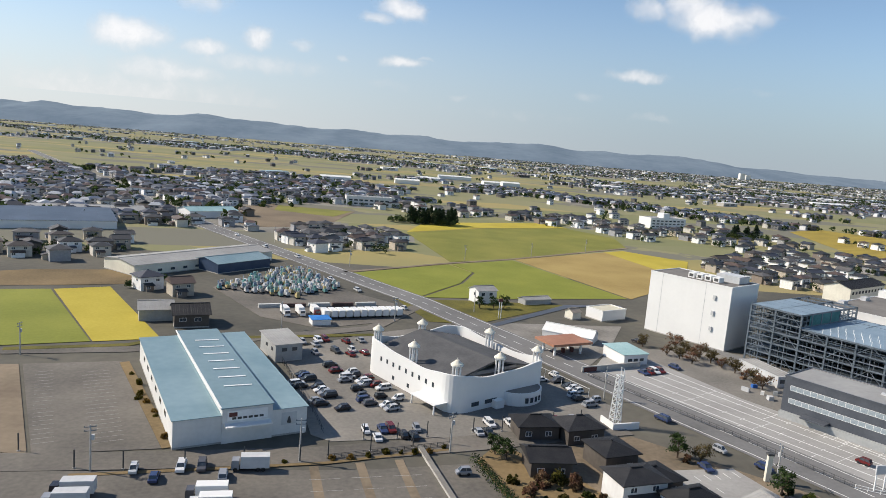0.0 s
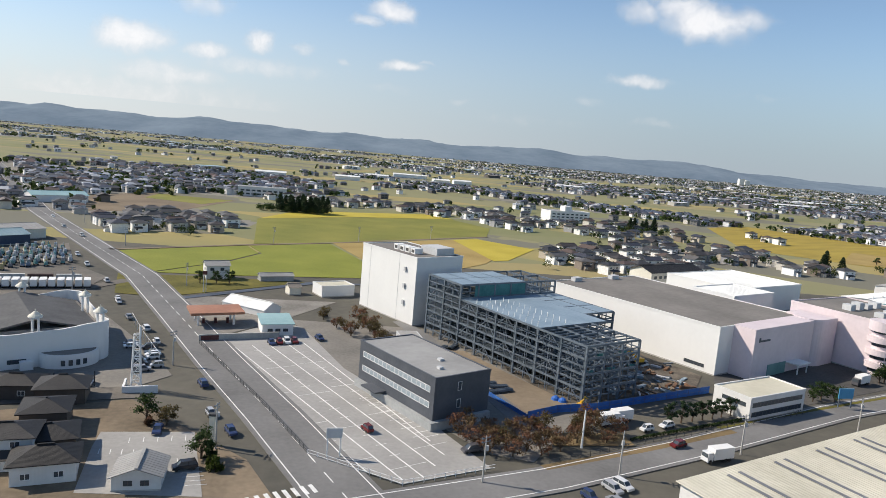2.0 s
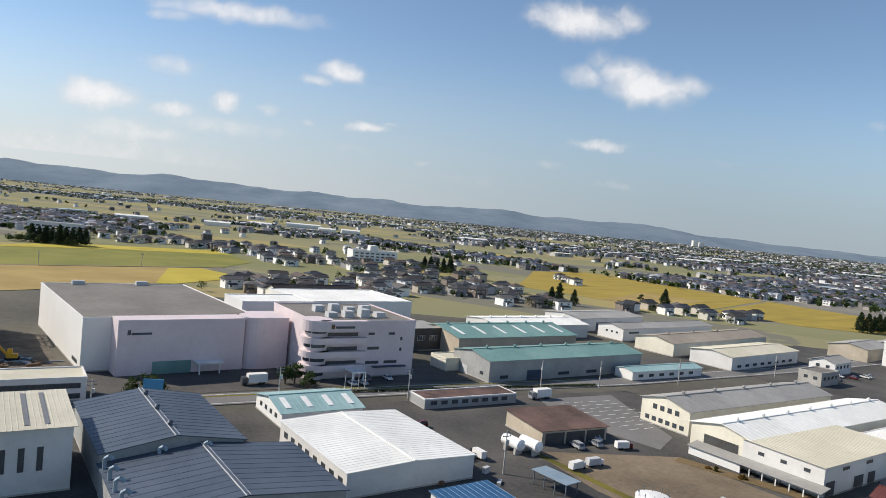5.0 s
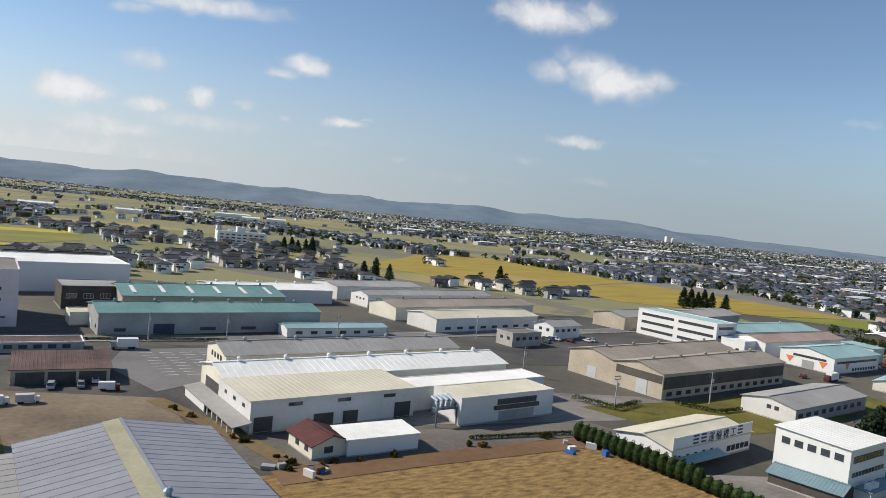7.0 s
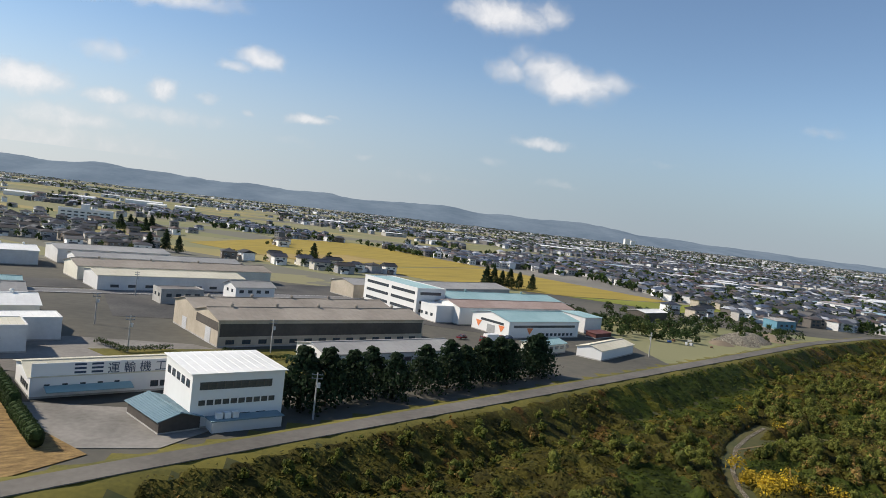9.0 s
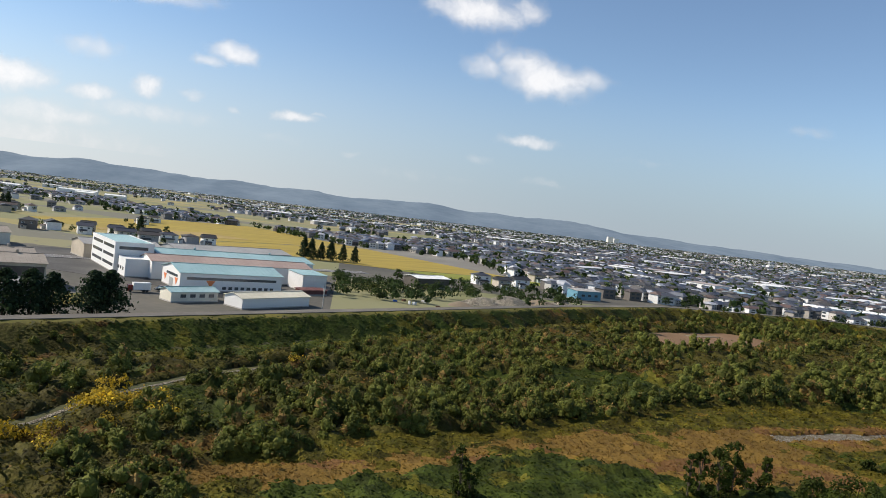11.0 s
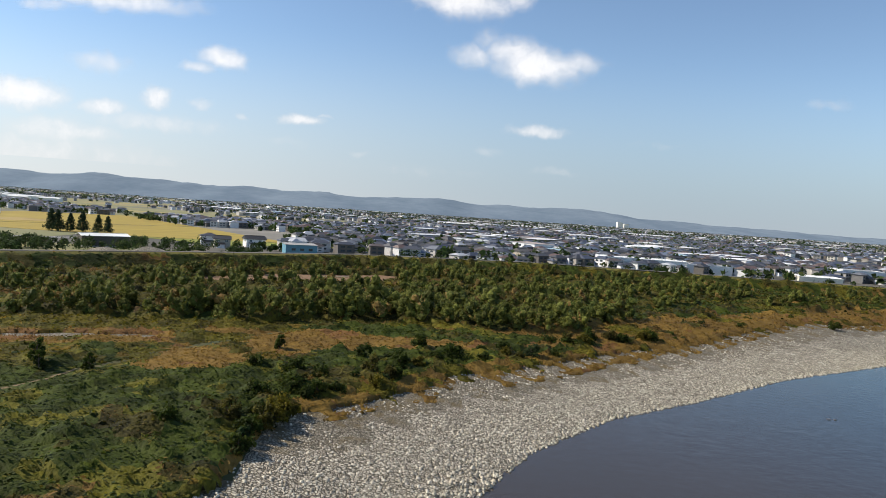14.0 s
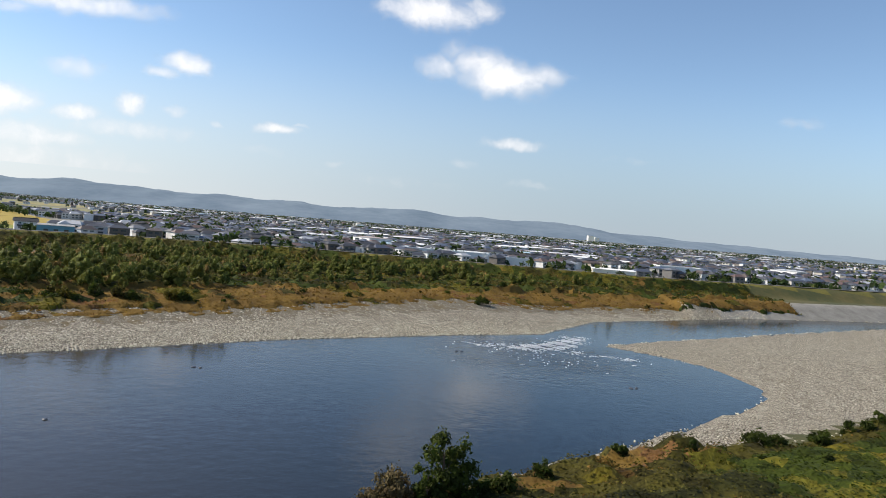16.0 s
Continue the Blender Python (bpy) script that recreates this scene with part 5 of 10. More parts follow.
# steel frame under construction
def steel_frame():
    t = thing("building_skeleton", "blue grey steel frame of a building under construction", "steel frame", 107.8, 110.2, 0, 32)
    nx, ny = 4, 9
    dx, dy = 4.3, 46.0 / 8

    def levels(i, j):
        if j >= 6:
            return [2.6, 5.2, 7.8, 10.2, 12.8]
        return [2.6, 5.2, 7.8, 9.9]
    cols = {}
    for j in range(ny):
        wide = nx if j < 3 else nx + 3
        for i in range(wide):
            top = levels(i, j)[-1]
            cols[i, j] = top
            part("column", Shape().bar((i * dx, j * dy, 0), (i * dx, j * dy, top), 0.36), STEEL, t)
    joined = Shape()
    for (i, j), top in cols.items():
        for z in levels(i, j):
            for di, dj in ((1, 0), (0, 1)):
                k = (i + di, j + dj)
                if k in cols and cols[k] >= z:
                    s = Shape().bar((i * dx, j * dy, z), (k[0] * dx, k[1] * dy, z), 0.22, 0.34)
                    outer = i == 0 or j == 0
                    if outer:
                        part("beam", s, STEEL, t)
                    else:
                        joined.bar((i * dx, j * dy, z), (k[0] * dx, k[1] * dy, z), 0.22, 0.34)
            for di, dj in ((1, 0), (0, 1)):
                if (i + di, j + dj) in cols and (i == 0 or j == 0 or z > 7) and cols[i + di, j + dj] >= z:
                    # a lighter post and a girt halfway between the main ones
                    mx, my = (i + di / 2) * dx, (j + dj / 2) * dy
                    joined.bar((mx, my, z - 2.6), (mx, my, z), 0.16)
                    joined.bar((i * dx, j * dy, z - 1.3), ((i + di) * dx, (j + dj) * dy, z - 1.3), 0.14, 0.18)
            if z < 12:
                # intermediate joists
                if (i, j + 1) in cols and (i + 1, j) in cols:
                    for q in (0.25, 0.5, 0.75):
                        joined.bar((i * dx, (j + q) * dy, z), ((i + 1) * dx, (j + q) * dy, z), 0.12, 0.2)
        z0 = 0
        for n, z in enumerate(levels(i, j)):
            if i == 0 and (i, j + 1) in cols and (j + n) % 2 == 0:
                mid = ((j + 0.5) * dy)
                part("brace", Shape().bar((0, j * dy, z0), (0, mid, z), 0.14), STEEL, t)
                part("brace", Shape().bar((0, (j + 1) * dy, z0), (0, mid, z), 0.14), STEEL, t)
            if j == 0 and (i + 1, j) in cols and (i + n) % 2 == 0:
                part("brace", Shape().bar((i * dx, 0, z0), ((i + 1) * dx, 0, z), 0.14), STEEL, t)
            z0 = z
        # scaffold rails on the long side
        if i == 0 and j < ny - 1:
            for z in np.arange(1.3, cols[i, j], 1.3):
                joined.bar((-0.5, j * dy, z), (-0.5, (j + 1) * dy, z), 0.06)
            for q in (0, 0.33, 0.66):
                joined.bar((-0.5, (j + q) * dy, 0), (-0.5, (j + q) * dy, cols[i, j]), 0.06)
    tagged(part("secondary_steel", joined, STEEL, t), kind="stuff")
    part("roof_deck", Shape().box(0.2, 2 * dy, 9.95, 4 * dx, 6 * dy, 10.08), GALVANISED, t, "blue grey steel roof decking")
    part("roof_deck", Shape().box(4 * dx, 3.0 * dy, 9.9, 6 * dx, 8 * dy, 10.02), GALVANISED, t)
    part("roof_deck", Shape().box(0, 6 * dy, 12.85, 4 * dx, 8 * dy, 12.97), GALVANISED, t)
    for i in range(12):
        for j in range(3):
            part("deck_post", Shape().bar((0.8 + j * 3.4, 2.2 * dy + i * 1.6, 10.05), (0.8 + j * 3.4, 2.2 * dy + i * 1.6, 10.9), 0.09), TRIM_WHITE, t)
    part("net_screen", Shape().box(0.8 * dx, 6 * dy - 0.1, 10.1, 3.95 * dx, 6 * dy - 0.02, 12.7), NET, t, "teal dust net screen")
    part("net_screen", Shape().box(3.96 * dx, 6 * dy, 10.1, 4.0 * dx, 8 * dy, 12.7), NET, t)
    for i in range(1, 4):
        part("floor_deck", Shape().box(0.3, (1.2 + 0.6 * i) * dy, 2.62 * i, 3 * dx, 8 * dy, 2.62 * i + 0.08), STEEL, t)
        part("floor_deck", Shape().box(3 * dx, 3 * dy, 2.62 * i, 6 * dx, 8 * dy, 2.62 * i + 0.08), STEEL, t)
    for i in range(5):
        # rolled net hung in the bays, folded sheets on the decks
        part("net_roll", Shape().tube((0.6 + 2.6 * i, 0.4, 5.5 + 2.6 * (i % 2)), (2.4 + 2.6 * i, 0.5, 5.4 + 2.6 * (i % 2)), 0.22, 0.18, 8), NET, t)
    return t


steel_frame()

# big white factory hall with pink fronts
big = building("factory_hall", "huge white factory hall with a flat grey roof", "factory", 139.7, 131.6, 33.5, 32, 46, 9.6, WHITE, ROOF_DECK, "flat", rib=0, parapet=0.3,
               windows=(("L", 2.4, 1.0, 4.6, 0.7, 1, 1, 6),))
part("pink_front", Shape().box(4.8, -4.6, -0.2, 28.0, 0.05, 10.1), PINK, big, "pale pink front block")
part("entrance_recess", Shape().box(11.0, -4.75, 0, 18.0, -4.6, 2.4), ROOF_TEAL, big)
part("canopy", Shape().box(18.5, -7.2, 2.0, 23.5, -4.6, 2.25).box(22.6, -7.0, 0, 22.8, -6.8, 2.0).box(18.8, -7.0, 0, 19.0, -6.8, 2.0), TRIM_WHITE, big)
_lg = part("wall_logo", Shape().box(6.4, -4.66, 7.4, 7.0, -4.603, 8.3), DARK_PANEL, big)
part("letter_bar", Shape().box(7.1, -4.66, 7.4, 10.6, -4.603, 7.8), DARK_PANEL, _lg)
part("round_tower", Shape().ring(31.0, -2.2, -0.1, 10.24, 3.2, n=28).box(31.0, -5.4, -0.1, 37.0, 3.0, 10.2), PINK, big, "rounded pink stair tower")
for px, py in ((6, 43.6), (20, 43.6)):
    part("roof_unit", Shape().box(px, py, 9.7, px + 2.6, py + 1.5, 10.7), LIGHT_GREY, big)
pink = building("factory_office", "four storey pale pink office block with ribbon windows", "office building", 179, 138.6, 28, 23, 22, 11.2, PINK, ROOF_DECK, "flat", rib=0, parapet=0.4,
                windows=(("F", 3.4, 8.4, 6.5, 0.75, 1, 1, 6), ("F", 3.4, 5.6, 6.5, 0.75, 1, 1, 6), ("F", 3.4, 2.8, 6.5, 0.75, 1, 1, 6),
                         ("F", 12.2, 8.6, 1.4, 0.5, 2, 4.6, 2), ("F", 12.2, 5.6, 2.6, 0.6, 1, 4, 3), ("F", 19.6, 5.2, 0.5, 0.7, 1, 1, 1), ("F", 19.6, 7.4, 0.5, 0.7, 1, 1, 1), ("F", 12.0, 2.7, 3.0, 0.6, 2, 4.2, 3)))
for k in range(4):
    part("corner_glazing", Shape().ring(1.6, 1.6, 0.8 + 2.75 * k, 1.6 + 2.75 * k, 2.2, n=20), GLASS, pink)
part("rounded_corner", Shape().ring(1.6, 1.6, -0.1, 11.5, 2.1, n=24), PINK, pink)
for z0, z1 in ((1.7, 2.9), (4.4, 5.6), (7.1, 8.3), (9.55, 11.62)):
    # parapets of the balconies bend round the corner
    part("balcony", Shape().ring(1.6, 1.6, z0, z1, 3.05, n=28).box(1.6, -1.45, z0, 11.4, -0.003, z1), PINK, pink, "deep pink balcony rounding the corner")
part("porch_roof", Shape().box(7.0, -5.2, 2.2, 9.8, 0, 2.45).box(7.2, -5.0, 0, 7.45, -4.75, 2.2).box(9.3, -5.0, 0, 9.55, -4.75, 2.2), TRIM_WHITE, pink)
part("entrance_awning", Shape().box(13.5, -1.0, 2.1, 21.0, 0, 2.3), NAVY_WALL, pink)
_lg = part("wall_logo", Shape().box(3.4, -1.51, 10.1, 4.1, -1.453, 11.0), RUST_STEEL, pink)
part("letter_bar", Shape().box(4.3, -1.51, 10.2, 8.4, -1.453, 10.65), DARK_PANEL, _lg)
for i in range(8):
    part("roof_unit", Shape().box(5 + (i % 4) * 3.6, 4 + (i // 4) * 7, 11.3, 7 + (i % 4) * 3.6, 6 + (i // 4) * 7, 12.4 + 0.3 * (i % 3)), LIGHT_GREY, pink)
building("factory_hall", "white hall with a bright flat roof behind the pink offices", "factory", 172, 190, 32, 34, 24, 7.6, WHITE, ROOF_WHITE, "flat", rib=1.5)
building("dormitory", "long cream building with a black gabled roof", "office building", 159.6, 224.0, 33, 28, 9, 5.4, CREAM, TILE_DARK, "gx", 1.6, 0.4, rib=0.8, windows=(("F", 1.5, 3.2, 1.4, 1.0, 10, 2.6, 2),))
building("factory_hall", "dark brown hall with a flat grey roof", "factory", 197.5, 173.0, 30, 13.5, 12, 5.4, BROWN_WALL, ROOF_GREY, "flat", rib=1.2, parapet=0.2, windows=(("F", 1.0, 2.6, 2.2, 1.2, 3, 3.6, 3),), doors=(("F", 2.0, 3.0, 2.2, TRIM_DARK),))
building("factory_hall", "low white hall behind the pink offices", "factory", 160, 168, 32, 18, 12, 9.4, WHITE, ROOF_WHITE, "flat", rib=1.5)
building("factory_hall", "white metal roofed hall", "factory", 226, 200, 30, 36, 16, 4.2, OFFWHITE, ROOF_WHITE, "gx", 0.9, vents=6)
building("office_building", "low white office with a window strip", "office building", 134.6, 107.6, 28, 15.0, 7.0, 3.7, OFFWHITE, ROOF_CREAM, "flat", rib=0, windows=(("F", 0.6, 2.3, 13.6, 0.8, 1, 1, 14), ("F", 0.6, 0.7, 13.6, 0.8, 1, 1, 14), ("L", 0.8, 2.3, 4.5, 0.7, 1, 1, 5)))

# foreground sheds
near = building("factory_shed", "long shed with a pale ribbed metal roof and dark tall windows", "factory", 113.5, 57.2, 29, 52.6, 13.4, 7.2, OFFWHITE, ROOF_WEATHERED, "mono", 0.45, 0.35, rib=0.55,
                windows=tuple(("F", 33.5 + i * 1.75, 2.6, 0.6, 2.6, 1, 1, 1) for i in range(10)))
part("dark_panel", Shape().box(25.5, -0.08, 0, 29.0, 0, 7.0), DARK_PANEL, near)
# thin roof slots: their sun shadow is put into the dark slate colour
for i in range(6):
    for k in (0, 1.9):
        part("roof_light", Shape().slab((6 + 8.4 * i + k, 1.0, 7.35), (6.5 + 8.4 * i + k, 1.0, 7.35), (6.5 + 8.4 * i + k, 12.4, 7.72), (6 + 8.4 * i + k, 12.4, 7.72), 0.05), ROOF_SLATE, near)
shed_a = building("factory_shed", "dark slate blue gabled metal shed", "factory", 162.6, 82.4, 30, 16, 20.5, 4.4, GREY_WALL, ROOF_NAVY, "gy", 1.3, 0.3, rib=1.4, vents=3)
shed_b = building("factory_shed", "low dark slate blue metal shed with curved roof vents", "factory", 170.6, 68.4, 30, 22, 15.6, 3.4, GREY_WALL, ROOF_NAVY, "gy", 1.1, 0.3, rib=1.4)
part("ridge_strip", Shape().box(7.75, -0.32, 5.66, 8.25, 20.8, 5.84), LIGHT_GREY, shed_a, "pale strip along the ridge")
part("ridge_strip", Shape().box(10.75, -0.32, 4.46, 11.25, 15.9, 4.64), LIGHT_GREY, shed_b, "pale strip along the ridge")
for i in range(6):
    p = (0.2, 14 - i * 3.2) if i < 4 else (6 + (i - 4) * 5, 15.2)
    v = part("gooseneck_vent", Shape().tube((p[0], p[1], 3.3), (p[0], p[1], 4.6), 0.22, 0.22, 8).tube((p[0], p[1], 4.6), (p[0] + 0.4, p[1] - 0.2, 4.9), 0.22, 0.22, 8).tube((p[0] + 0.4, p[1] - 0.2, 4.9), (p[0] + 0.75, p[1] - 0.4, 4.5), 0.22, 0.22, 8), GALVANISED, shed_b)
building("factory_shed", "low white roofed workshop", "factory", 189.5, 84.5, 30, 18.5, 20.5, 3.2, OFFWHITE, ROOF_WHITE, "gy", 0.4, 0.2, rib=0.7, windows=(("L", 1, 1.4, 1.2, 0.8, 8, 2.4, 2),))
building("workshop", "workshop with a deep blue roof", "factory", 205.5, 70.5, 31, 8, 12.5, 2.7, WHITE, surf("deep_blue_metal_roof", (0.015, 0.075, 0.17), (0.03, 0.11, 0.23), 0.2, 0.45), "mono", 0.4, 0.2, rib=0.8, windows=(("L", 3, 1.2, 1.4, 0.7, 3, 3, 2), ("F", 4, 1.2, 1.2, 0.8, 1, 1, 2)))
building("workshop", "pale teal gabled workshop", "factory", 178.6, 108.2, 29, 13.4, 11.5, 2.4, WHITE, ROOF_SKY, "gx", 1.2, 0.3, rib=1.0, windows=(("L", 2, 1.1, 1.0, 0.7, 4, 2.2, 2),), skylights=4)
gshed = building("factory_shed", "grey ribbed gabled roof of a large shed", "factory", 256, 37.4, 29, 18, 40, 5.2, GREY_WALL, ROOF_LAVENDER, "gy", 1.6, 0.3, rib=1.3, vents=1, trim=GALVANISED)
part("lean_to_roof", Shape().sheet((-0.2, -0.3, 5.0), (-0.2, 38.5, 5.0), (-11.5, 38.5, 4.3), (-11.5, -0.3, 4.3), 1.3), ROOF_GREY, gshed, "pale grey ribbed lean-to roof")
part("lean_to_wall", Shape().box(-11.3, 0, -0.2, -0.05, 38.2, 4.25), GREY_WALL, gshed)
building("shed", "low shed with a flat white roof beside the grey roofs", "shed", 214.5, 60.5, 25, 8, 10, 2.8, WHITE, ROOF_WHITE, "flat", rib=0.9, parapet=0.15, windows=(("L", 1, 1.0, 1.2, 0.8, 3, 2.6, 2),))
part("ridge_strip", Shape().slab((7.3, -0.31, 6.63), (8.9, -0.31, 6.92), (8.9, 40.31, 6.92), (7.3, 40.31, 6.63), 0.06), ROOF_STRIP, gshed, "yellowed translucent roof strip beside the ridge")
building("shed", "long low shed with a brown roof and white fascia", "shed", 200.8, 124.2, 27, 20, 5.5, 1.7, GREY_WALL, ROOF_RUST, "flat", rib=1.0, trim=TRIM_WHITE, parapet=0.2, windows=(("F", 1.2, 0.7, 1.3, 0.7, 8, 2.2, 2),))
rusty = building("open_shed", "open fronted shed with a rusty patched roof", "shed", 218.2, 109.0, 24, 13, 10, 2.3, BEIGE, ROOF_RUST, "mono", 0.6, 0.3, rib=0.5)
# dark panels on the closed wall stand in for shade inside open bays
for i in range(3):
    part("open_bay", Shape().box(0.6 + i * 4.1, -0.07, 0.05, 4.3 + i * 4.1, 0.02, 1.9), TRIM_DARK, rusty)
building("warehouse", "cream gabled warehouse with a grey roof", "warehouse", 246.2, 119.2, 29, 46.5, 10.5, 4.4, CREAM, ROOF_GREY, "gx", 1.3, 0.3, rib=1.5, vents=5, windows=(("L", 2.2, 2.9, 0.9, 0.9, 4, 1.6, 1), ("L", 1.0, 0.7, 0.9, 0.8, 6, 1.5, 1)))
building("warehouse", "white gabled warehouse with a bright white roof", "warehouse", 249.3, 103.8, 30, 52, 11.0, 4.5, CREAM, ROOF_WHITE, "gx", 1.2, 0.3, rib=1.2, vents=7, doors=(("L", 2.5, 6.0, 3.2, TRIM_DARK),))
wha = building("warehouse", "white warehouse with a cream roof and high vents", "warehouse", 254.5, 94.6, 31, 25.5, 12.2, 4.4, OFFWHITE, ROOF_CREAM, "mono", 0.3, 0.2, rib=0.8,
               windows=(("F", 5.2, 3.3, 2.0, 0.5, 1, 1, 3), ("F", 12.6, 3.3, 2.0, 0.5, 1, 1, 3), ("F", 20.0, 3.3, 2.0, 0.5, 1, 1, 3), ("L", 2.0, 3.0, 0.9, 0.5, 3, 3.4, 2)),
               doors=(("F", 0.5, 2.6, 2.2, TRIM_DARK), ("F", 9.0, 3.0, 1.9, TRIM_DARK), ("F", 13.5, 2.4, 1.9, TRIM_DARK), ("F", 22.0, 2.8, 2.4, TRIM_DARK)))
_aw = part("lean_to", Shape().slab((-2.6, -1.0, 1.5), (0.0, -1.0, 1.9), (0.0, 20, 1.9), (-2.6, 20, 1.5), 0.12), ROOF_GREY, wha)
part("lean_to_wall", Shape().box(-2.3, 11, 0, -2.1, 19.8, 1.45), WHITE, wha)
for i in range(6):
    part("post", Shape().box(-2.4, -0.6 + i * 2.0, 0, -2.25, -0.45 + i * 2.0, 1.5), TRIM_WHITE, wha)
whc = building("warehouse", "white warehouse with a long dark window band", "warehouse", 283.0, 104.2, 31, 19, 7.0, 4.1, OFFWHITE, ROOF_CREAM, "flat", rib=0.9, parapet=0.15,
               windows=(("F", 7.0, 2.6, 8.2, 0.9, 1, 1, 9), ("L", 1.2, 2.2, 0.6, 0.9, 4, 1.4, 1)), doors=(("F", 7.4, 7.4, 1.6, GREY_WALL),))
part("brown_band", Shape().box(6.4, -0.35, 1.9, 15.6, 0, 2.5), BROWN_WALL, whc)
building("warehouse", "low link building with a white roof", "warehouse", 274.5, 108.8, 31, 30, 6, 3.7, OFFWHITE, ROOF_WHITE, "flat", rib=0.9, parapet=0.15)
ducts = thing("roof_ducts", "silver ventilation ducts between two warehouses", "duct", 279.5, 103.6, 0, 31)
for i in range(4):
    part("duct", Shape().tube((i * 0.9, 0, 2.6), (i * 0.9, 0, 3.6), 0.25, 0.25, 8).tube((i * 0.9, 0, 3.6), (i * 0.9 + 0.3, 2.0, 3.8), 0.25, 0.25, 8), GALVANISED, ducts)
part("duct_frame", Shape().box(-0.5, -0.5, 0, -0.3, -0.3, 2.7).box(3.2, -0.5, 0, 3.4, -0.3, 2.7).box(-0.6, -0.6, 2.5, 3.5, 0.6, 2.65), STEEL, ducts)
building("small_house", "small house with a red brown tiled roof", "house", 263.2, 86.8, 33, 5.2, 6.2, 1.9, CREAM, ROOF_RED, "gy", 0.9, 0.35, rib=0.4, windows=(("L", 1.0, 0.8, 0.9, 0.7, 2, 2.4, 2), ("F", 1.6, 0.7, 1.2, 0.8, 1, 1, 2)))
building("box_shed", "plain white box shed", "shed", 267.3, 88.6, 27, 10, 5.0, 2.2, WHITE, ROOF_WHITE, "mono", 0.25, 0.15, rib=0.5)

# workshop with lettering on its wall, stepped roof
sgn = building("workshop", "white workshop with dark lettering on its wall", "factory", 309.5, 91.4, 33, 20.6, 9.0, 2.7, WHITE, ROOF_CREAM, "gx", 0.9, 0.3, rib=0.9,
               windows=(("F", 14.0, 0.6, 1.0, 0.8, 5, 1.25, 2), ("L", 1.0, 0.8, 0.8, 0.8, 4, 1.2, 1), ("F", 1.5, 1.3, 0.6, 0.4, 5, 2.0, 1)))
part("wall_panel", Shape().box(0.02, -0.1, 2.4, 20.5, 0, 4.3), WHITE, sgn)
part("lean_to", Shape().slab((1.5, -1.6, 1.1), (11.5, -1.6, 1.1), (11.5, 0, 1.5), (1.5, 0, 1.5), 0.1), ROOF_SKY, sgn)



def lettering(parent, text, at, size, material):
    c = bpy.data.curves.new("lettering", "FONT")
    c.body, c.size, c.extrude = text, size, 0.02
    ob = new("lettering", c)
    ob.parent = parent
    ob.matrix_basis = at
    c.materials.append(material)
    bpy.context.view_layer.update()
    me = bpy.data.meshes.new_from_object(ob)
    bpy.data.objects.remove(ob)
    return part("lettering", me, None, parent, at=at)


for i, ch in enumerate("運輸機工"):
    lettering(sgn, ch, pose(8.5 + i * 1.95, -0.13, 2.85, 90, 0, 0), 1.5, NAVY_WALL)
# the owner's mark, as plain strokes
for x0 in (4.6, 6.55, 16.3):
    for q in (2.9, 3.4, 3.9):
        part("letter_bar", Shape().box(x0 + 0.1, -0.128, q, x0 + 1.45, -0.1, q + 0.26), NAVY_WALL, sgn)
two = building("office_building", "three storey white box office with window bands", "office building", 329.4, 84.6, 31, 11.3, 9.6, 6.4, WHITE, ROOF_WHITE, "mono", 0.3, 0.25, rib=1.0,
               windows=(("F", 0.9, 4.5, 8.8, 0.9, 1, 1, 9), ("F", 0.9, 2.7, 0.75, 0.6, 10, 0.95, 1), ("L", 0.8, 4.6, 1.1, 0.9, 5, 1.7, 1), ("F", 6.0, 1.0, 1.2, 0.5, 2, 2, 2)))
part("low_wing", Shape().box(2.0, -2.0, 0, 10.5, 0, 1.3), WHITE, two)
part("low_wing_roof", Shape().box(1.8, -2.2, 1.3, 10.7, 0, 1.42), ROOF_BLUE, two)
for i in range(3):
    part("air_unit", Shape().box(2.6 + i * 0.95, -1.6, 1.45, 3.3 + i * 0.95, -0.9, 2.1), TRIM_WHITE, two)
building("hut", "low brown hut with a blue metal roof", "shed", 326.8, 82.0, 38, 4.8, 8.6, 1.6, BROWN_WALL, ROOF_BLUE, "gy", 0.7, 0.3, rib=0.4)
brn = building("factory_hall", "brown double gabled hall with a weathered tan roof", "factory", 324.2, 129.0, 31.5, 45.2, 23.6, 4.9, BEIGE, ROOF_TAN, "gx", 1.3, 0.3, bays=2, rib=1.2, vents=5,
               windows=(("F", 1.5, 0.5, 1.6, 0.8, 14, 3.1, 3),), doors=(("L", 3.4, 2.6, 2.8, LIGHT_GREY), ("L", 16.0, 2.4, 2.4, LIGHT_GREY)))
part("dark_band", Shape().box(0.3, -0.06, 1.9, 44.9, 0, 4.2), BROWN_WALL, brn)
part("dark_band", Shape().box(-0.06, 0.2, 2.9, 0, 11.0, 4.4), BROWN_WALL, brn)
building("warehouse", "long low warehouse with a grey white roof", "warehouse", 343.4, 117.4, 32, 29, 10, 2.9, OFFWHITE, ROOF_GREY, "gx", 1.0, 0.25, rib=1.0, windows=(("F", 1.0, 1.2, 1.6, 0.8, 9, 3, 3), ("L", 3.0, 1.8, 0.8, 0.7, 2, 1.4, 1)))
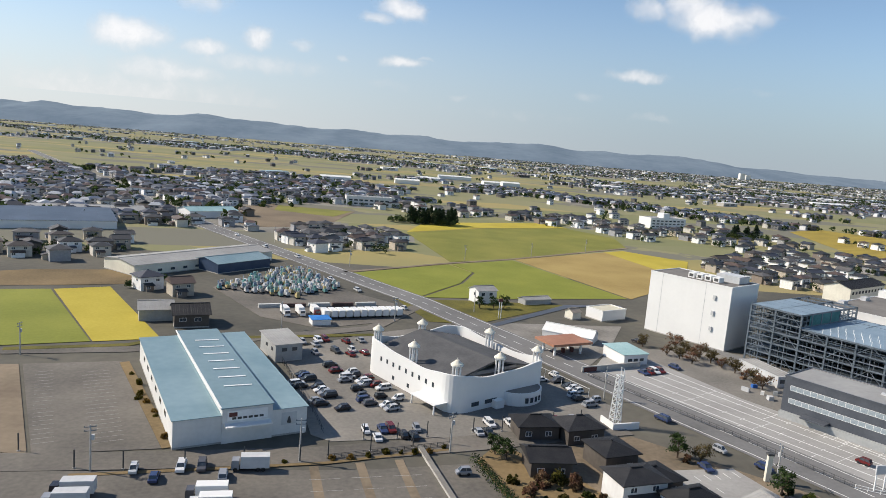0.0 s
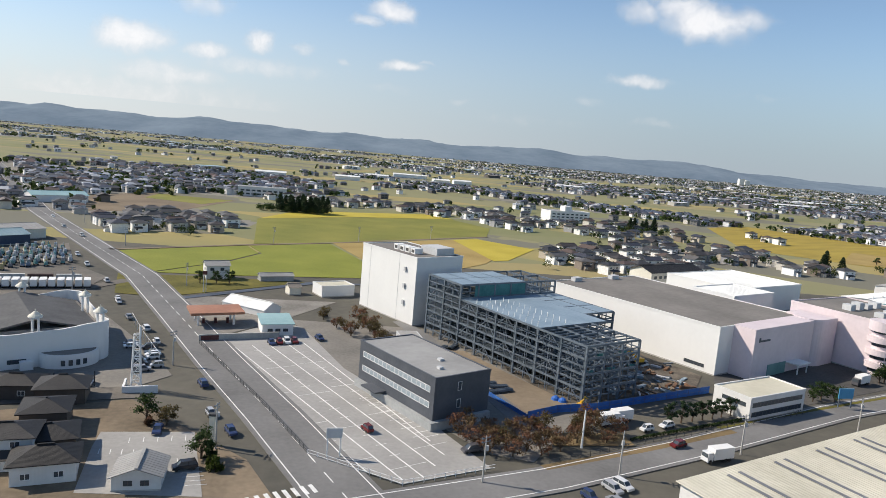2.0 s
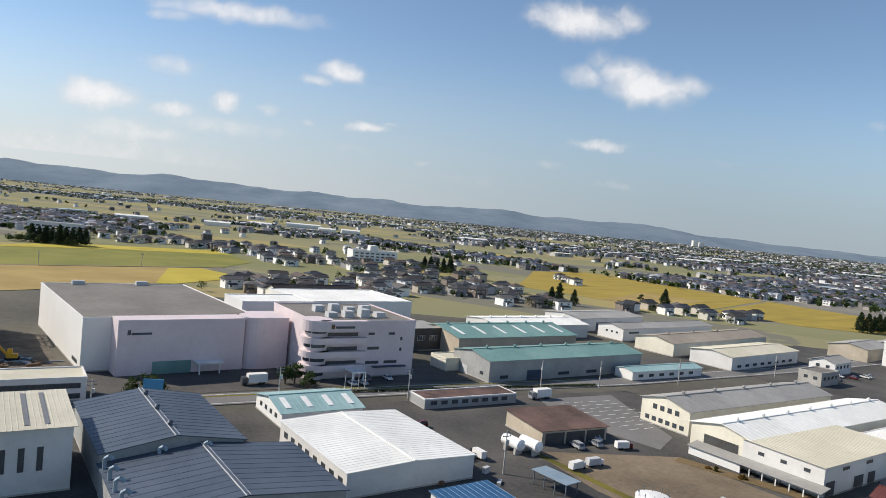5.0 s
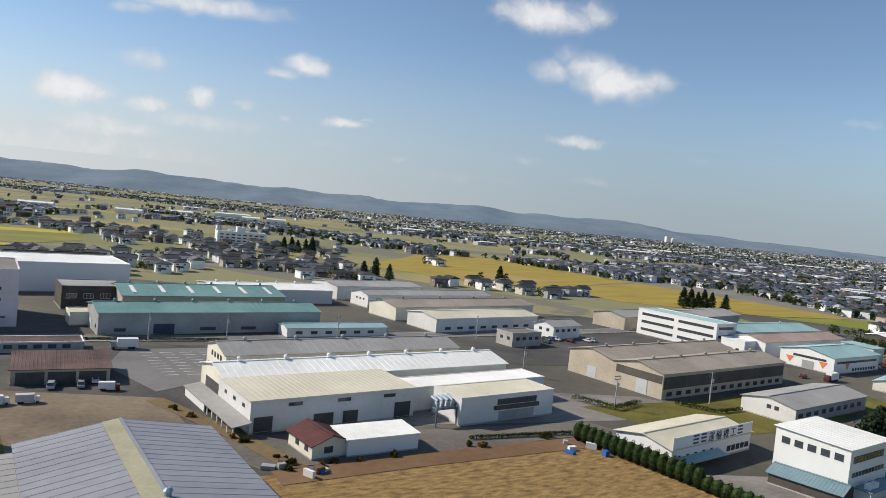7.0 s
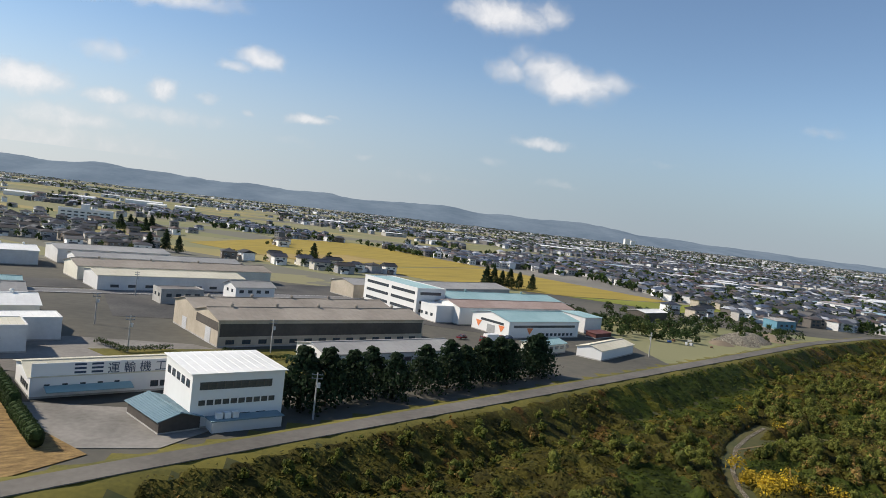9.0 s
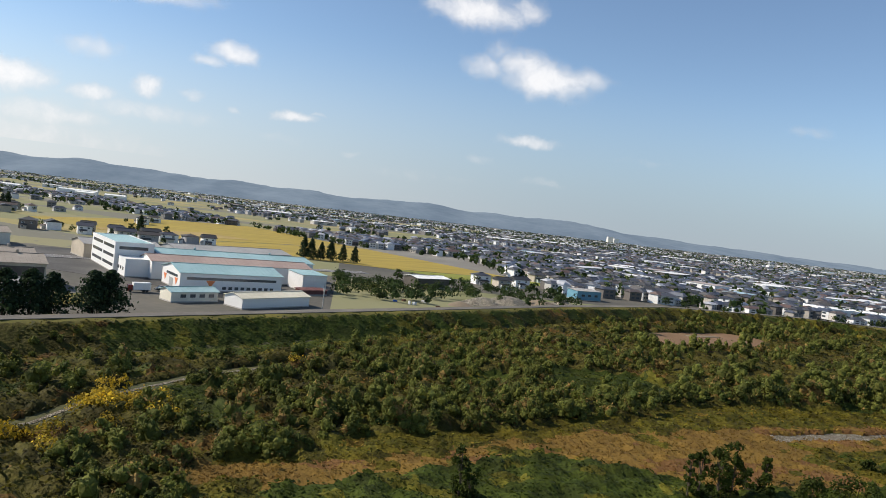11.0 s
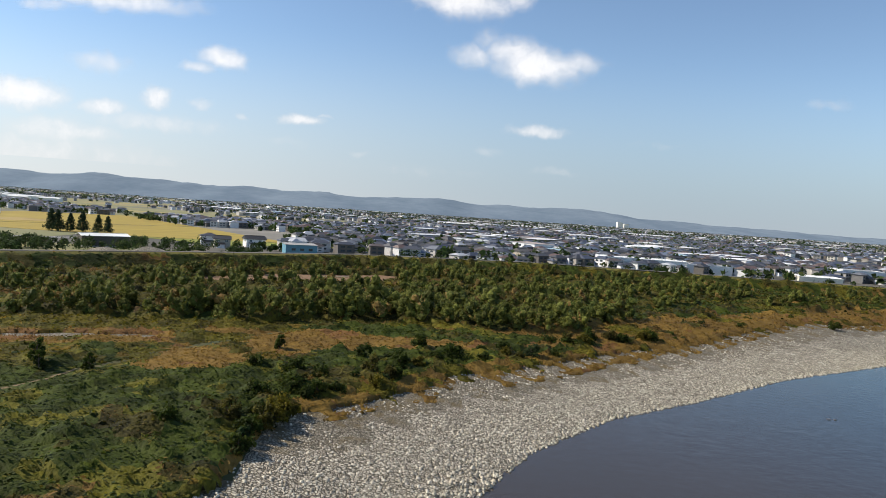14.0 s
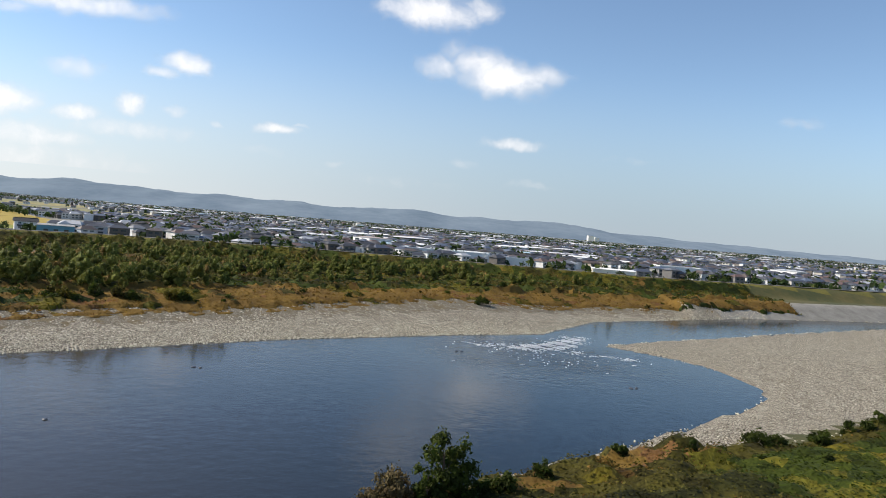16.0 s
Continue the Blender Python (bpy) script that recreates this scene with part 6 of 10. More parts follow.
# green roofed halls and their neighbours
building("factory_hall", "grey hall with a teal green metal roof", "factory", 215.5, 147.5, 30, 48, 13, 4.6, GREY_WALL, ROOF_TEAL, "gx", 1.2, 0.3, rib=1.4, vents=6, windows=(("F", 3.0, 0.7, 2.2, 0.7, 1, 1, 3), ("F", 20.0, 0.7, 3.4, 0.7, 2, 9, 4), ("L", 2, 1.2, 1.2, 0.7, 1, 1, 2)), doors=(("F", 10.5, 4.2, 2.2, NAVY_WALL), ("L", 7.5, 2.2, 2.0, LIGHT_GREY)))
building("factory_hall", "beige hall with a teal green roof and skylight ridges", "factory", 211.5, 172, 30, 40, 20, 4.6, BEIGE, ROOF_TEAL, "gx", 1.6, 0.3, rib=1.4, vents=6, skylights=6)
building("annex", "small beige annex with a flat roof", "factory", 207, 155, 30, 7, 6, 2.6, CREAM, ROOF_CREAM, "flat", rib=0)
building("warehouse", "white warehouse with a long pale roof", "warehouse", 286, 181.6, 34, 38, 12.5, 3.8, OFFWHITE, ROOF_CREAM, "gx", 0.9, 0.3, rib=1.2, windows=(("F", 3, 0.8, 2.0, 0.7, 8, 4.2, 3),))
building("warehouse", "grey warehouse with a tan roof", "warehouse", 276, 196, 35, 56, 13, 3.8, CREAM, ROOF_TAN, "gx", 1.3, 0.3, rib=1.2, vents=4)
building("warehouse", "white warehouse with clerestory", "warehouse", 268, 216, 33, 50, 10, 4.0, WHITE, ROOF_GREY, "gx", 1.0, 0.3, rib=1.2, windows=(("F", 3, 2.4, 5.0, 0.6, 1, 1, 6), ("L", 2, 2.2, 0.8, 0.6, 3, 2, 1)))
building("warehouse", "grey white warehouse with dark shutters", "warehouse", 258, 229, 34, 34, 16, 4.4, OFFWHITE, ROOF_GREY, "gx", 0.9, 0.3, rib=1.2, doors=(("F", 8, 14, 3.0, NAVY_WALL),))
building("small_office", "small concrete office with a flat roof", "office building", 303.8, 170.4, 33, 10, 5.8, 3.2, CONCRETE, ROOF_DECK, "flat", rib=0, windows=(("F", 1.2, 1.6, 1.2, 0.8, 4, 2.2, 2), ("L", 1.0, 1.6, 1.0, 0.8, 2, 2.4, 2)))
building("shed", "long shed with a pale turquoise roof", "shed", 251, 160, 28, 25, 5.5, 2.2, WHITE, ROOF_SKY, "gx", 0.6, 0.25, rib=1.0, windows=(("F", 2, 0.8, 1.6, 0.7, 6, 3.6, 2),))
building("house", "white two storey house with a grey hipped roof", "house", 318, 186, 35, 11, 7, 3.6, WHITE, ROOF_GREY, "gx", 1.2, 0.4, rib=0.5, windows=(("F", 1, 2.0, 1.2, 0.8, 4, 2.4, 2), ("L", 1.5, 2.0, 1.0, 0.8, 2, 2.6, 2)))
building("warehouse", "beige warehouse near the rice fields", "warehouse", 348, 214, 36, 22, 12, 4.2, BEIGE, ROOF_GREY, "gx", 1.2, 0.3, rib=1.2)
building("factory_hall", "grey hall with a slate roof behind the white offices", "factory", 372, 222, 38, 40, 14, 4.6, GREY_WALL, ROOF_GREY, "gx", 1.2, 0.3, rib=1.2)
offw = building("office_building", "three storey white office block with ribbon windows", "office building", 364.5, 188, 30, 9.5, 27, 7.6, WHITE, ROOF_SKY, "flat", rib=1.0, parapet=0.3,
                windows=tuple(("L", 1.0 + k * 13.0, 1.4 + 2.3 * i, 11.5, 0.8, 1, 1, 9) for i in range(3) for k in range(2)) + tuple(("F", 1.0, 1.4 + 2.3 * i, 7.0, 0.8, 1, 1, 5) for i in range(3)))
building("annex", "white stepped annex of the office block", "office building", 369.3, 181.4, 30, 5.6, 7, 4.2, WHITE, ROOF_WHITE, "flat", rib=0, windows=(("L", 1.5, 1.5, 1.0, 0.8, 3, 2.2, 1),))
building("factory_hall", "long hall with a pale turquoise roof", "factory", 374, 193.4, 28, 44, 14.5, 5.2, WHITE, ROOF_SKY, "gx", 1.2, 0.3, rib=1.4, vents=2)
building("factory_hall", "white hall with a red brown roof", "factory", 375.4, 181.7, 29, 43, 11, 4.7, WHITE, surf("faded_brown_roof", (0.27, 0.2, 0.17), (0.38, 0.29, 0.25), 0.12, 0.7), "gx", 1.2, 0.3, rib=1.4)
gab = building("factory_hall", "white gabled hall with a turquoise roof and orange chevron marks", "factory", 385.5, 167.6, 30, 25, 14, 4.2, WHITE, ROOF_SKY, "gx", 1.4, 0.3, rib=1.2,
               windows=(("F", 1.5, 2.6, 22, 0.6, 1, 1, 16), ("F", 10.0, 0.5, 0.9, 0.7, 9, 1.5, 1), ("L", 2.0, 2.8, 8.5, 0.6, 1, 1, 8)), doors=(("L", 5.0, 3.0, 2.2, GREY_WALL),))
for pp in (pose(0, 3.8, 1.0, 0, 0, -90), pose(0, 12.4, 1.0, 0, 0, -90), pose(6, 0, 0.9)):
    q = Shape(); q.v = [(0, -0.07, 1.6), (2.2, -0.07, 1.6), (1.1, -0.07, 0), (0, -0.004, 1.6), (2.2, -0.004, 1.6), (1.1, -0.004, 0)]; q.f = [(0, 1, 2), (5, 4, 3), (0, 2, 5, 3), (1, 0, 3, 4), (2, 1, 4, 5)]
    part("chevron", q, surf("orange_sign_paint", (0.6, 0.16, 0.05), (0.72, 0.24, 0.09), 0.6, 0.6), gab, "orange chevron mark", at=pp)
building("factory_hall", "tall white end block of the hall", "factory", 411.8, 188.4, 30, 7, 9, 4.4, OFFWHITE, ROOF_SKY, "mono", 0.4, 0.2, rib=1.0)
building("shed", "low beige shed beside the levee", "shed", 388.2, 149.2, 40, 10.5, 5, 2.2, CREAM, ROOF_SKY, "gx", 0.7, 0.25, rib=0.7, windows=(("F", 2, 1.0, 1.2, 0.7, 5, 2.1, 2),))
building("shed", "long plain white shed beside the levee", "shed", 402.3, 149.2, 46, 18.5, 6, 2.3, WHITE, ROOF_CREAM, "gx", 0.8, 0.25, rib=0.5)
building("shed", "low red brown shed behind the long white shed", "shed", 412.4, 180.6, 38, 7.6, 3.2, 1.3, ROOF_RED, ROOF_RED, "mono", 0.3, 0.2, rib=0.7)
building("shed", "white roofed shed among trees", "shed", 446, 226, 35, 14, 7, 3.4, BROWN_WALL, ROOF_WHITE, "gx", 0.6, 0.3, rib=0.7)
building("shed", "pale blue painted shed at the levee", "shed", 506, 244, 20, 11, 6, 3.4, surf("pale_blue_sheet_wall", (0.09, 0.22, 0.3), (0.14, 0.3, 0.38), 0.3, 0.6), ROOF_GREY, "mono", 0.4, 0.2, rib=0.7, windows=(("F", 2, 1.4, 1.4, 0.8, 3, 3, 2),))
building("shop", "long low white shop with a flat roof", "shop", 628, 281, -14, 36, 16, 4.2, WHITE, ROOF_WHITE, "flat", rib=1.2, windows=(("F", 2, 0.8, 5, 1.2, 4, 8, 4),))
building("shop", "low white shop beside the long one", "shop", 662, 272, -14, 18, 12, 3.6, WHITE, ROOF_GREY, "flat", rib=1.2)
building("hall", "low yellowish hall with a white roof", "hall", 701, 257, -14, 16, 8, 2.6, CREAM, ROOF_WHITE, "mono", 0.3, 0.2, rib=0.8)
building("shop", "white building on the town edge", "shop", 742, 290, -10, 18, 12, 4.4, WHITE, ROOF_GREY, "flat", rib=1.2, windows=(("F", 1, 1.2, 2, 0.9, 6, 2.8, 3),))

# behind the paddies and along the main road
building("warehouse", "long low warehouse with a grey roof", "warehouse", -69, 195, 52, 50, 15, 3.2, CREAM, ROOF_GREY, "gx", 1.0, 0.3, rib=1.5, windows=(("F", 3, 0.8, 1.4, 0.7, 8, 4.2, 2),))
building("warehouse", "warehouse with a blue roof", "warehouse", -49, 206, 52, 20, 12, 3.0, NAVY_WALL, ROOF_BLUE, "gx", 1.2, 0.3, rib=1.2)
building("store", "large low store with a dark roof and white walls", "store", -160, 254, 26, 60, 34, 3.2, WHITE, ROOF_NAVY, "mono", 1.5, 0.3, rib=0)
building("warehouse", "grey warehouse behind the large store", "warehouse", -150, 300, 26, 46, 22, 3.2, OFFWHITE, ROOF_GREY, "gx", 1.2, 0.3, rib=0)
building("store", "wide low store on the main road", "store", -92, 330, 40, 24, 14, 3.4, WHITE, ROOF_SKY, "gx", 1.4, 0.4, rib=0)
building("school", "long pale school building", "school", -28, 452, 10, 30, 10, 6.0, OFFWHITE, ROOF_GREY, "flat", rib=0, windows=tuple(("F", 1.5, 1.2 + 2.2 * i, 2.4, 1.0, 8, 3.4, 1) for i in range(2)))
hosp = building("hospital", "white multi storey hospital block", "hospital", 172, 446, 20, 30, 12, 6.8, WHITE, ROOF_GREY, "flat", rib=0, windows=tuple(("F", 1.5, 1.0 + 1.9 * i, 2.2, 0.8, 8, 3.5, 1) for i in range(3)))
part("stair_tower", Shape().box(12, 2, 6.6, 17, 8, 10.2), WHITE, hosp)
building("house", "white house alone in the paddies", "house", 26.2, 187.5, 25, 6, 5, 3.8, WHITE, ROOF_GREY, "gx", 0.9, 0.3, rib=0.5, windows=(("F", 1, 2.4, 1.0, 0.8, 2, 2.6, 2), ("L", 1.5, 2.2, 1.0, 0.8, 1, 1, 2)))
building("shed", "long low shed beside the canal", "shed", 40, 190, 25, 9, 3.5, 1.5, GREY_WALL, ROOF_GREY, "gx", 0.6, 0.2, rib=0.5)
building("house", "dark timber farmhouse with a tiled roof", "house", -43.5, 146.5, 20, 7, 8, 3.0, BROWN_WALL, TILE_DARK, "gx", 1.4, 0.5, rib=0.4, windows=(("F", 1, 1.4, 1.4, 0.8, 2, 3, 2),))
building("barn", "grey barn with a pale roof", "barn", -52, 150, 20, 7, 9, 2.6, GREY_WALL, ROOF_GREY, "gx", 1.0, 0.3, rib=0.5)
building("house", "grey two storey house beside the warehouse", "house", -19.3, 127.6, 28, 5.2, 9, 3.4, GREY_WALL, ROOF_GREY, "mono", 0.4, 0.3, rib=0.5, windows=(("F", 1.2, 2.0, 1.0, 0.7, 2, 2, 2), ("L", 1.5, 1.8, 1.0, 0.7, 2, 3.2, 2)))
for x, y, rz, a, b in ((4, 742, 6, 26, 9), (34, 830, 6, 24, 9), (62, 925, 5, 44, 10), (112, 842, 8, 20, 14), (138, 860, 8, 22, 14), (-70, 700, 12, 30, 12), (300, 1010, 4, 40, 14), (620, 980, 2, 46, 18), (760, 1180, 0, 70, 22), (930, 1060, -4, 60, 20)):
    building("hall", "long low white hall on the far plain", "hall", x, y, rz, a, b, 4.2, WHITE, ROOF_WHITE, "gx", 1.2, 0.3, rib=0, group="white halls of the plain")
# filling station
st = thing("filling_station", "filling station canopy with an orange brown roof", "filling station", 36.5, 140, 0, 24)
part("canopy", Shape().box(0, 0, 2.5, 10.5, 7, 3.0), ROOF_ORANGE, st)
for i in range(2):
    for j in range(2):
        part("column", Shape().box(1.4 + i * 7, 1.4 + j * 4, 0, 1.8 + i * 7, 1.8 + j * 4, 2.5), TRIM_WHITE, st)
for i in range(3):
    part("pump", Shape().box(2.6 + i * 2.4, 3.0, 0, 3.1 + i * 2.4, 3.7, 1.1), ROOF_RED, st)
building("station_shop", "white shop with a ribbed pale blue roof", "shop", 51, 137.5, 18, 6, 7.5, 2.5, WHITE, ROOF_SKY, "mono", 0.3, 0.25, rib=0.4, windows=(("F", 1, 1.0, 1.0, 0.6, 3, 1.5, 2),))
building("tent_hall", "white gabled tent hall", "tent", 38, 158, -30, 12, 5.5, 1.6, WHITE, ROOF_WHITE, "gx", 1.3, 0.1, rib=0)
building("shed", "small white shed beside the storage tower", "shed", 58, 176, 30, 9, 6, 2.6, WHITE, ROOF_CREAM, "flat", rib=0)
building("hut", "small hut with a gable", "shed", 50, 176, 30, 3, 3, 2.0, CREAM, ROOF_TAN, "gx", 0.8, 0.2, rib=0)
boundary = thing("boundary_wall", "low grey wall with a red poster round the station", "wall", 40.5, 131.5, 0, 22)
part("wall", Shape().box(0, 0, 0, 15, 0.3, 1.3), CONCRETE, boundary)
part("poster", Shape().box(0.4, -0.04, 0.2, 3.6, -0.004, 1.1), ROOF_RED, boundary)


# ---- houses ----
_hw = []


def house_window():
    """A sliding house window: pale frame and two dark panes in one sash."""
    if not _hw:
        s = Shape()
        xs, zs, glass = (0, 0.06, 0.47, 0.53, 0.94, 1.0), (0, 0.06, 0.69, 0.75), []
        s.v = [(x, -0.05, z) for z in zs for x in xs] + [(x, 0.02, z) for z in (0, 0.75) for x in (0, 1.0)]
        for j in range(3):
            for i in range(5):
                q = [j * 6 + i, j * 6 + i + 1, j * 6 + i + 7, j * 6 + i + 6]
                if j == 1 and i in (1, 3):
                    n = len(s.v)
                    s.v += [(s.v[e][0], -0.01, s.v[e][2]) for e in q]
                    s.f += [(q[e], q[(e + 1) % 4], n + (e + 1) % 4, n + e) for e in range(4)]
                    glass.append(len(s.f))
                    q = [n, n + 1, n + 2, n + 3]
                s.f.append(tuple(q))
        s.f += [(24, 25, 5, 4, 3, 2, 1, 0), (27, 26, 18, 19, 20, 21, 22, 23), (26, 24, 0, 6, 12, 18), (25, 27, 23, 17, 11, 5)]
        me = s.mesh("window", TRIM_WHITE)
        me.materials.append(GLASS)
        me.polygons.foreach_set("material_index", [int(i in glass) for i in range(len(s.f))])
        _hw.append(me)
    return _hw[0]


def house(style, group="", roof=None, lower=1.0):
    """A Japanese house: body, hipped or gabled tiled roof with eaves, lower roof, windows, door."""
    rnd = random.Random(style * 7 + 1)
    a, b, h = rnd.uniform(5.2, 7.4), rnd.uniform(4.2, 5.6), rnd.choice((3.3, 3.4, 3.6, 2.1))
    h *= lower
    t = thing("house", "two storey house with a dark tiled roof" if h > 3 else "low house with a dark tiled hipped roof", "house", 0, 0, 0, 0, group)
    part("wall", Shape().box(0, 0, -0.1, a, b, h), HOUSE_WALL, t)
    o, rise = 0.45, rnd.uniform(0.9, 1.3)
    c = b / 2 if style % 3 else 0.0
    r = Shape()
    r.v = [(-o, -o, h), (a + o, -o, h), (a + o, b + o, h), (-o, b + o, h), (c - o * (c == 0), b / 2, h + rise), (a - c + o * (c == 0), b / 2, h + rise)]
    r.f = [(0, 1, 5, 4), (2, 3, 4, 5), (1, 2, 5), (3, 0, 4), (3, 2, 1, 0)]
    r.bar((c, b / 2, h + rise + 0.05), (a - c, b / 2, h + rise + 0.05), 0.22, 0.16)
    r.box(-o + 0.03, -o + 0.03, h - 0.12, a + o - 0.03, b + o - 0.03, h - 0.002)
    part("roof", r, roof or HOUSE_ROOF, t)
    if h > 3:
        w2 = rnd.uniform(2.4, a * 0.7)
        part("lower_roof", Shape().slab((a * 0.1, -1.7, 1.55), (a * 0.1 + w2, -1.7, 1.55), (a * 0.1 + w2, 0, 2.0), (a * 0.1, 0, 2.0), 0.12), HOUSE_ROOF, t)
        part("porch", Shape().box(a * 0.1 + 0.25, -1.4, 0, a * 0.1 + w2 - 0.25, 0.0, 1.6), HOUSE_WALL, t)
    for z in ((0.7, 2.2) if h > 3 else (0.7,)):
        for s in (0.15, 0.65):
            if s < 0.5 or z > 2 or h < 3:
                part("window", house_window(), None, t, at=pose(a * s, 0, z) if z > 2 or h < 3 else pose(a * s, -0.0 if s > 0.6 else -1.4, z))
        if z > 2 and style % 2:
            part("window", house_window(), None, t, at=pose(0, b * 0.5, z, 0, 0, -90))
    return t


HOUSES = [house(i) for i in range(9)]
for i, h in enumerate(HOUSES):
    h.matrix_basis = pose(-36 + 4.5 * i, 270 + (i % 3) * 12, 0, 0, 0, 40 + (i * 37) % 30)
placed = []


def place_house(x, y, rz, group=""):
    ob = copy_thing(random.choice(HOUSES), pose(x, y, 0, 0, 0, rz))
    if group:
        tagged(ob, group=group)
    placed.append((x, y))


rng = random.Random(11)
CLUSTERS = [(-20, 290, 26, 34, 24), (105, 440, 34, 30, 22), (160, 400, 40, 36, 18), (165, 275, 34, 34, 34), (215, 330, 40, 34, 30), (205, 400, 44, 40, 18), (-100, 330, 34, 40, 20), (-110, 232, 24, 22, 14),
            (-148, 390, 36, 46, 14), (330, 300, 40, 14, 12), (560, 300, 60, 22, 28), (640, 320, 60, 24, 16), (720, 300, 44, 20, 14), (480, 262, 12, 10, 3), (20, 455, 50, 30, 20), (250, 290, 16, 20, 8), (-60, 175, 8, 6, 2), (300, 425, 8, 20, 3)]
for cx, cy, rx, ry, n in CLUSTERS:
    tries = 0
    while n and tries < 900:
        tries += 1
        g, q = rng.uniform(0, 6.283), math.sqrt(rng.random())
        x, y = cx + rx * q * math.cos(g), cy + ry * q * math.sin(g)
        if all((x - u) ** 2 + (y - v) ** 2 > 64 for u, v in placed):
            place_house(x, y, rng.choice((20, 30, 38, -55, 34)) + rng.uniform(-5, 5), "houses of the village")
            n -= 1
# houses below the flight path
for x, y, rz, k, low in ((21.0, 85.6, 3, 12, 0.72), (30.9, 78.0, 15, 4, 0.95), (31.6, 87.2, 18, 16, 0.78), (35.0, 80.4, 22, 10, 0.7), (37.4, 74.4, 20, 7, 0.72), (28.8, 96.4, 16, 13, 0.68), (21.6, 97.4, 8, 19, 0.68)):
    near_house = house(k, "", TILE_DARK, low)
    near_house.matrix_basis = pose(x, y, 0, 0, 0, rz)
    for piece in near_house.children:
        if piece.data.materials and piece.data.materials[0] == HOUSE_WALL:
            piece.data.materials[0] = OFFWHITE if k in (7, 4) else BROWN_WALL
    tagged(near_house, "house with a black glazed tile roof beside gardens", group="black roofed houses")
    placed.append((x, y))
building("hut", "small pale hut with a grey gabled roof", "shed", 47.8, 74.6, 10, 5.0, 4.6, 1.8, OFFWHITE, ROOF_GREY, "gy", 0.9, 0.3, rib=0.5, windows=(("F", 1.2, 0.7, 0.9, 0.6, 2, 1.7, 2),))


# ---- distant town ----
def far_houses():
    r = np.random.RandomState(5)
    n = 42000
    dist = 430 * np.exp(r.rand(n) * math.log(3700 / 430))
    ang = np.radians(r.uniform(-44, 50, n))
    x, y = 300 + r.uniform(-420, 420, n) + dist * np.tan(ang) * 0.9, dist
    x, y = np.r_[x, r.uniform(500, 1000, 4000), r.uniform(-420, -60, 3000)], np.r_[y, r.uniform(262, 460, 4000), r.uniform(300, 620, 3000)]
    n = len(x)
    keep = (town_share(x, y) > 0.05) | (r.rand(n) < 0.012)
    for f in bpy.data.objects:
        if f.name.startswith("rice_field"):
            o = [(v.co.x, v.co.y) for v in f.data.vertices][: len(f.data.vertices) // 2]
            keep &= ~inside(x, y, o)
    d, side = line_distance(x, y, LEVEE)
    keep &= (d * side < -12) & (line_distance(x, y, MAIN_ROAD)[0] > 9)
    x, y = x[keep], y[keep]
    cell = np.floor(x / 7.0).astype(np.int64) * 100003 + np.floor(y / 6.6).astype(np.int64)
    _, first = np.unique(cell, return_index=True)
    x, y = x[first], y[first]
    near = np.array(placed)
    far = np.array([np.min((near[:, 0] - u) ** 2 + (near[:, 1] - v) ** 2) > 60 for u, v in zip(x, y)])
    x, y = x[far], y[far]
    n = len(x)
    hall = (r.rand(n) < 0.016 + 0.06 * np.clip((y - 900) / 700, 0, 1)) & ((y > 700) | ((x > 560) & (y > 330)))
    a = np.where(hall, r.uniform(10, 30, n), r.uniform(4, 7, n)); b = np.where(hall, r.uniform(8, 16, n), r.uniform(3.6, 5.2, n))
    h = np.where(hall, r.uniform(3, 5.5, n), r.choice([2.2, 3.4, 3.6], n)); rise = np.where(hall, 0.5, r.uniform(0.8, 1.3, n))
    rot = np.radians(r.choice([20, 32, -58, 38, 5], n) + r.uniform(-6, 6, n))
    c, s = np.cos(rot), np.sin(rot)

    def pts(lx, ly, lz):
        return np.stack([x + lx * c - ly * s, y + lx * s + ly * c, lz + 0 * x], 1)
    wall = np.stack([pts(0, 0, -0.2), pts(a, 0, -0.2), pts(a, b, -0.2), pts(0, b, -0.2), pts(0, 0, h), pts(a, 0, h), pts(a, b, h), pts(0, b, h)], 1)
    wf = np.array([(0, 1, 5, 4), (1, 2, 6, 5), (2, 3, 7, 6), (3, 0, 4, 7)])
    o = 0.4
    roof = np.stack([pts(-o, -o, h), pts(a + o, -o, h), pts(a + o, b + o, h), pts(-o, b + o, h), pts(a * 0.2, b / 2, h + rise), pts(a * 0.8, b / 2, h + rise)], 1)
    rf = np.array([(0, 1, 5, 4), (2, 3, 4, 5), (1, 2, 5, 5), (3, 0, 4, 4)])
    win = []
    for q in (0.15, 0.55):
        for zz in (0.25, 0.65):
            win.append(np.stack([pts(a * q, -0.04, h * zz), pts(a * (q + 0.25), -0.04, h * zz), pts(a * (q + 0.25), -0.04, h * (zz + 0.2)), pts(a * q, -0.04, h * (zz + 0.2))], 1))
    t = thing("distant_town", "distant town of small houses with grey and dark roofs", "town", kind="stuff")

    def emit(name, sel, v, f, m):
        v = v[sel]
        k, p = len(v), v.shape[1]
        faces = (f[None] + (np.arange(k) * p)[:, None, None]).reshape(-1, 4)
        me = bpy.data.meshes.new(name)
        me.from_pydata(v.reshape(-1, 3).tolist(), [], [list(dict.fromkeys(q)) for q in faces.tolist()])
        me.materials.append(m)
        tagged(part(name, me, None, t), kind="stuff")
    emit("walls", np.ones(n, bool), wall, wf, FAR_WALL)
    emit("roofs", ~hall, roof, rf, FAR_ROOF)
    emit("hall_roofs", hall, roof, rf, FAR_HALL)
    close = y < 1400
    for w in win:
        emit("windows", close, w, np.array([(0, 1, 2, 3)]), GLASS)
    return x, y


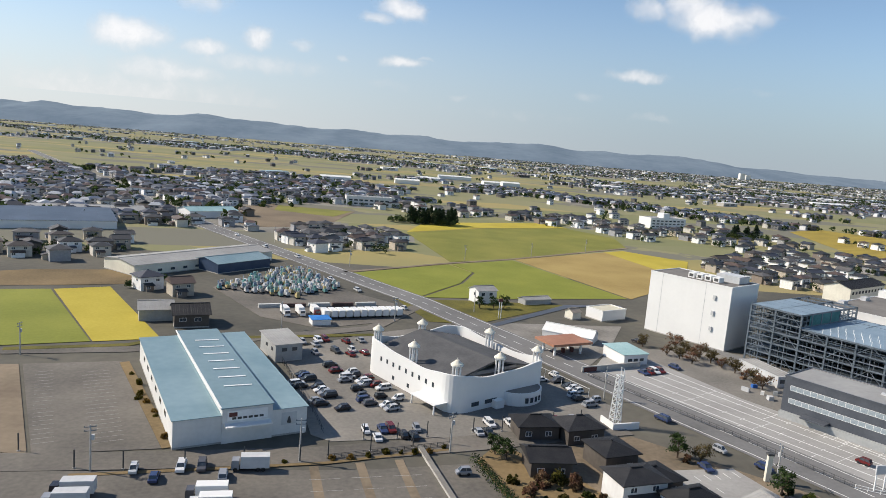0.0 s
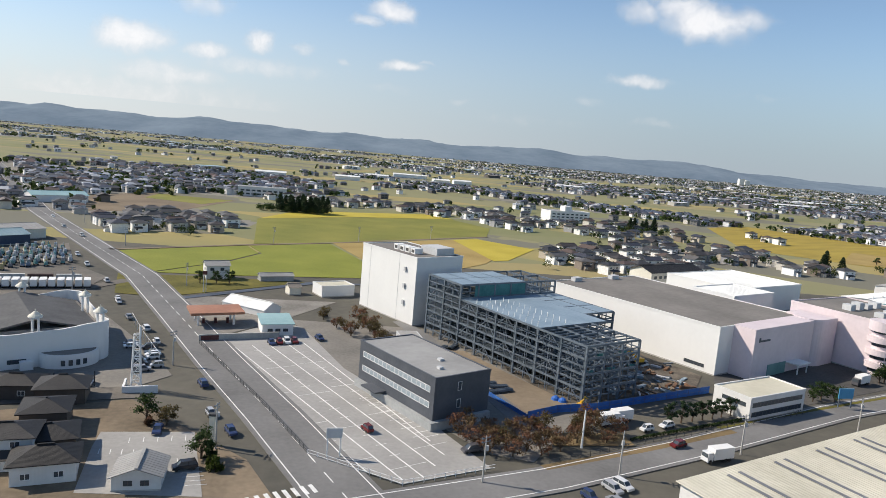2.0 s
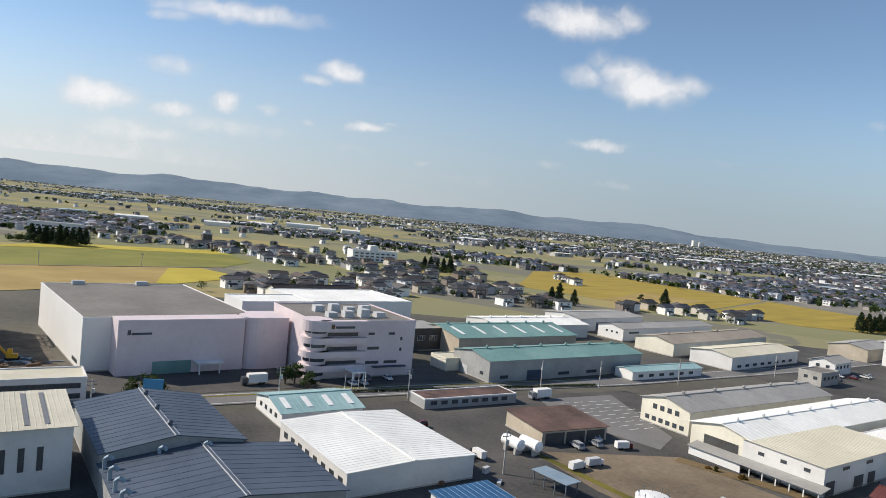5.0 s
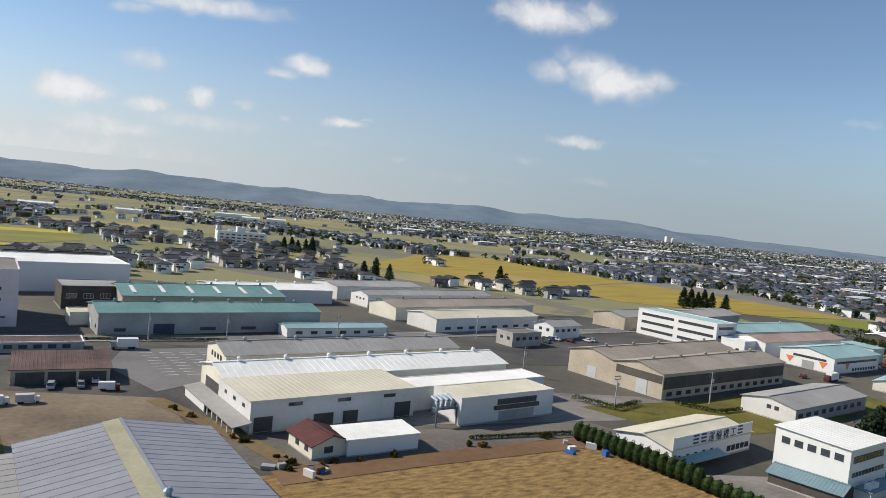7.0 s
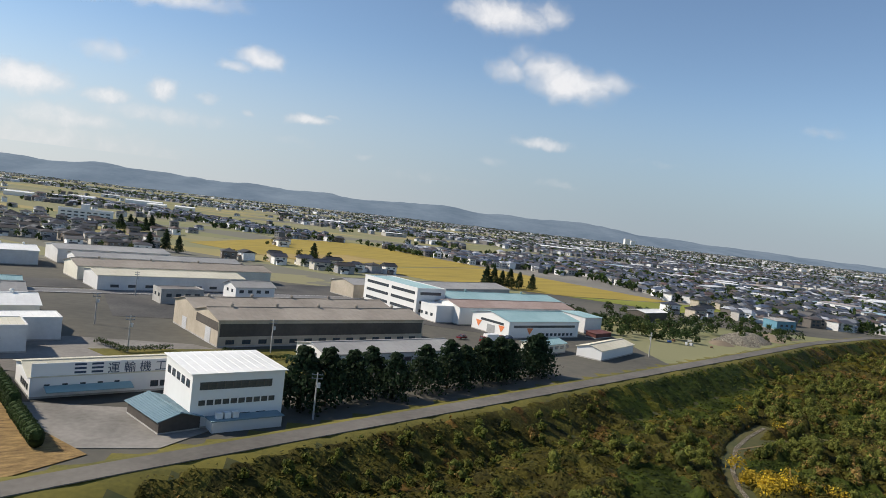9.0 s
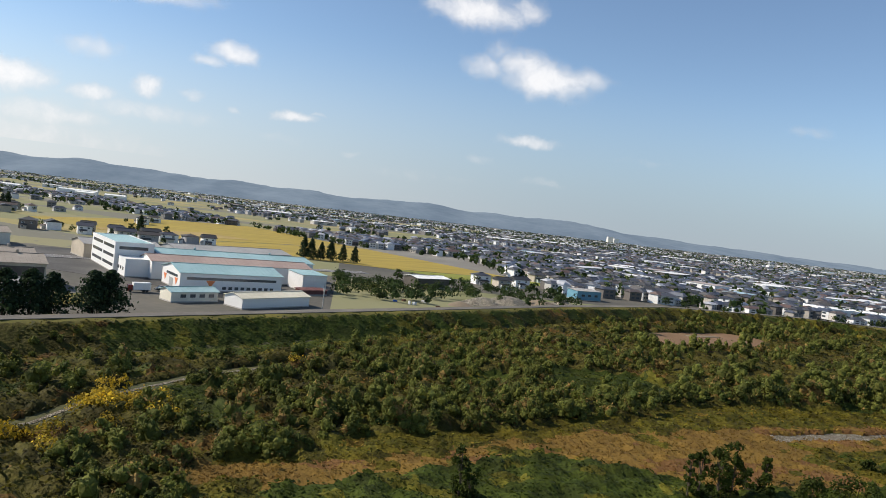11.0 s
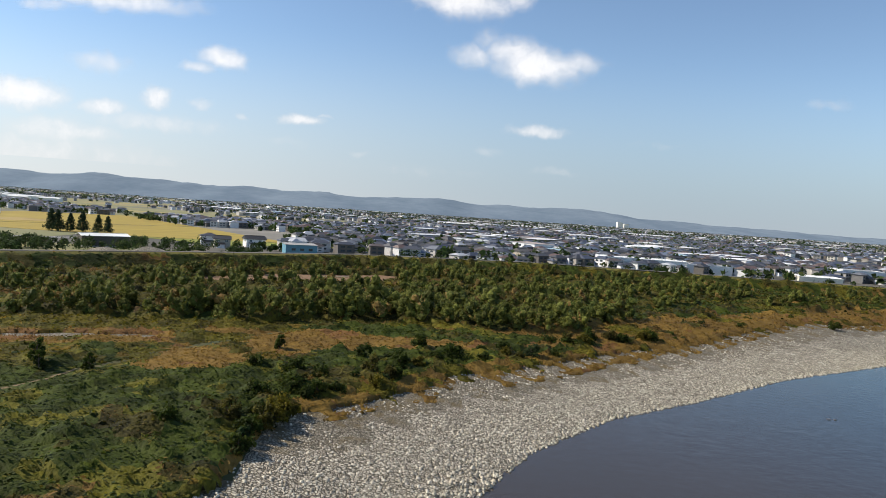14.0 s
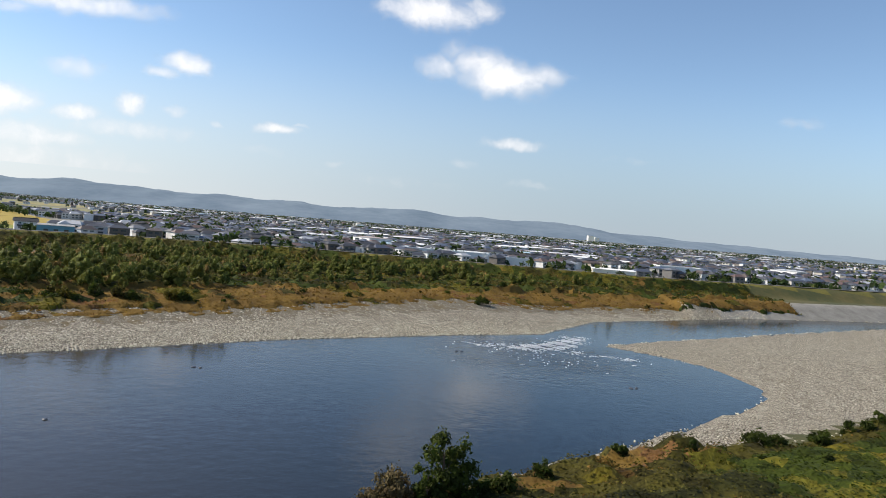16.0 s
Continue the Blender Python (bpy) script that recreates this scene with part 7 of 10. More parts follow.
town_x, town_y = far_houses()
towers = thing("tower_blocks", "two distant white tower blocks", "tower blocks", 1690, 3300, 0, 10)
part("block", Shape().box(0, 0, 0, 28, 16, 30), WHITE, towers)
part("block", Shape().box(40, 4, 0, 62, 18, 24), WHITE, towers)


# ---- leaves ----
def leaf_cards(centres, radii, per, size, seed, squash=0.8, shell=0.55, up=0.0):
    """Small tilted leaf clumps on the shells of many uneven crowns."""
    r = np.random.RandomState(seed)
    n = len(centres)
    k = per
    d = r.normal(size=(n, k, 3)); d /= np.linalg.norm(d, axis=2, keepdims=True)
    d[..., 2] = np.where(d[..., 2] < -0.35, -d[..., 2], d[..., 2])
    lump = 1 + 0.28 * np.sin(d[..., 0] * 4.3 + np.arange(n)[:, None]) * np.cos(d[..., 1] * 3.7 + 2 * np.arange(n)[:, None])
    rad = (shell + (1 - shell) * r.rand(n, k)) * lump
    c = centres[:, None] + d * rad[..., None] * radii[:, None] * np.array([1, 1, squash])
    nrm = d + r.normal(scale=0.55, size=d.shape) + np.array([0, 0, up])
    nrm /= np.linalg.norm(nrm, axis=2, keepdims=True)
    t = np.cross(nrm, r.normal(size=d.shape)); t /= np.linalg.norm(t, axis=2, keepdims=True)
    b = np.cross(nrm, t)
    sz = (size * r.uniform(0.55, 1.35, (n, k)))[..., None]
    v = np.stack([c - t * sz, c - b * sz * 0.6, c + t * sz, c + b * sz * 0.6], 2).reshape(-1, 3)
    return v, np.arange(len(v)).reshape(-1, 4)


def plant_stuff(name, xy, radius, material, label, per=60, size=0.3, seed=1, squash=0.9, lift=0.6, category="shrubs", shell=0.55):
    z = land_height(xy[:, 0], xy[:, 1])
    c = np.stack([xy[:, 0], xy[:, 1], z + radius * lift], 1)
    v, f = leaf_cards(c, np.stack([radius] * 3, 1), per, size, seed, squash, shell)
    return solid(name, array_mesh(name, v, f, material), None, label, category, "stuff")


def scatter(n, x0, x1, y0, y1, keep, seed):
    r = np.random.RandomState(seed)
    p = np.stack([r.uniform(x0, x1, n), r.uniform(y0, y1, n)], 1)
    return p[keep(p[:, 0], p[:, 1])]


PATHS = [[(380, 56), (382.8, 62.3), (388, 69), (393.4, 75.1), (395.2, 81.8), (397.8, 87.7), (403.9, 97.4), (410, 104), (416.4, 109.9)], [(506.1, 53.1), (504.1, 55.1), (501.5, 58.1), (500.4, 60.6), (500.4, 63.0), (502.2, 66.9), (505.4, 72.5), (506.6, 77), (509.6, 82), (512.6, 88.5), (518.4, 96.5), (521.6, 102), (526.4, 107.7)], [(404, 97), (413, 101.5), (424, 105)]]


def off_path(x, y, w=2.2):
    return np.min([line_distance(x, y, p)[0] for p in PATHS], axis=0) > w


# ---- vegetation of the flood plain ----
WOOD_EDGE = [(300, 30), (380, 45), (413, 66.8), (420, 71.3), (426, 77), (435, 81), (443, 83.5), (454, 90), (467, 95), (471.5, 100.5), (484, 105.5), (499, 108.5), (517, 109), (528, 114), (543, 117), (556, 113), (569, 114), (589, 131), (600, 139), (629, 156), (675, 182), (740, 200)]
HERB_EDGE = [(413, 66), (435, 75.5), (444, 80.3), (455, 85.7), (475, 91.8), (500, 99), (518, 104), (530, 107), (545, 112), (740, 150)]
GOLD_EDGE = [(413, 60), (425, 66), (435, 70.5), (443, 77), (450.6, 76.6), (455, 72.8), (465, 69.7), (474, 69.8), (486, 74), (506, 80), (519, 77), (526, 86), (532, 92), (548, 96), (566, 106), (591, 124), (629, 150), (675, 178), (740, 198)]
VINE_BEDS = [[(456, 104), (460, 121), (478, 122), (484, 112), (472, 104)], [(388, 108), (396, 128), (432, 150), (440, 146), (421, 121), (404, 108)], [(524, 108), (534, 116), (552, 113), (566, 108), (556, 101), (540, 102)], [(372, 62), (380, 84), (388, 86), (386, 66)]]


def tufts(x, y, cell, seed):
    """Rounded heads of plants in an uneven grid: height of the head (0 to 1) and the plant's own chance number."""
    gx, gy = np.floor(x / cell), np.floor(y / cell)
    best, rnd = np.full(x.shape, 9.0), np.zeros(x.shape)
    for i in (-1, 0, 1):
        for j in (-1, 0, 1):
            cx, cy = gx + i, gy + j
            h = np.sin(cx * 127.1 + cy * 311.7 + seed) * 43758.5453
            u = h - np.floor(h)
            h = np.sin(cx * 269.5 + cy * 183.3 + seed) * 43758.5453
            w = h - np.floor(h)
            d = np.hypot(x / cell - cx - u, y / cell - cy - w)
            near = d < best
            rnd = np.where(near, (u * 7.3 + w * 3.1) % 1.0, rnd)
            best = np.where(near, d, best)
    return np.sqrt(np.clip(1 - (best / 0.72) ** 2, 0, 1)), rnd


def plant_zone(x, y):
    """-1 bare, 0 scrub wood, 1 green creepers, 2 reeds, 3 yellow green herbs."""
    lev, side = line_distance(x, y, LEVEE)
    far_side = y > 50.5 + (x - 545) * 0.6
    w, g, lim = above(x, y, WOOD_EDGE), above(x, y, GOLD_EDGE), above(x, y, GREEN_LIMIT)
    n1, n2 = wobble(x, y, 8, 2.0), wobble(x, y, 3.3, 5.0)
    k = np.where(w + 1.2 * n2 > 0, 0, 1)
    band = (w + 1.2 * n2 <= 0) & (g + 2.0 * n2 + n1 > 0) & (x > 411)
    k = np.where(band, np.where(above(x, y, HERB_EDGE) + 1.4 * n2 > 0, 3, np.where(n1 + 0.8 * n2 > 0.5, 3, 2)), k)
    k = np.where((x > 486) & (x < 512) & (above(x, y, HERB_EDGE) < -11) & band, np.where(n2 > 0.25, 1, 3), k)
    for bed in VINE_BEDS:
        k = np.where(inside(x + 2 * n2, y + 2 * n1, bed), 1, k)
    k = np.where((x < 411) & (k == 1) & (y < 100) & ~inside(x, y, VINE_BEDS[3]), 0, k)
    k = np.where((x > 515) & (k == 1) & (n2 + n1 > 0.35), 0, k)
    k = np.where((lim < 2.2 + 1.8 * n1 + 4 * np.clip((x - 575) / 30, 0, 1)) & (x > 520) & (x < 690), np.where(n2 > 0.35, 3, 2), k)
    k = np.where((x > 575) & (w < 3) & (lim > 0) & (n1 < 0.5), np.where(n2 > 0.45, 0, 2), k)
    k = np.where((x > 585) & (w > 2) & (n1 + 0.6 * n2 > -0.35), np.where(n2 + 0.5 * n1 > 0.7, 3, np.where(n1 - 0.5 * n2 > 0.1, 0, 1)), k)
    k = np.where((w > 0) & (wobble(x, y, 11, 7.0) + 0.4 * n2 > 0.62), 1, k)
    k = np.where((w > 4) & (wobble(x, y, 17, 1.0) + 0.4 * n2 > 0.85), 3, k)
    mix = wobble(x, y, 5.5, 8.0) + 0.6 * n2
    k = np.where((lev < 17) & (x > 385) & (k == 0), np.where(mix > 0.55, 3, np.where(mix < -0.35, 1, 0)), k)
    ok = (lev * side > 2.9) & far_side & (lim > -2.2 - 2.6 * (x > 540) + 2.6 * n2 + 4.0 * (x > 690)) & off_path(x, y, 0.45 + 1.0 * (x < 430) - 0.3 * (x > 506.5) + 0.4 * wobble(x, y, 4, 8.0))
    ok &= ~((lim < -0.5) & (wobble(x, y, 1.1, 3.0) + 0.5 * n2 > 0.05))
    ok &= ~(((x - 521) / 26.5) ** 2 + ((y - 180 - (x - 521) * 0.55) / 13.5) ** 2 < 1 + 0.25 * n1)
    ok &= ~((np.abs(above(x, y, [(482, 90.5), (508, 96.5)])) < 1.5 + n2) & (x > 483) & (x < 509))
    near = ~far_side & (above(x, y, NEAR_GREEN) < 1.2 * n2) & (x > 592) & ~inside(x, y, WATER_EDGE)
    kn = np.where(above(x, y, NEAR_GREEN) > -3.4 + 2 * n1, np.where((x > 627) & (x < 646) & (n1 > -0.3), 2, 0), np.where(x < 646 + 8 * n1, np.where(n2 > 0.65, 3, 0), np.where(n1 + n2 > 1.1, 3, 1)))
    return np.where(near, kn, np.where(ok, k, -1))


NEAR_GREEN = [(590, 27), (600, 33.5), (614, 42.5), (618, 45.5), (631, 52.6), (641, 59.4), (649, 60.0), (658, 61.5), (674, 72), (700, 84), (740, 100)]


def cover_height(x, y):
    """Height of the leaf cover over the soil."""
    k = plant_zone(x, y)
    b1, r1 = tufts(x, y, 2.7, 1.0)
    b2, r2 = tufts(x, y, 1.2, 4.0)
    big = np.clip(0.75 + 0.6 * wobble(x, y, 13, 4.0), 0.3, 1.4)
    small = np.where((x > 590) & (y < 100), 0.9, 1.0) * np.where(above(x, y, WOOD_EDGE) > 0, 1.0, 0.75)
    wood = 0.1 + (b1 * (0.4 + 1.5 * r1) * big + 0.7 * b2 * (0.2 + r2)) * small
    vine = 0.1 + 0.55 * b2 * (0.25 + r2) + 0.7 * b1 * r1 * r1
    reed = 0.25 + 0.32 * b2 * (0.3 + r2)
    edge = np.clip(above(x, y, GREEN_LIMIT) / 3 + 1, 0.25, 1) * np.clip((line_distance(x, y, LEVEE)[0] - 2.6) / 9, np.where(x > 520, 0.7, 0.28), 1)
    edge = edge * np.clip((np.min([line_distance(x, y, p)[0] for p in PATHS], axis=0) - 0.5) / 3.0, 0.2, 1)
    return np.choose(np.clip(k, 0, 3), [wood, vine, reed, 0.2 + 0.55 * b2 * r2 + 0.5 * b1 * r1]) * np.where((x > 590) & (y < 110), 1.0, edge), k


def cover(names):
    """Leaf canopy over the soil with loose leaf clumps on it, one object for each kind of growth."""
    r = np.random.RandomState(14)
    groups = []
    xs, ys = np.r_[np.arange(330, 380, 1.0), np.arange(380, 600, 0.62), np.arange(600, 745, 1.0)], np.r_[np.arange(16, 130, 0.62), np.arange(130, 250, 1.0)]
    gx, gy = np.meshgrid(xs, ys)
    gx, gy = gx + r.uniform(-0.2, 0.2, gx.shape), gy + r.uniform(-0.2, 0.2, gx.shape)
    h, k = cover_height(gx, gy)
    gz = land_height(gx, gy) + np.where(k < 0, -0.5, h * np.where(k == 2, 0.92, 0.88))
    n = len(xs)
    i = (np.arange(len(ys) - 1)[:, None] * n + np.arange(n - 1)[None]).ravel()
    quads = np.stack([i, i + 1, i + n + 1, i + n], 1)
    kq = k.ravel()[quads]
    kind_q = np.where((kq >= 0).sum(1) >= 2, kq.max(1), -1)
    pts = np.stack([gx.ravel(), gy.ravel(), gz.ravel()], 1)
    # clumps
    for x0, x1, y0, y1, density, size in ((590, 700, 16, 80, 15, 0.13), (400, 592, 16, 92, 9, 0.17), (380, 600, 92, 135, 5.5, 0.22), (330, 420, 20, 92, 6.5, 0.21), (330, 745, 135, 250, 2.2, 0.33), (600, 745, 80, 135, 3, 0.26)):
        m = int((x1 - x0) * (y1 - y0) * density)
        x, y = r.uniform(x0, x1, m), r.uniform(y0, y1, m)
        hh, kk = cover_height(x, y)
        ok = kk >= 0
        x, y, hh, kk = x[ok], y[ok], hh[ok], kk[ok]
        hx, hy = cover_height(x + 0.3, y)[0], cover_height(x, y + 0.3)[0]
        nrm = np.stack([-(hx - hh) / 0.3, -(hy - hh) / 0.3, np.ones(len(x))], 1)
        nrm = np.clip(nrm, -2.5, 2.5) + r.normal(scale=1.0, size=nrm.shape) * np.where(kk == 2, 0.7, np.where(kk == 1, 0.22, 0.4))[:, None]
        groups.append((x, y, land_height(x, y) + hh * r.uniform(0.82, 1.1, len(x)) + 0.03, kk, nrm, size * r.uniform(0.5, 1.4, len(x)), r.normal(size=nrm.shape)))
    x, y, z, kk, nrm, sz, spin = (np.concatenate([g[q] for g in groups]) for q in range(7))
    nrm /= np.linalg.norm(nrm, axis=1, keepdims=True)
    spin[:, 2] += np.where(kk == 2, 1.2, 0)
    nrm = np.where((kk == 2)[:, None], nrm * np.array([1, 1, 0.8]), nrm)
    t = spin - nrm * (spin * nrm).sum(1, keepdims=True) / (nrm * nrm).sum(1, keepdims=True)
    t /= np.linalg.norm(t, axis=1, keepdims=True)
    b = np.cross(nrm, t)
    c = np.stack([x, y, z], 1)
    w = np.where(kk == 2, 0.4, 0.62)[:, None]
    sz = np.where(kk == 2, 1.1, 1.0)[:, None] * sz[:, None]
    cards = np.stack([c - t * sz, c - b * sz * w, c + t * sz, c + b * sz * w], 1)
    for q, (name, mat, label, cat) in enumerate(names):
        fq = quads[kind_q == q]
        used, inv = np.unique(fq, return_inverse=True)
        cv = cards[kk == q].reshape(-1, 3)
        v = np.concatenate([pts[used], cv])
        f = np.concatenate([inv.reshape(-1, 4), np.arange(len(cv)).reshape(-1, 4) + len(used)])
        solid(name, array_mesh(name, v, f, mat), None, label, cat, "stuff")


cover([("scrub", LEAF_SCRUB, "dense olive green scrub on the flood plain", "shrubs"),
       ("creepers", LEAF_VINE, "low mat of green creepers", "creepers"),
       ("reeds", LEAF_GOLD, "golden brown reeds and dry grass", "reeds"),
       ("herbs", LEAF_HERB, "yellow green weeds on the flood plain", "weeds")])


ICO = Vector((0, 0, 1)), [Vector((0.894 * math.cos(radians(72 * i)), 0.894 * math.sin(radians(72 * i)), 0.447)) for i in range(5)], [Vector((0.894 * math.cos(radians(72 * i + 36)), 0.894 * math.sin(radians(72 * i + 36)), -0.447)) for i in range(5)]


def lobed_crowns(xy, radius, tall, lobes, cards, size, seed):
    """Many crowns of several uneven leafy lobes each: solid inner foliage with loose leaf clumps round it."""
    r = np.random.RandomState(seed)
    n = len(xy)
    z = land_height(xy[:, 0], xy[:, 1])
    a = r.uniform(0, 6.283, (n, lobes)) + np.arange(lobes) * 2.4
    q = (np.arange(lobes) + 0.5) / lobes + r.uniform(-0.12, 0.12, (n, lobes))
    reach = radius[:, None] * 0.62 * np.sqrt(np.clip(1.05 - q ** 2, 0.05, 1)) * r.uniform(0.6, 1.1, (n, lobes))
    c = np.stack([xy[:, :1] + reach * np.cos(a), xy[:, 1:] + reach * np.sin(a), z[:, None] + tall[:, None] * (0.2 + 0.68 * q)], 2).reshape(-1, 3)
    rad = (radius[:, None] * r.uniform(0.36, 0.62, (n, lobes))).reshape(-1)
    rr = np.stack([rad, rad, rad * r.uniform(0.85, 1.35, len(rad))], 1)
    v, f = leaf_cards(c, rr, cards, size, seed + 1, 1.0, 0.68)
    base = np.array([tuple(ICO[0])] + [tuple(p) for p in ICO[1]] + [tuple(p) for p in ICO[2]] + [(0, 0, -1)])
    tri = [(0, i + 1, (i + 1) % 5 + 1) for i in range(5)] + [(i + 1, i + 6, (i + 1) % 5 + 1) for i in range(5)] + [((i + 1) % 5 + 1, i + 6, (i + 1) % 5 + 6) for i in range(5)] + [(11, (i + 1) % 5 + 6, i + 6) for i in range(5)]
    core = (c[:, None] + base[None] * rr[:, None] * 0.74 * r.uniform(0.8, 1.15, (len(c), 12, 1))).reshape(-1, 3)
    tris = (np.array(tri)[None] + (np.arange(len(c)) * 12)[:, None, None]).reshape(-1, 3)
    me = bpy.data.meshes.new("crowns")
    me.from_pydata(np.concatenate([v, core]).tolist(), [], f.tolist() + (tris + len(v)).tolist())
    return me


def thicket():
    """The taller, uncounted trees of the flood plain's wood, and its yellow shrubs."""
    r = np.random.RandomState(31)

    def spread_out(p, gap):
        cell = np.floor(p[:, 0] / gap).astype(np.int64) * 100003 + np.floor(p[:, 1] / gap).astype(np.int64)
        return p[np.sort(np.unique(cell, return_index=True)[1])]
    inner = spread_out(scatter(9000, 400, 690, 60, 235, lambda x, y: (plant_zone(x, y) == 0) & (above(x, y, WOOD_EDGE) > 8) & (line_distance(x, y, LEVEE)[0] > np.where(x > 520, 7, 8)) & (wobble(x, y, 12, 9.0) + 0.5 * wobble(x, y, 4, 2.0) > 0.0 + 0.1 * (x > 585)), 32), 2.8)[:950]
    front = spread_out(scatter(16000, 412, 640, 60, 190, lambda x, y: (above(x, y, WOOD_EDGE) > 0.6) & (above(x, y, WOOD_EDGE) < 10) & (plant_zone(x, y) == 0) & (x < 590) & (wobble(x, y, 6, 1.0) > -0.75), 34), 2.3)[:560]
    slope = spread_out(scatter(9000, 330, 470, 20, 160, lambda x, y: (plant_zone(x, y) == 0) & (line_distance(x, y, LEVEE)[0] > np.where(x > 400, 6, 4.5)) & off_path(x, y, 3.0) & (np.hypot(x - 396, y - 75) > 9) & (wobble(x, y, 7, 3.0) > -0.3), 36), 2.6)[:1100]
    p = np.r_[inner, front, slope]
    n = len(p)
    rad = r.uniform(0.75, 1.5, n) * np.where(r.rand(n) < 0.12, 1.4, 1.0)
    tall = rad * r.uniform(1.5, 2.3, n)
    tall[len(inner):len(inner) + len(front)] *= np.where(p[len(inner):len(inner) + len(front), 0] > 425, 1.25, 1.0)
    tall[len(inner) + len(front):] *= 0.8
    east = p[:, 0] > 490
    rad, tall = rad * np.where(east, 1.3, 1.0), tall * np.where(east, 1.5, 1.08)
    near_levee = np.clip(line_distance(p[:, 0], p[:, 1], LEVEE)[0] / 16, 0.55, 1)
    rad, tall = rad * near_levee, tall * near_levee
    me = lobed_crowns(p, rad, tall, 6, 32, 0.17, 35)
    me.materials.append(LEAF_CROWN)
    solid("thicket", me, None, "olive and brown thicket of small flood plain trees", "thicket", "stuff")
    gold = scatter(260, 380, 560, 50, 120, lambda x, y: (plant_zone(x, y) == 0) & (wobble(x, y, 13, 6.0) > 0.45), 9)
    gold = np.r_[gold, r.normal((400.5, 81), (2.6, 3.0), (34, 2)), r.normal((392, 69), (3.0, 2.0), (26, 2))]
    plant_stuff("yellow_shrubs", gold, r.uniform(0.7, 1.5, len(gold)), LEAF_YELLOW, "yellow leaved autumn shrubs", 130, 0.17, 10, lift=0.9, shell=0.5)
    edge = scatter(1500, 515, 720, 50, 200, lambda x, y: (above(x, y, GREEN_LIMIT) > 1.5) & (above(x, y, GREEN_LIMIT) < 9) & (wobble(x, y, 6, 2.5) > 0.15) & (line_distance(x, y, LEVEE)[0] > 6), 12)[:190]
    plant_stuff("bank_bushes", edge, r.uniform(0.5, 1.25, len(edge)), LEAF_VINE, "rounded dark green bushes along the gravel bank", 170, 0.16, 13, 0.85, 0.5, shell=0.4)


thicket()
# trees between houses
tr_ = np.random.RandomState(21)
near_h = np.array(placed)
spots = near_h[tr_.randint(0, len(near_h), 420)] + tr_.normal(scale=5.0, size=(420, 2))
spots = spots[spots[:, 1] > 118]
spots = np.r_[spots, scatter(900, 540, 820, 246, 300, lambda x, y: (line_distance(x, y, LEVEE)[0] > 9) & (wobble(x, y, 14, 2.0) > 0.0), 28)[:110]]
spots = np.r_[spots, scatter(320, 0, 36, 372, 386, lambda x, y: x > -99, 22)[:60], scatter(200, 205, 235, 405, 440, lambda x, y: x > 0, 23)[:50], scatter(200, 440, 500, 205, 250, lambda x, y: line_distance(x, y, LEVEE)[0] > 9, 24)[:70]]
belt = scatter(420, 420, 464, 176, 236, lambda x, y: (line_distance(x, y, LEVEE)[0] > 10) & (np.hypot(x - 429, y - 178) > 9) & (np.hypot(x - 451, y - 232) > 10) & (y > 184 + (x - 440) * 0.82) & (wobble(x, y, 11, 4.0) > -0.35), 29)[:90]
spots = np.r_[spots, belt]
plant_stuff("garden_trees", spots, tr_.uniform(0.9, 1.9, len(spots)), LEAF_TREE, "dark garden trees between the houses", 110, 0.32, 25, 1.25, 0.9, "trees")
pick = tr_.randint(0, len(town_x), 26000)
far_t = np.stack([town_x[pick], town_y[pick]], 1) + tr_.normal(scale=9, size=(26000, 2))
far_t = far_t[(wobble(far_t[:, 0], far_t[:, 1], 37, 3.0) + 0.5 * wobble(far_t[:, 0], far_t[:, 1], 90, 1.0) > -0.15)]
plant_stuff("distant_trees", far_t, tr_.uniform(1.2, 2.6, len(far_t)) * np.clip(far_t[:, 1] / 900, 1, 1.5), LEAF_TREE, "dark trees in the distant town", 12, 1.4, 26, 1.2, 0.8, "trees")


# ---- trees ----
def broadleaf(style, material, label, h=4.6, spread=1.9, leaves=1000, bare=False):
    rnd = random.Random(style)
    t = thing("tree", label, "tree")
    s = Shape().tube((0, 0, -0.2), (0.06, 0.02, h * 0.42), 0.16, 0.1, 7)
    tips = []
    for i in range(9):
        g = i * 2.4 + rnd.uniform(-0.4, 0.4)
        z0 = h * (0.15 + 0.02 * i)
        tip = (math.cos(g) * spread * rnd.uniform(0.45, 0.85), math.sin(g) * spread * rnd.uniform(0.45, 0.85), h * rnd.uniform(0.34, 0.9))
        s.tube((0.05, 0, z0), tip, 0.06, 0.02, 5)
        for k in range(3):
            s.tube(tuple(a * 0.7 + b * 0.3 for a, b in zip(tip, (0, 0, z0))), (tip[0] + rnd.uniform(-0.5, 0.5), tip[1] + rnd.uniform(-0.5, 0.5), tip[2] + rnd.uniform(-0.1, 0.5)), 0.025, 0.01, 4)
        tips.append(tip)
    part("trunk", s, BARK, t)
    c = np.array(tips + [(0, 0, h * 0.78)])
    rad = np.array([[spread * rnd.uniform(0.42, 0.7)] * 3 for _ in c])
    v, f = leaf_cards(c, rad, leaves // len(c), 0.14, style, 0.85, 0.25)
    part("crown", array_mesh("crown", v, f, material), None, t)
    return t


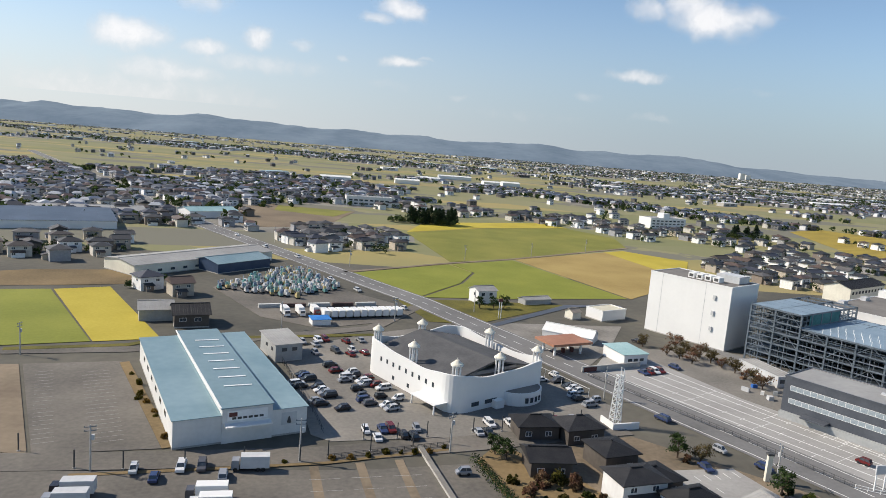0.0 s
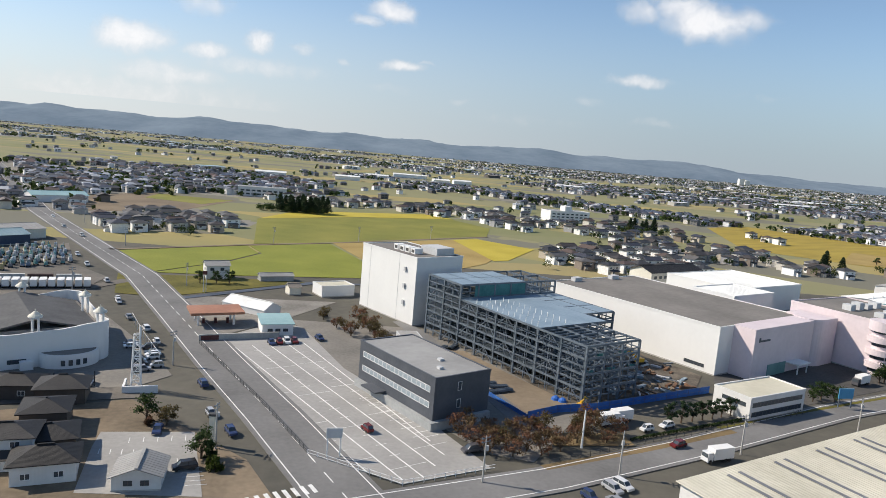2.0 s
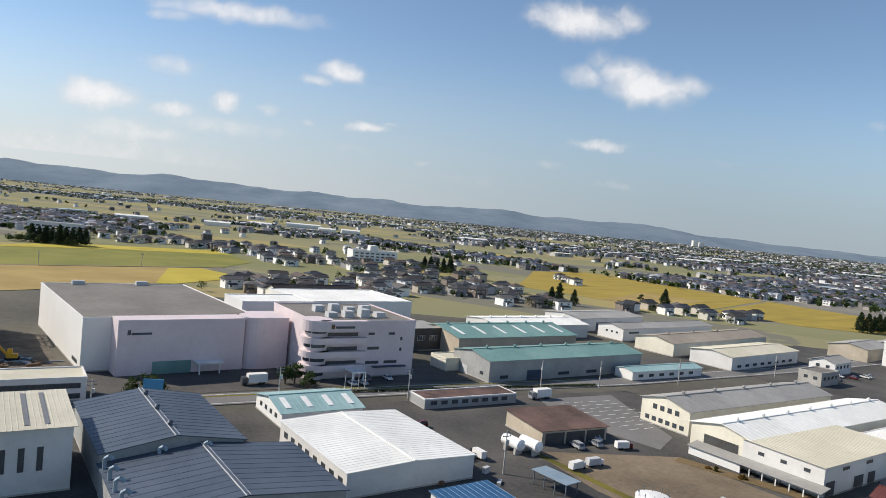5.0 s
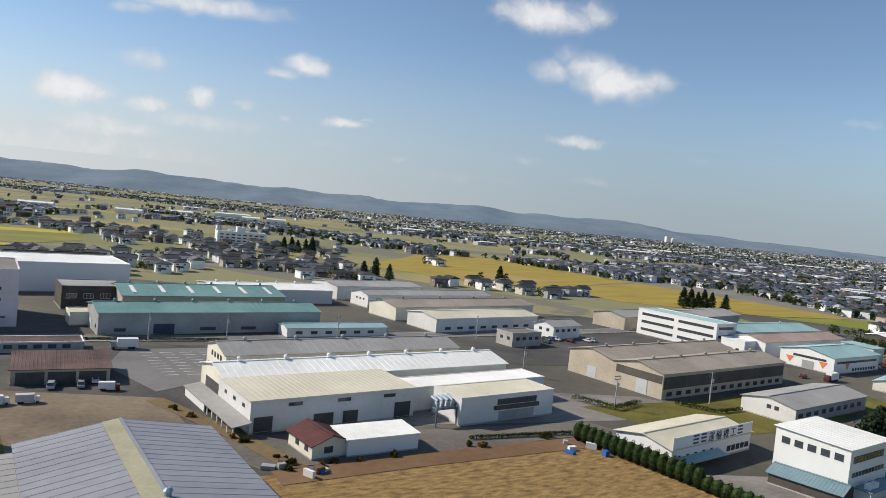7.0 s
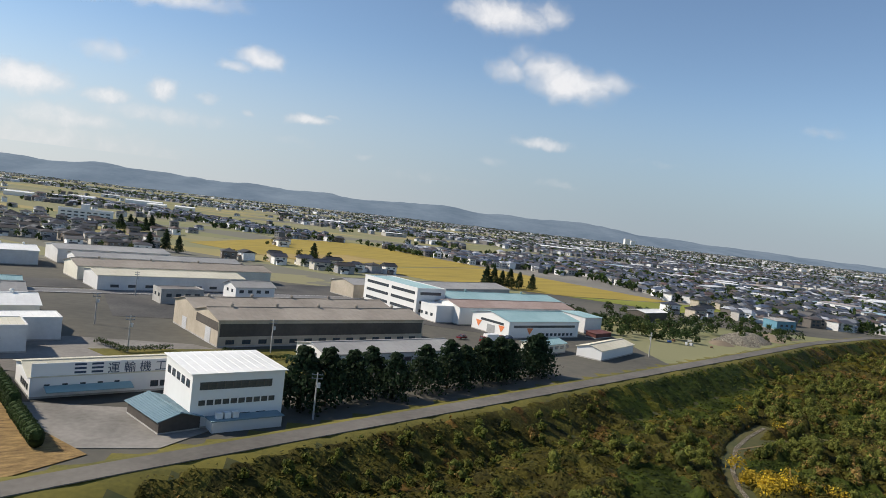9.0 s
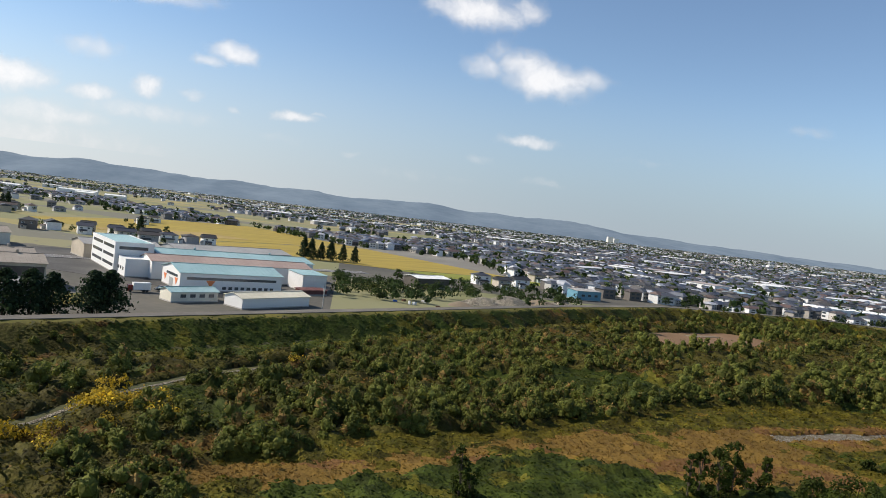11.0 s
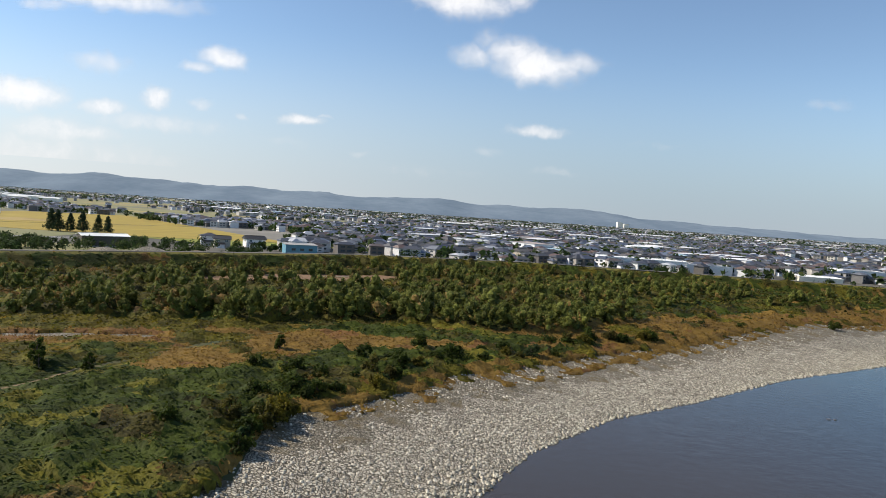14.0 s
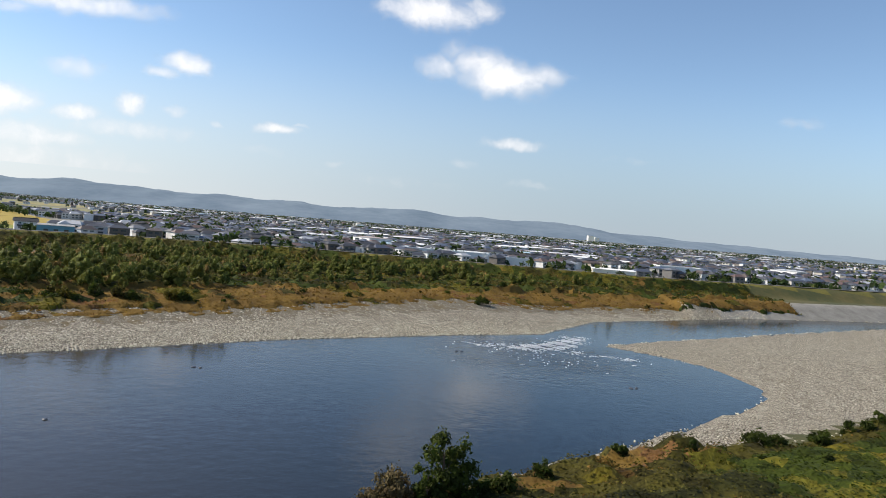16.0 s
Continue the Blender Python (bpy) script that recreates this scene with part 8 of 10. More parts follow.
def conifer(style, h=7.2, label="dark green conifer with layered branches", wide=0.34):
    rnd = random.Random(style)
    t = thing("conifer", label, "tree")
    part("trunk", Shape().tube((0, 0, -0.3), (0, 0, h * 0.97), 0.17, 0.03, 7), BARK, t)
    cs, rs = [], []
    for i in range(34):
        q = 0.07 + 0.88 * (i / 33)
        g = i * 2.4 + rnd.uniform(-0.3, 0.3)
        reach = (1 - q) ** 0.75 * h * wide * rnd.uniform(0.7, 1.15)
        cs.append((math.cos(g) * reach * 0.65, math.sin(g) * reach * 0.65, q * h)); rs.append((reach * 0.55 + 0.25,) * 3)
    v, f = leaf_cards(np.array(cs), np.array(rs), 70, 0.25, style, 0.75, 0.35)
    part("crown", array_mesh("crown", v, f, LEAF_PINE), None, t)
    return t


def plant(proto, spots, group="", scale=(0.85, 1.15)):
    rnd = random.Random(len(spots) * 13 + 1)
    first = True
    for x, y in spots:
        k = rnd.uniform(*scale)
        m = pose(x, y, float(land_height(x, y)), 0, 0, rnd.uniform(0, 360)) @ Matrix.Diagonal((k, k, k, 1))
        if first:
            proto.matrix_basis = m
            if group:
                tagged(proto, group=group)
            first = False
        else:
            ob = copy_thing(proto, m)
            ob.matrix_basis = m


rust = broadleaf(3, LEAF_RUST, "autumn tree with thinning rust brown leaves", 2.8, 1.6, 760)
plant(rust, [(88.4, 92.2), (90.2, 90.0), (91.6, 93.0), (93.4, 89.4), (94.6, 95.6), (95.6, 91.4), (97.4, 90.2), (98.8, 93.8), (100.4, 92.0), (97.0, 97.6), (91.0, 96.2), (103.4, 95.0), (105.6, 97.6), (107.8, 95.6), (110.0, 98.4), (106.4, 100.2), (87.0, 95.6), (68.8, 153.8), (71.6, 146.8), (73.7, 140.2), (75.5, 133.1), (75.8, 127.3), (64.5, 148), (68, 142.4)], "autumn trees", (0.75, 1.25))
olive = broadleaf(5, LEAF_DRY, "half bare olive brown tree", 3.0, 1.5, 900)
plant(olive, [(47.6, 92.7), (93, 92.5), (98.8, 98.2), (104.2, 98.2), (70.0, 150.2), (72.7, 143.4), (75.1, 137.1), (76.0, 130.2), (61, 154), (66.4, 145.4)], "olive trees")
green = broadleaf(9, LEAF_TREE, "dark green broadleaf tree", 3.4, 1.5, 1100)
plant(green, [(17.2, 92.2), (18.6, 90.8), (44.6, 93.9), (54.7, 83.7), (152.8, 119.9), (155, 121), (157, 120), (175.4, 134.2), (177, 135), (180, 130), (26, 182.6), (30, 183.4), (33, 184.5), (330, 331), (322, 345), (336, 352), (441, 248), (450, 240), (430, 205), (436, 212), (445, 205)], "dark trees")
small = broadleaf(12, LEAF_PINE, "small pruned street pine", 3.3, 0.9, 900)
plant(small, [(120.3, 104.3), (122.6, 105.4), (124.8, 106.4), (126.8, 107.2), (128.8, 108.0), (130.8, 109.0), (132.8, 110.0), (134.6, 110.8)], "street pines", (0.9, 1.1))
plant(conifer(31, 6.6, wide=0.56), [(341.0, 96.0), (344.2, 98.4), (347.6, 101.6), (350.4, 106.4), (353.8, 104.6), (358.7, 109.8), (363.1, 113.5), (366.0, 115.6), (370.0, 119.4), (373.0, 121.6), (375.4, 124.0), (380.6, 127.6), (382.4, 129.8)], "conifers beside the levee", (1.05, 1.35))
plant(conifer(37, 8.5, "tall narrow conifer near the paddies"), [(329.5, 333), (408, 296), (412, 298), (416, 300), (405, 297), (421, 303), (426, 300), (265, 300), (270, 306), (276, 303), (216, 420), (220, 424), (224, 421), (228, 426), (232, 423)], "tall conifers")
plant(conifer(41, 9.0, "dense dark cedar in a grove"), [(12 + 2.2 * i, 376 + 3 * (i % 3)) for i in range(12)], "cedar grove", (0.95, 1.2))


def overgrown(x, y, h, w, style, material=LEAF_VINE, label="tree overgrown with creepers down to the ground", name="overgrown_tree", group="overgrown trees"):
    """A trunk with limbs, hung with leaves from the top to the soil in uneven lumps."""
    rnd = random.Random(style)
    t = thing(name, label, "tree", x, y, float(land_height(x, y)), rnd.uniform(0, 360))
    s = Shape().tube((0, 0, -0.3), (w * 0.05, 0, h * 0.8), 0.05 * h ** 0.6, 0.03, 7)
    cs, rs = [], []
    for i in range(int(10 + 3 * h)):
        q = rnd.random() ** 0.85
        g = i * 2.4 + rnd.uniform(-0.5, 0.5)
        wide = w / 2 * (0.55 + 0.45 * math.sin(min(1.0, (1 - q) * 1.6 + 0.15) * 1.57)) * rnd.uniform(0.5, 1.0)
        k = w * rnd.uniform(0.13, 0.23)
        tip = (math.cos(g) * (wide - k * 0.6), math.sin(g) * (wide - k * 0.6), max(k * 0.5, q * h - k * 0.6))
        s.tube((0, 0, tip[2] * 0.6), tip, 0.04, 0.015, 4)
        cs.append(tip); rs.append((k, k, k * rnd.uniform(0.9, 1.7)))
    part("trunk", s, BARK, t)
    v, f = leaf_cards(np.array(cs), np.array(rs), int(34 + 36 * w / 2), 0.14, style, 1.0, 0.45)
    part("crown", array_mesh("crown", v, f, material), None, t)
    tagged(t, group=group)
    return t


for i, (x, y, h, w) in enumerate(((458.0, 66.4, 4.6, 1.5), (461.0, 66.2, 6.3, 2.9), (463.4, 67.6, 5.8, 2.6), (459.6, 67.2, 5.0, 1.8), (465.9, 69.2, 2.7, 1.7), (467.6, 68.4, 2.5, 2.2), (472.4, 61.8, 5.0, 5.6), (474.0, 61.2, 3.6, 3.0), (468.8, 63.0, 4.4, 3.6),
                                 (467.7, 59.2, 2.4, 2.4), (470.4, 72.6, 3.0, 1.3), (487.5, 78.2, 1.8, 2.0), (488.9, 77.2, 1.2, 1.4), (502.3, 77.2, 3.4, 1.9), (503.3, 75.8, 2.2, 1.4), (507.8, 77, 1.9, 1.5), (525.8, 90.8, 2.3, 1.5), (448, 58, 1.6, 3.0), (434.4, 62.8, 5.0, 2.2), (435.2, 62.4, 3.2, 2.4),
                                 (620.7, 45.3, 4.7, 3.6), (622.0, 45.6, 3.9, 3.2), (619.6, 44.4, 3.0, 2.6))):
    overgrown(x, y, h, w, 200 + i)
for i, (x, y, h, w) in enumerate(((625.2, 47.0, 1.6, 2.6), (623.6, 46.2, 1.3, 1.6), (628.8, 50.0, 1.5, 1.9), (637.0, 56.4, 1.1, 2.0), (644.2, 57.6, 1.7, 1.6), (646.0, 56.6, 1.3, 2.0), (652.2, 60.8, 1.5, 3.2), (654.0, 60.2, 1.2, 2.2), (659.2, 61.8, 1.2, 2.6), (665.0, 65.6, 1.6, 2.0), (667.5, 66.4, 1.2, 2.2), (671.5, 69.0, 1.8, 2.6), (676, 71.5, 1.6, 2.4),
                                 (649.0, 54.5, 0.9, 1.5), (634, 50, 0.9, 1.8), (656.0, 56.0, 0.7, 1.4), (544.1, 97.2, 2.0, 3.0), (536.4, 88.5, 1.9, 2.6), (529.1, 79.2, 1.8, 3.2), (520.9, 59.8, 1.4, 2.6), (524.5, 80.9, 1.6, 2.2), (580.4, 129.2, 2.0, 4.0), (640.2, 147.0, 1.6, 3.6), (650, 174, 2.0, 4.0))):
    overgrown(x, y, h, w, 300 + i, LEAF_VINE, "rounded dark green bush on the river bank", "bush", "bank bushes")
rim = [(527.5, 56.5), (528.5, 60.7), (529.4, 65.2), (531.0, 69.2), (533.1, 72.7), (536.3, 75.1), (539.7, 79.6), (542.3, 84.4), (545.2, 89.9), (550.6, 92.3), (557.2, 96.7), (562.1, 99.0), (574.6, 111.5), (579.7, 112.4), (587.5, 117.1)]
_rr = random.Random(91)
for i in range(46):
    a, b = rim[i * (len(rim) - 1) // 46], rim[i * (len(rim) - 1) // 46 + 1]
    q = _rr.random()
    k = _rr.uniform(0.0, 5.0) if i % 3 else _rr.uniform(0, 1)
    w = _rr.uniform(1.5, 3.4)
    overgrown(a[0] + (b[0] - a[0]) * q - 0.75 * k, a[1] + (b[1] - a[1]) * q + 0.6 * k, w * _rr.uniform(0.5, 0.72), w, 800 + i, (LEAF_VINE, LEAF_SCRUB, LEAF_VINE, LEAF_HEDGE, LEAF_HERB)[i % 5 if k < 2.5 else i % 3], "rounded bush at the upper edge of the gravel bank", "bush", "bushes along the gravel")
for i, (x, y, h, w) in enumerate(((20.0, 80.4, 1.7, 2.2), (24.4, 84.2, 1.9, 2.8), (22.0, 83.4, 2.0, 2.6), (27.0, 78.9, 1.1, 1.4), (30.9, 76.0, 1.0, 1.2), (26.4, 83.0, 2.0, 2.4), (33.2, 75.2, 1.2, 1.6), (19.3, 77.6, 1.4, 2.4), (22.6, 76.8, 1.0, 2.0), (25.2, 75.2, 1.2, 2.2), (20.8, 74.4, 1.5, 2.8), (24.0, 79.6, 0.9, 1.8), (28.4, 75.0, 0.9, 1.8), (22.8, 73.0, 1.1, 2.4), (27.4, 81.0, 0.8, 1.4), (45.4, 92.4, 1.2, 1.4), (18.4, 84.0, 1.2, 1.8), (29.4, 80.6, 0.9, 1.2), (55.6, 83.6, 1.5, 2.0), (57.0, 81.0, 1.8, 2.4))):
    overgrown(x, y, h, w, 450 + i, (LEAF_RUST, LEAF_SCRUB, LEAF_RUST, LEAF_HEDGE, LEAF_VINE)[i % 5], "garden bush beside the dark roofed houses", "bush", "garden bushes")
for i, (x, y, h, w) in enumerate(((617.4, 44.2, 2.4, 3.4), (615.8, 43.0, 1.7, 2.6), (640, 52.5, 0.9, 2.6), (634.5, 52.8, 0.8, 2.2))):
    overgrown(x, y, h, w, 400 + i, LEAF_DRY if i < 2 else LEAF_GOLD, "dry brown half bare bush on the river bank", "bush", "dry bushes")


def hedge_row():
    t = thing("hedge", "row of clipped rounded hedge bushes", "hedge")
    a, b = Vector((299.9, 101.0)), Vector((316.8, 76.0))
    for i in range(25):
        p = a.lerp(b, i / 24)
        h = 2.8 if i < 16 else 2.0
        v, f = leaf_cards(np.array([(0, 0, h * 0.5)]), np.array([(0.8, 0.8, 0.8)]), 700, 0.1, 50 + i, h / 1.6, 0.85)
        core = Shape()
        for q in range(7):
            z0, z1 = q / 7 * h * 0.94, (q + 1) / 7 * h * 0.94
            core.ring(0, 0, z0, z1, 0.8 * math.sin(math.acos(max(-1, min(1, 2 * z0 / h - 1)))) * 0.92 + 0.05, 0.8 * math.sin(math.acos(max(-1, min(1, 2 * z1 / h - 1)))) * 0.92 + 0.05, 12)
        f = [tuple(e) for e in f.tolist()] + [tuple(e + len(v) for e in q) for q in core.f]
        v = np.concatenate([v, np.array(core.v)])
        bush = Shape()
        bush.v, bush.f = [tuple(e) for e in v.tolist()], f
        part("bush", bush, LEAF_HEDGE if i < 16 else LEAF_TREE, t, at=pose(p.x, p.y, 0))
    return t


hedge_row()
for line, h in (([(19.0, 72.0), (16.4, 80.5), (13.8, 89.4)], 1.7), ([(306, 124), (312, 119), (318, 124)], 1.2), ([(188, 131.5), (240, 152)], 0.7), ([(112, 97), (148, 115)], 0.6), ([(284, 98.5), (300, 104)], 0.7), ([(326, 126), (332, 122), (338, 125)], 0.9)):
    pts = []
    for a, b in zip(line, line[1:]):
        n = int(math.dist(a, b) / 0.5)
        pts += [(a[0] + (b[0] - a[0]) * i / n, a[1] + (b[1] - a[1]) * i / n, h * 0.45) for i in range(n)]
    v, f = leaf_cards(np.array(pts), np.full((len(pts), 3), h * 0.55), 60, 0.12, 60, 1.0, 0.6)
    solid("hedge", array_mesh("hedge", v, f, LEAF_HEDGE), None, "low trimmed green hedge along a yard", "hedge")


# ---- vehicles ----
def car(style):
    """Body with wheel arches and roof in one shell, dark glass, four wheels."""
    L, W, H, hood, boot = [(2.7, 1.08, 0.92, 0.72, 0.45), (2.15, 0.94, 1.05, 0.38, 0.05), (2.85, 1.1, 1.05, 0.6, 0.08), (2.6, 1.05, 0.98, 0.6, 0.22)][style]
    t = thing("car", ["sedan car", "small boxy kei car", "estate minivan car", "hatchback car"][style] + " parked on the asphalt", "car")
    s = Shape()
    w = W / 2
    belt = H * 0.56
    prof = [(0, 0.2), (0.03, belt * 0.8), (hood * 0.9, belt), (L - boot, belt), (L - 0.02, belt * 0.92), (L, 0.22)]
    k = len(prof)
    for y, n in ((-w, 0.0), (-w + 0.06, 0.03), (w - 0.06, 0.03), (w, 0.0)):
        s.v += [(x, y, z + n * (z > 0.3)) for x, z in prof]
    for j in range(3):
        s.f += [(j * k + i, j * k + i + 1, (j + 1) * k + i + 1, (j + 1) * k + i) for i in range(k - 1)]
        s.f.append((j * k + k - 1, j * k, (j + 1) * k, (j + 1) * k + k - 1))
    s.f += [tuple(range(k - 1, -1, -1)), tuple(range(3 * k, 4 * k))]
    x0, x1, x2, x3 = hood * 0.9, hood + 0.35, L - boot - 0.22, L - boot
    s.slab((x1, -w + 0.13, H), (x2, -w + 0.13, H), (x2, w - 0.13, H), (x1, w - 0.13, H), 0.05)
    for side in (-1, 1):
        for a, b in (((x0, belt), (x1, H - 0.03)), ((x2, H - 0.03), (x3, belt)), (((x1 + x2) / 2, belt), ((x1 + x2) / 2, H - 0.03))):
            s.bar((a[0], side * (w - 0.06), a[1]), (b[0], side * (w - 0.14), b[1]), 0.05)
    part("body", s, CAR_PAINT, t)
    g = Shape()
    g.hexa([(x0 + 0.03, -w + 0.08, belt), (x3 - 0.03, -w + 0.08, belt), (x3 - 0.03, w - 0.08, belt), (x0 + 0.03, w - 0.08, belt),
            (x1 + 0.01, -w + 0.15, H - 0.05), (x2 - 0.01, -w + 0.15, H - 0.05), (x2 - 0.01, w - 0.15, H - 0.05), (x1 + 0.01, w - 0.15, H - 0.05)])
    part("glasshouse", g, GLASS, t)
    for x in (0.45, L - 0.5):
        for y in (-w + 0.02, w - 0.02):
            q = Shape().tube((x, y - 0.07, 0.19), (x, y + 0.07, 0.19), 0.19, 0.19, 12)
            q.f.append(tuple(range(11, -1, -1)))
            part("wheel", q, TYRE, t)
    return t


CARS = [car(i) for i in range(4)]
for i, c in enumerate(CARS):
    c.matrix_basis = pose(54.2 + 1.35 * i, 131.6 + 0.65 * i, 0.11, 0, 0, 112)


def cars_along(a, b, n, rz, z=0.1, skip=0.12, group="parked cars", seed=0):
    rnd = random.Random(seed + n)
    for i in range(n):
        if rnd.random() < skip:
            continue
        f = (i + 0.5) / n
        copy = copy_thing(rnd.choice(CARS), pose(a[0] + (b[0] - a[0]) * f + rnd.uniform(-0.1, 0.1), a[1] + (b[1] - a[1]) * f + rnd.uniform(-0.1, 0.1), z, 0, 0, rz + rnd.choice((0, 180)) + rnd.uniform(-3, 3)))
        tagged(copy, group=group)


cars_along((-15.0, 121), (-5.2, 103.4), 14, 28, seed=1)
cars_along((-8.2, 128.2), (1.8, 105.2), 15, 28, seed=2)
cars_along((-4.6, 122.2), (4.2, 108.4), 9, 28, 0.1, 0.2, seed=3)
cars_along((-17.6, 138.6), (-2.6, 146.9), 10, 120, seed=4)
cars_along((-14.2, 132), (-3, 137), 8, 120, 0.1, 0.3, seed=5)
cars_along((-1.6, 96.4), (7.2, 98.2), 7, 105, seed=6)
cars_along((14.5, 100.2), (33.0, 104.6), 12, 105, seed=7)
cars_along((31.0, 127.6), (38.4, 113.0), 11, 25, seed=8)
cars_along((-30, 81.4), (-17, 83.6), 5, 100, 0.1, 0.0, seed=9)
cars_along((100.6, 77.6), (107.6, 81.4), 4, 120, 0.1, 0.0, seed=10)
cars_along((196.0, 119), (201.4, 108), 7, 28, seed=11)
cars_along((304, 176), (330, 190), 14, 120, 0.1, 0.15, seed=12)
cars_along((222.4, 110.2), (229.6, 113), 4, 110, seed=13)
cars_along((186, 138), (196, 143), 5, 118, 0.1, 0.3, seed=14)
for x, y, rz in ((73.4, 95.5, -58), (86.7, 89.3, 25), (47.2, 109.4, -60), (52.8, 95.6, 120), (57, 90, 120), (28.4, 137.5, -58), (33.4, 129.0, -58), (22.3, 145, -58), (14.5, 159.1, -58), (16.8, 154.8, 122), (4.8, 176.6, -56), (-15.4, 206.8, 126), (-6.7, 193, 122),
                 (114.5, 100.4, 25), (118.2, 102.2, 30), (117.1, 95.0, 28), (11, 85.4, 10), (60, 158, -60), (62.8, 136.6, 120), (-30, 242, 125), (-46, 262, -54), (-60, 284, 126), (206, 131, 27), (381.5, 163, 40), (384, 165, 40), (372, 160, 40), (47.5, 89, 100), (52.4, 80, 25)):
    tagged(copy_thing(CARS[int(abs(x * 7)) % 4], pose(x, y, 0.17, 0, 0, rz)), group="cars on roads and yards")


def lorry(cargo, label):
    t = thing("lorry", label, "lorry")
    cab = part("cab", Shape().hexa([(0, -0.65, 0.25), (1.0, -0.65, 0.25), (1.0, 0.65, 0.25), (0, 0.65, 0.25), (0.12, -0.62, 1.5), (1.0, -0.62, 1.5), (1.0, 0.62, 1.5), (0.12, 0.62, 1.5)]), CAR_PAINT, t)
    part("windscreen", Shape().hexa([(0.02, -0.55, 0.85), (0.1, -0.55, 0.85), (0.1, 0.55, 0.85), (0.02, 0.55, 0.85), (0.08, -0.53, 1.38), (0.16, -0.53, 1.38), (0.16, 0.53, 1.38), (0.08, 0.53, 1.38)]), GLASS, cab)
    part("chassis", Shape().box(0.6, -0.4, 0.3, 4.6, 0.4, 0.45), TRIM_DARK, t)
    part("cargo_box", Shape().box(1.15, -0.72, 0.45, 4.7, 0.72, 2.0), cargo, t)
    for x in (0.55, 3.3, 3.95):
        for y in (-0.6, 0.6):
            q = Shape().tube((x, y - 0.12, 0.28), (x, y + 0.12, 0.28), 0.28, 0.28, 12); q.f.append(tuple(range(11, -1, -1)))
            part("wheel", q, TYRE, t)
    return t


LORRY = lorry(LIGHT_GREY, "box lorry with a grey cargo body")
LORRY_W = lorry(WHITE, "box lorry with a white cargo body")
LORRY.matrix_basis = pose(-35.8, 76.2, 0.1, 0, 0, 8)
LORRY_W.matrix_basis = pose(112.5, 103.4, 0.1, 0, 0, 205)
for x, y, rz, k in ((-35.5, 73.6, 8, 0), (-17.6, 84.2, 8, 0), (-21, 76.4, 8, 1), (-20, 74, 8, 1), (110, 103, 26, 1), (271.5, 93.8, 200, 1), (120, 91, 20, 1), (222, 136.4, 25, 1), (377, 158, 30, 1), (168, 131, 30, 1)):
    tagged(copy_thing((LORRY, LORRY_W)[k], pose(x, y, 0.1, 0, 0, rz)), group="lorries")
for x, y, rz, k in ((222.4, 100.4, 215, 1), (225.6, 102.0, 205, 0), (233.0, 110.4, 195, 1), (206.5, 103.0, 300, 1)):
    tagged(copy_thing((LORRY, LORRY_W)[k], pose(x, y, 0.12, 0, 0, rz) @ Matrix.Diagonal((0.62, 0.62, 0.62, 1))), group="small trucks in the gravel yard")
for i in range(11):
    tagged(copy_thing(LORRY_W, pose(-14.6 + 1.72 * i, 165.6 + 0.62 * i, 0.1, 0, 0, -68)), group="row of white lorries")
for i in range(3):
    tagged(copy_thing(LORRY_W, pose(-22 + 3.4 * i, 161 + i, 0.1, 0, 0, 112)), group="row of white lorries")
building("shed", "small blue roofed shed in the lorry yard", "shed", -15.5, 154.5, 20, 4.2, 3.4, 1.5, WHITE, surf("bright_blue_roof", (0.02, 0.14, 0.42), (0.04, 0.2, 0.52), 0.5, 0.5), "mono", 0.2, 0.15, rib=0.5)


def machine():
    t = thing("farm_machine", "stored farm machine with a small cab and boom", "farm machine")
    part("body", Shape().box(0, -0.45, 0.35, 1.7, 0.45, 0.95).box(0.2, -0.35, 0.95, 0.7, 0.35, 1.2), CONTAINER, t)
    part("cab", Shape().hexa([(0.8, -0.38, 0.95), (1.6, -0.38, 0.95), (1.6, 0.38, 0.95), (0.8, 0.38, 0.95), (0.9, -0.34, 1.75), (1.5, -0.34, 1.75), (1.5, 0.34, 1.75), (0.9, 0.34, 1.75)]), CONTAINER, t)
    part("boom", Shape().bar((0.3, 0, 1.1), (-0.5, 0, 2.2), 0.14).bar((-0.5, 0, 2.2), (-1.0, 0, 1.2), 0.1), CONTAINER, t)
    part("track", Shape().box(0, -0.55, 0, 1.7, -0.28, 0.38), TYRE, t)
    part("track", Shape().box(0, 0.28, 0, 1.7, 0.55, 0.38), TYRE, t)
    return t


M0 = machine()
_rm = random.Random(4)
_first = True
for i in range(13):
    for j in range(12):
        x, y = -44 + 2.35 * i + 0.75 * j, 187 + 0.3 * i + 2.9 * j - 1.4 * i + (0.5 * i)
        if not inside(np.array(x), np.array(y), [(-45, 186), (-28, 226), (-13, 197), (-12, 193), (-33, 169)]):
            continue
        m = pose(x + _rm.uniform(-0.3, 0.3), y + _rm.uniform(-0.3, 0.3), 0.08, 0, 0, _rm.choice((120, 300, 125)) + _rm.uniform(-8, 8))
        if _first:
            M0.matrix_basis = m; tagged(M0, group="stored farm machines"); _first = False
        else:
            tagged(copy_thing(M0, m), group="stored farm machines")
for i in range(5):
    box_ = Shape().box(0, 0, 0, 5.5, 1.0, 0.9)
    for k in range(5):
        box_.box(0.2 + 1.1 * k, -0.04, 0.1, 0.3 + 1.1 * k, 0, 0.85)
    solid("container", box_, ROOF_RUST if i % 2 else surf("pale_container", (0.4, 0.4, 0.38), (0.52, 0.52, 0.5)), "long storage container in the machine yard", "container", group="storage containers", at=pose(-30 + 5.8 * i, 168 + 2.0 * i, 0.08, 0, 0, 22))


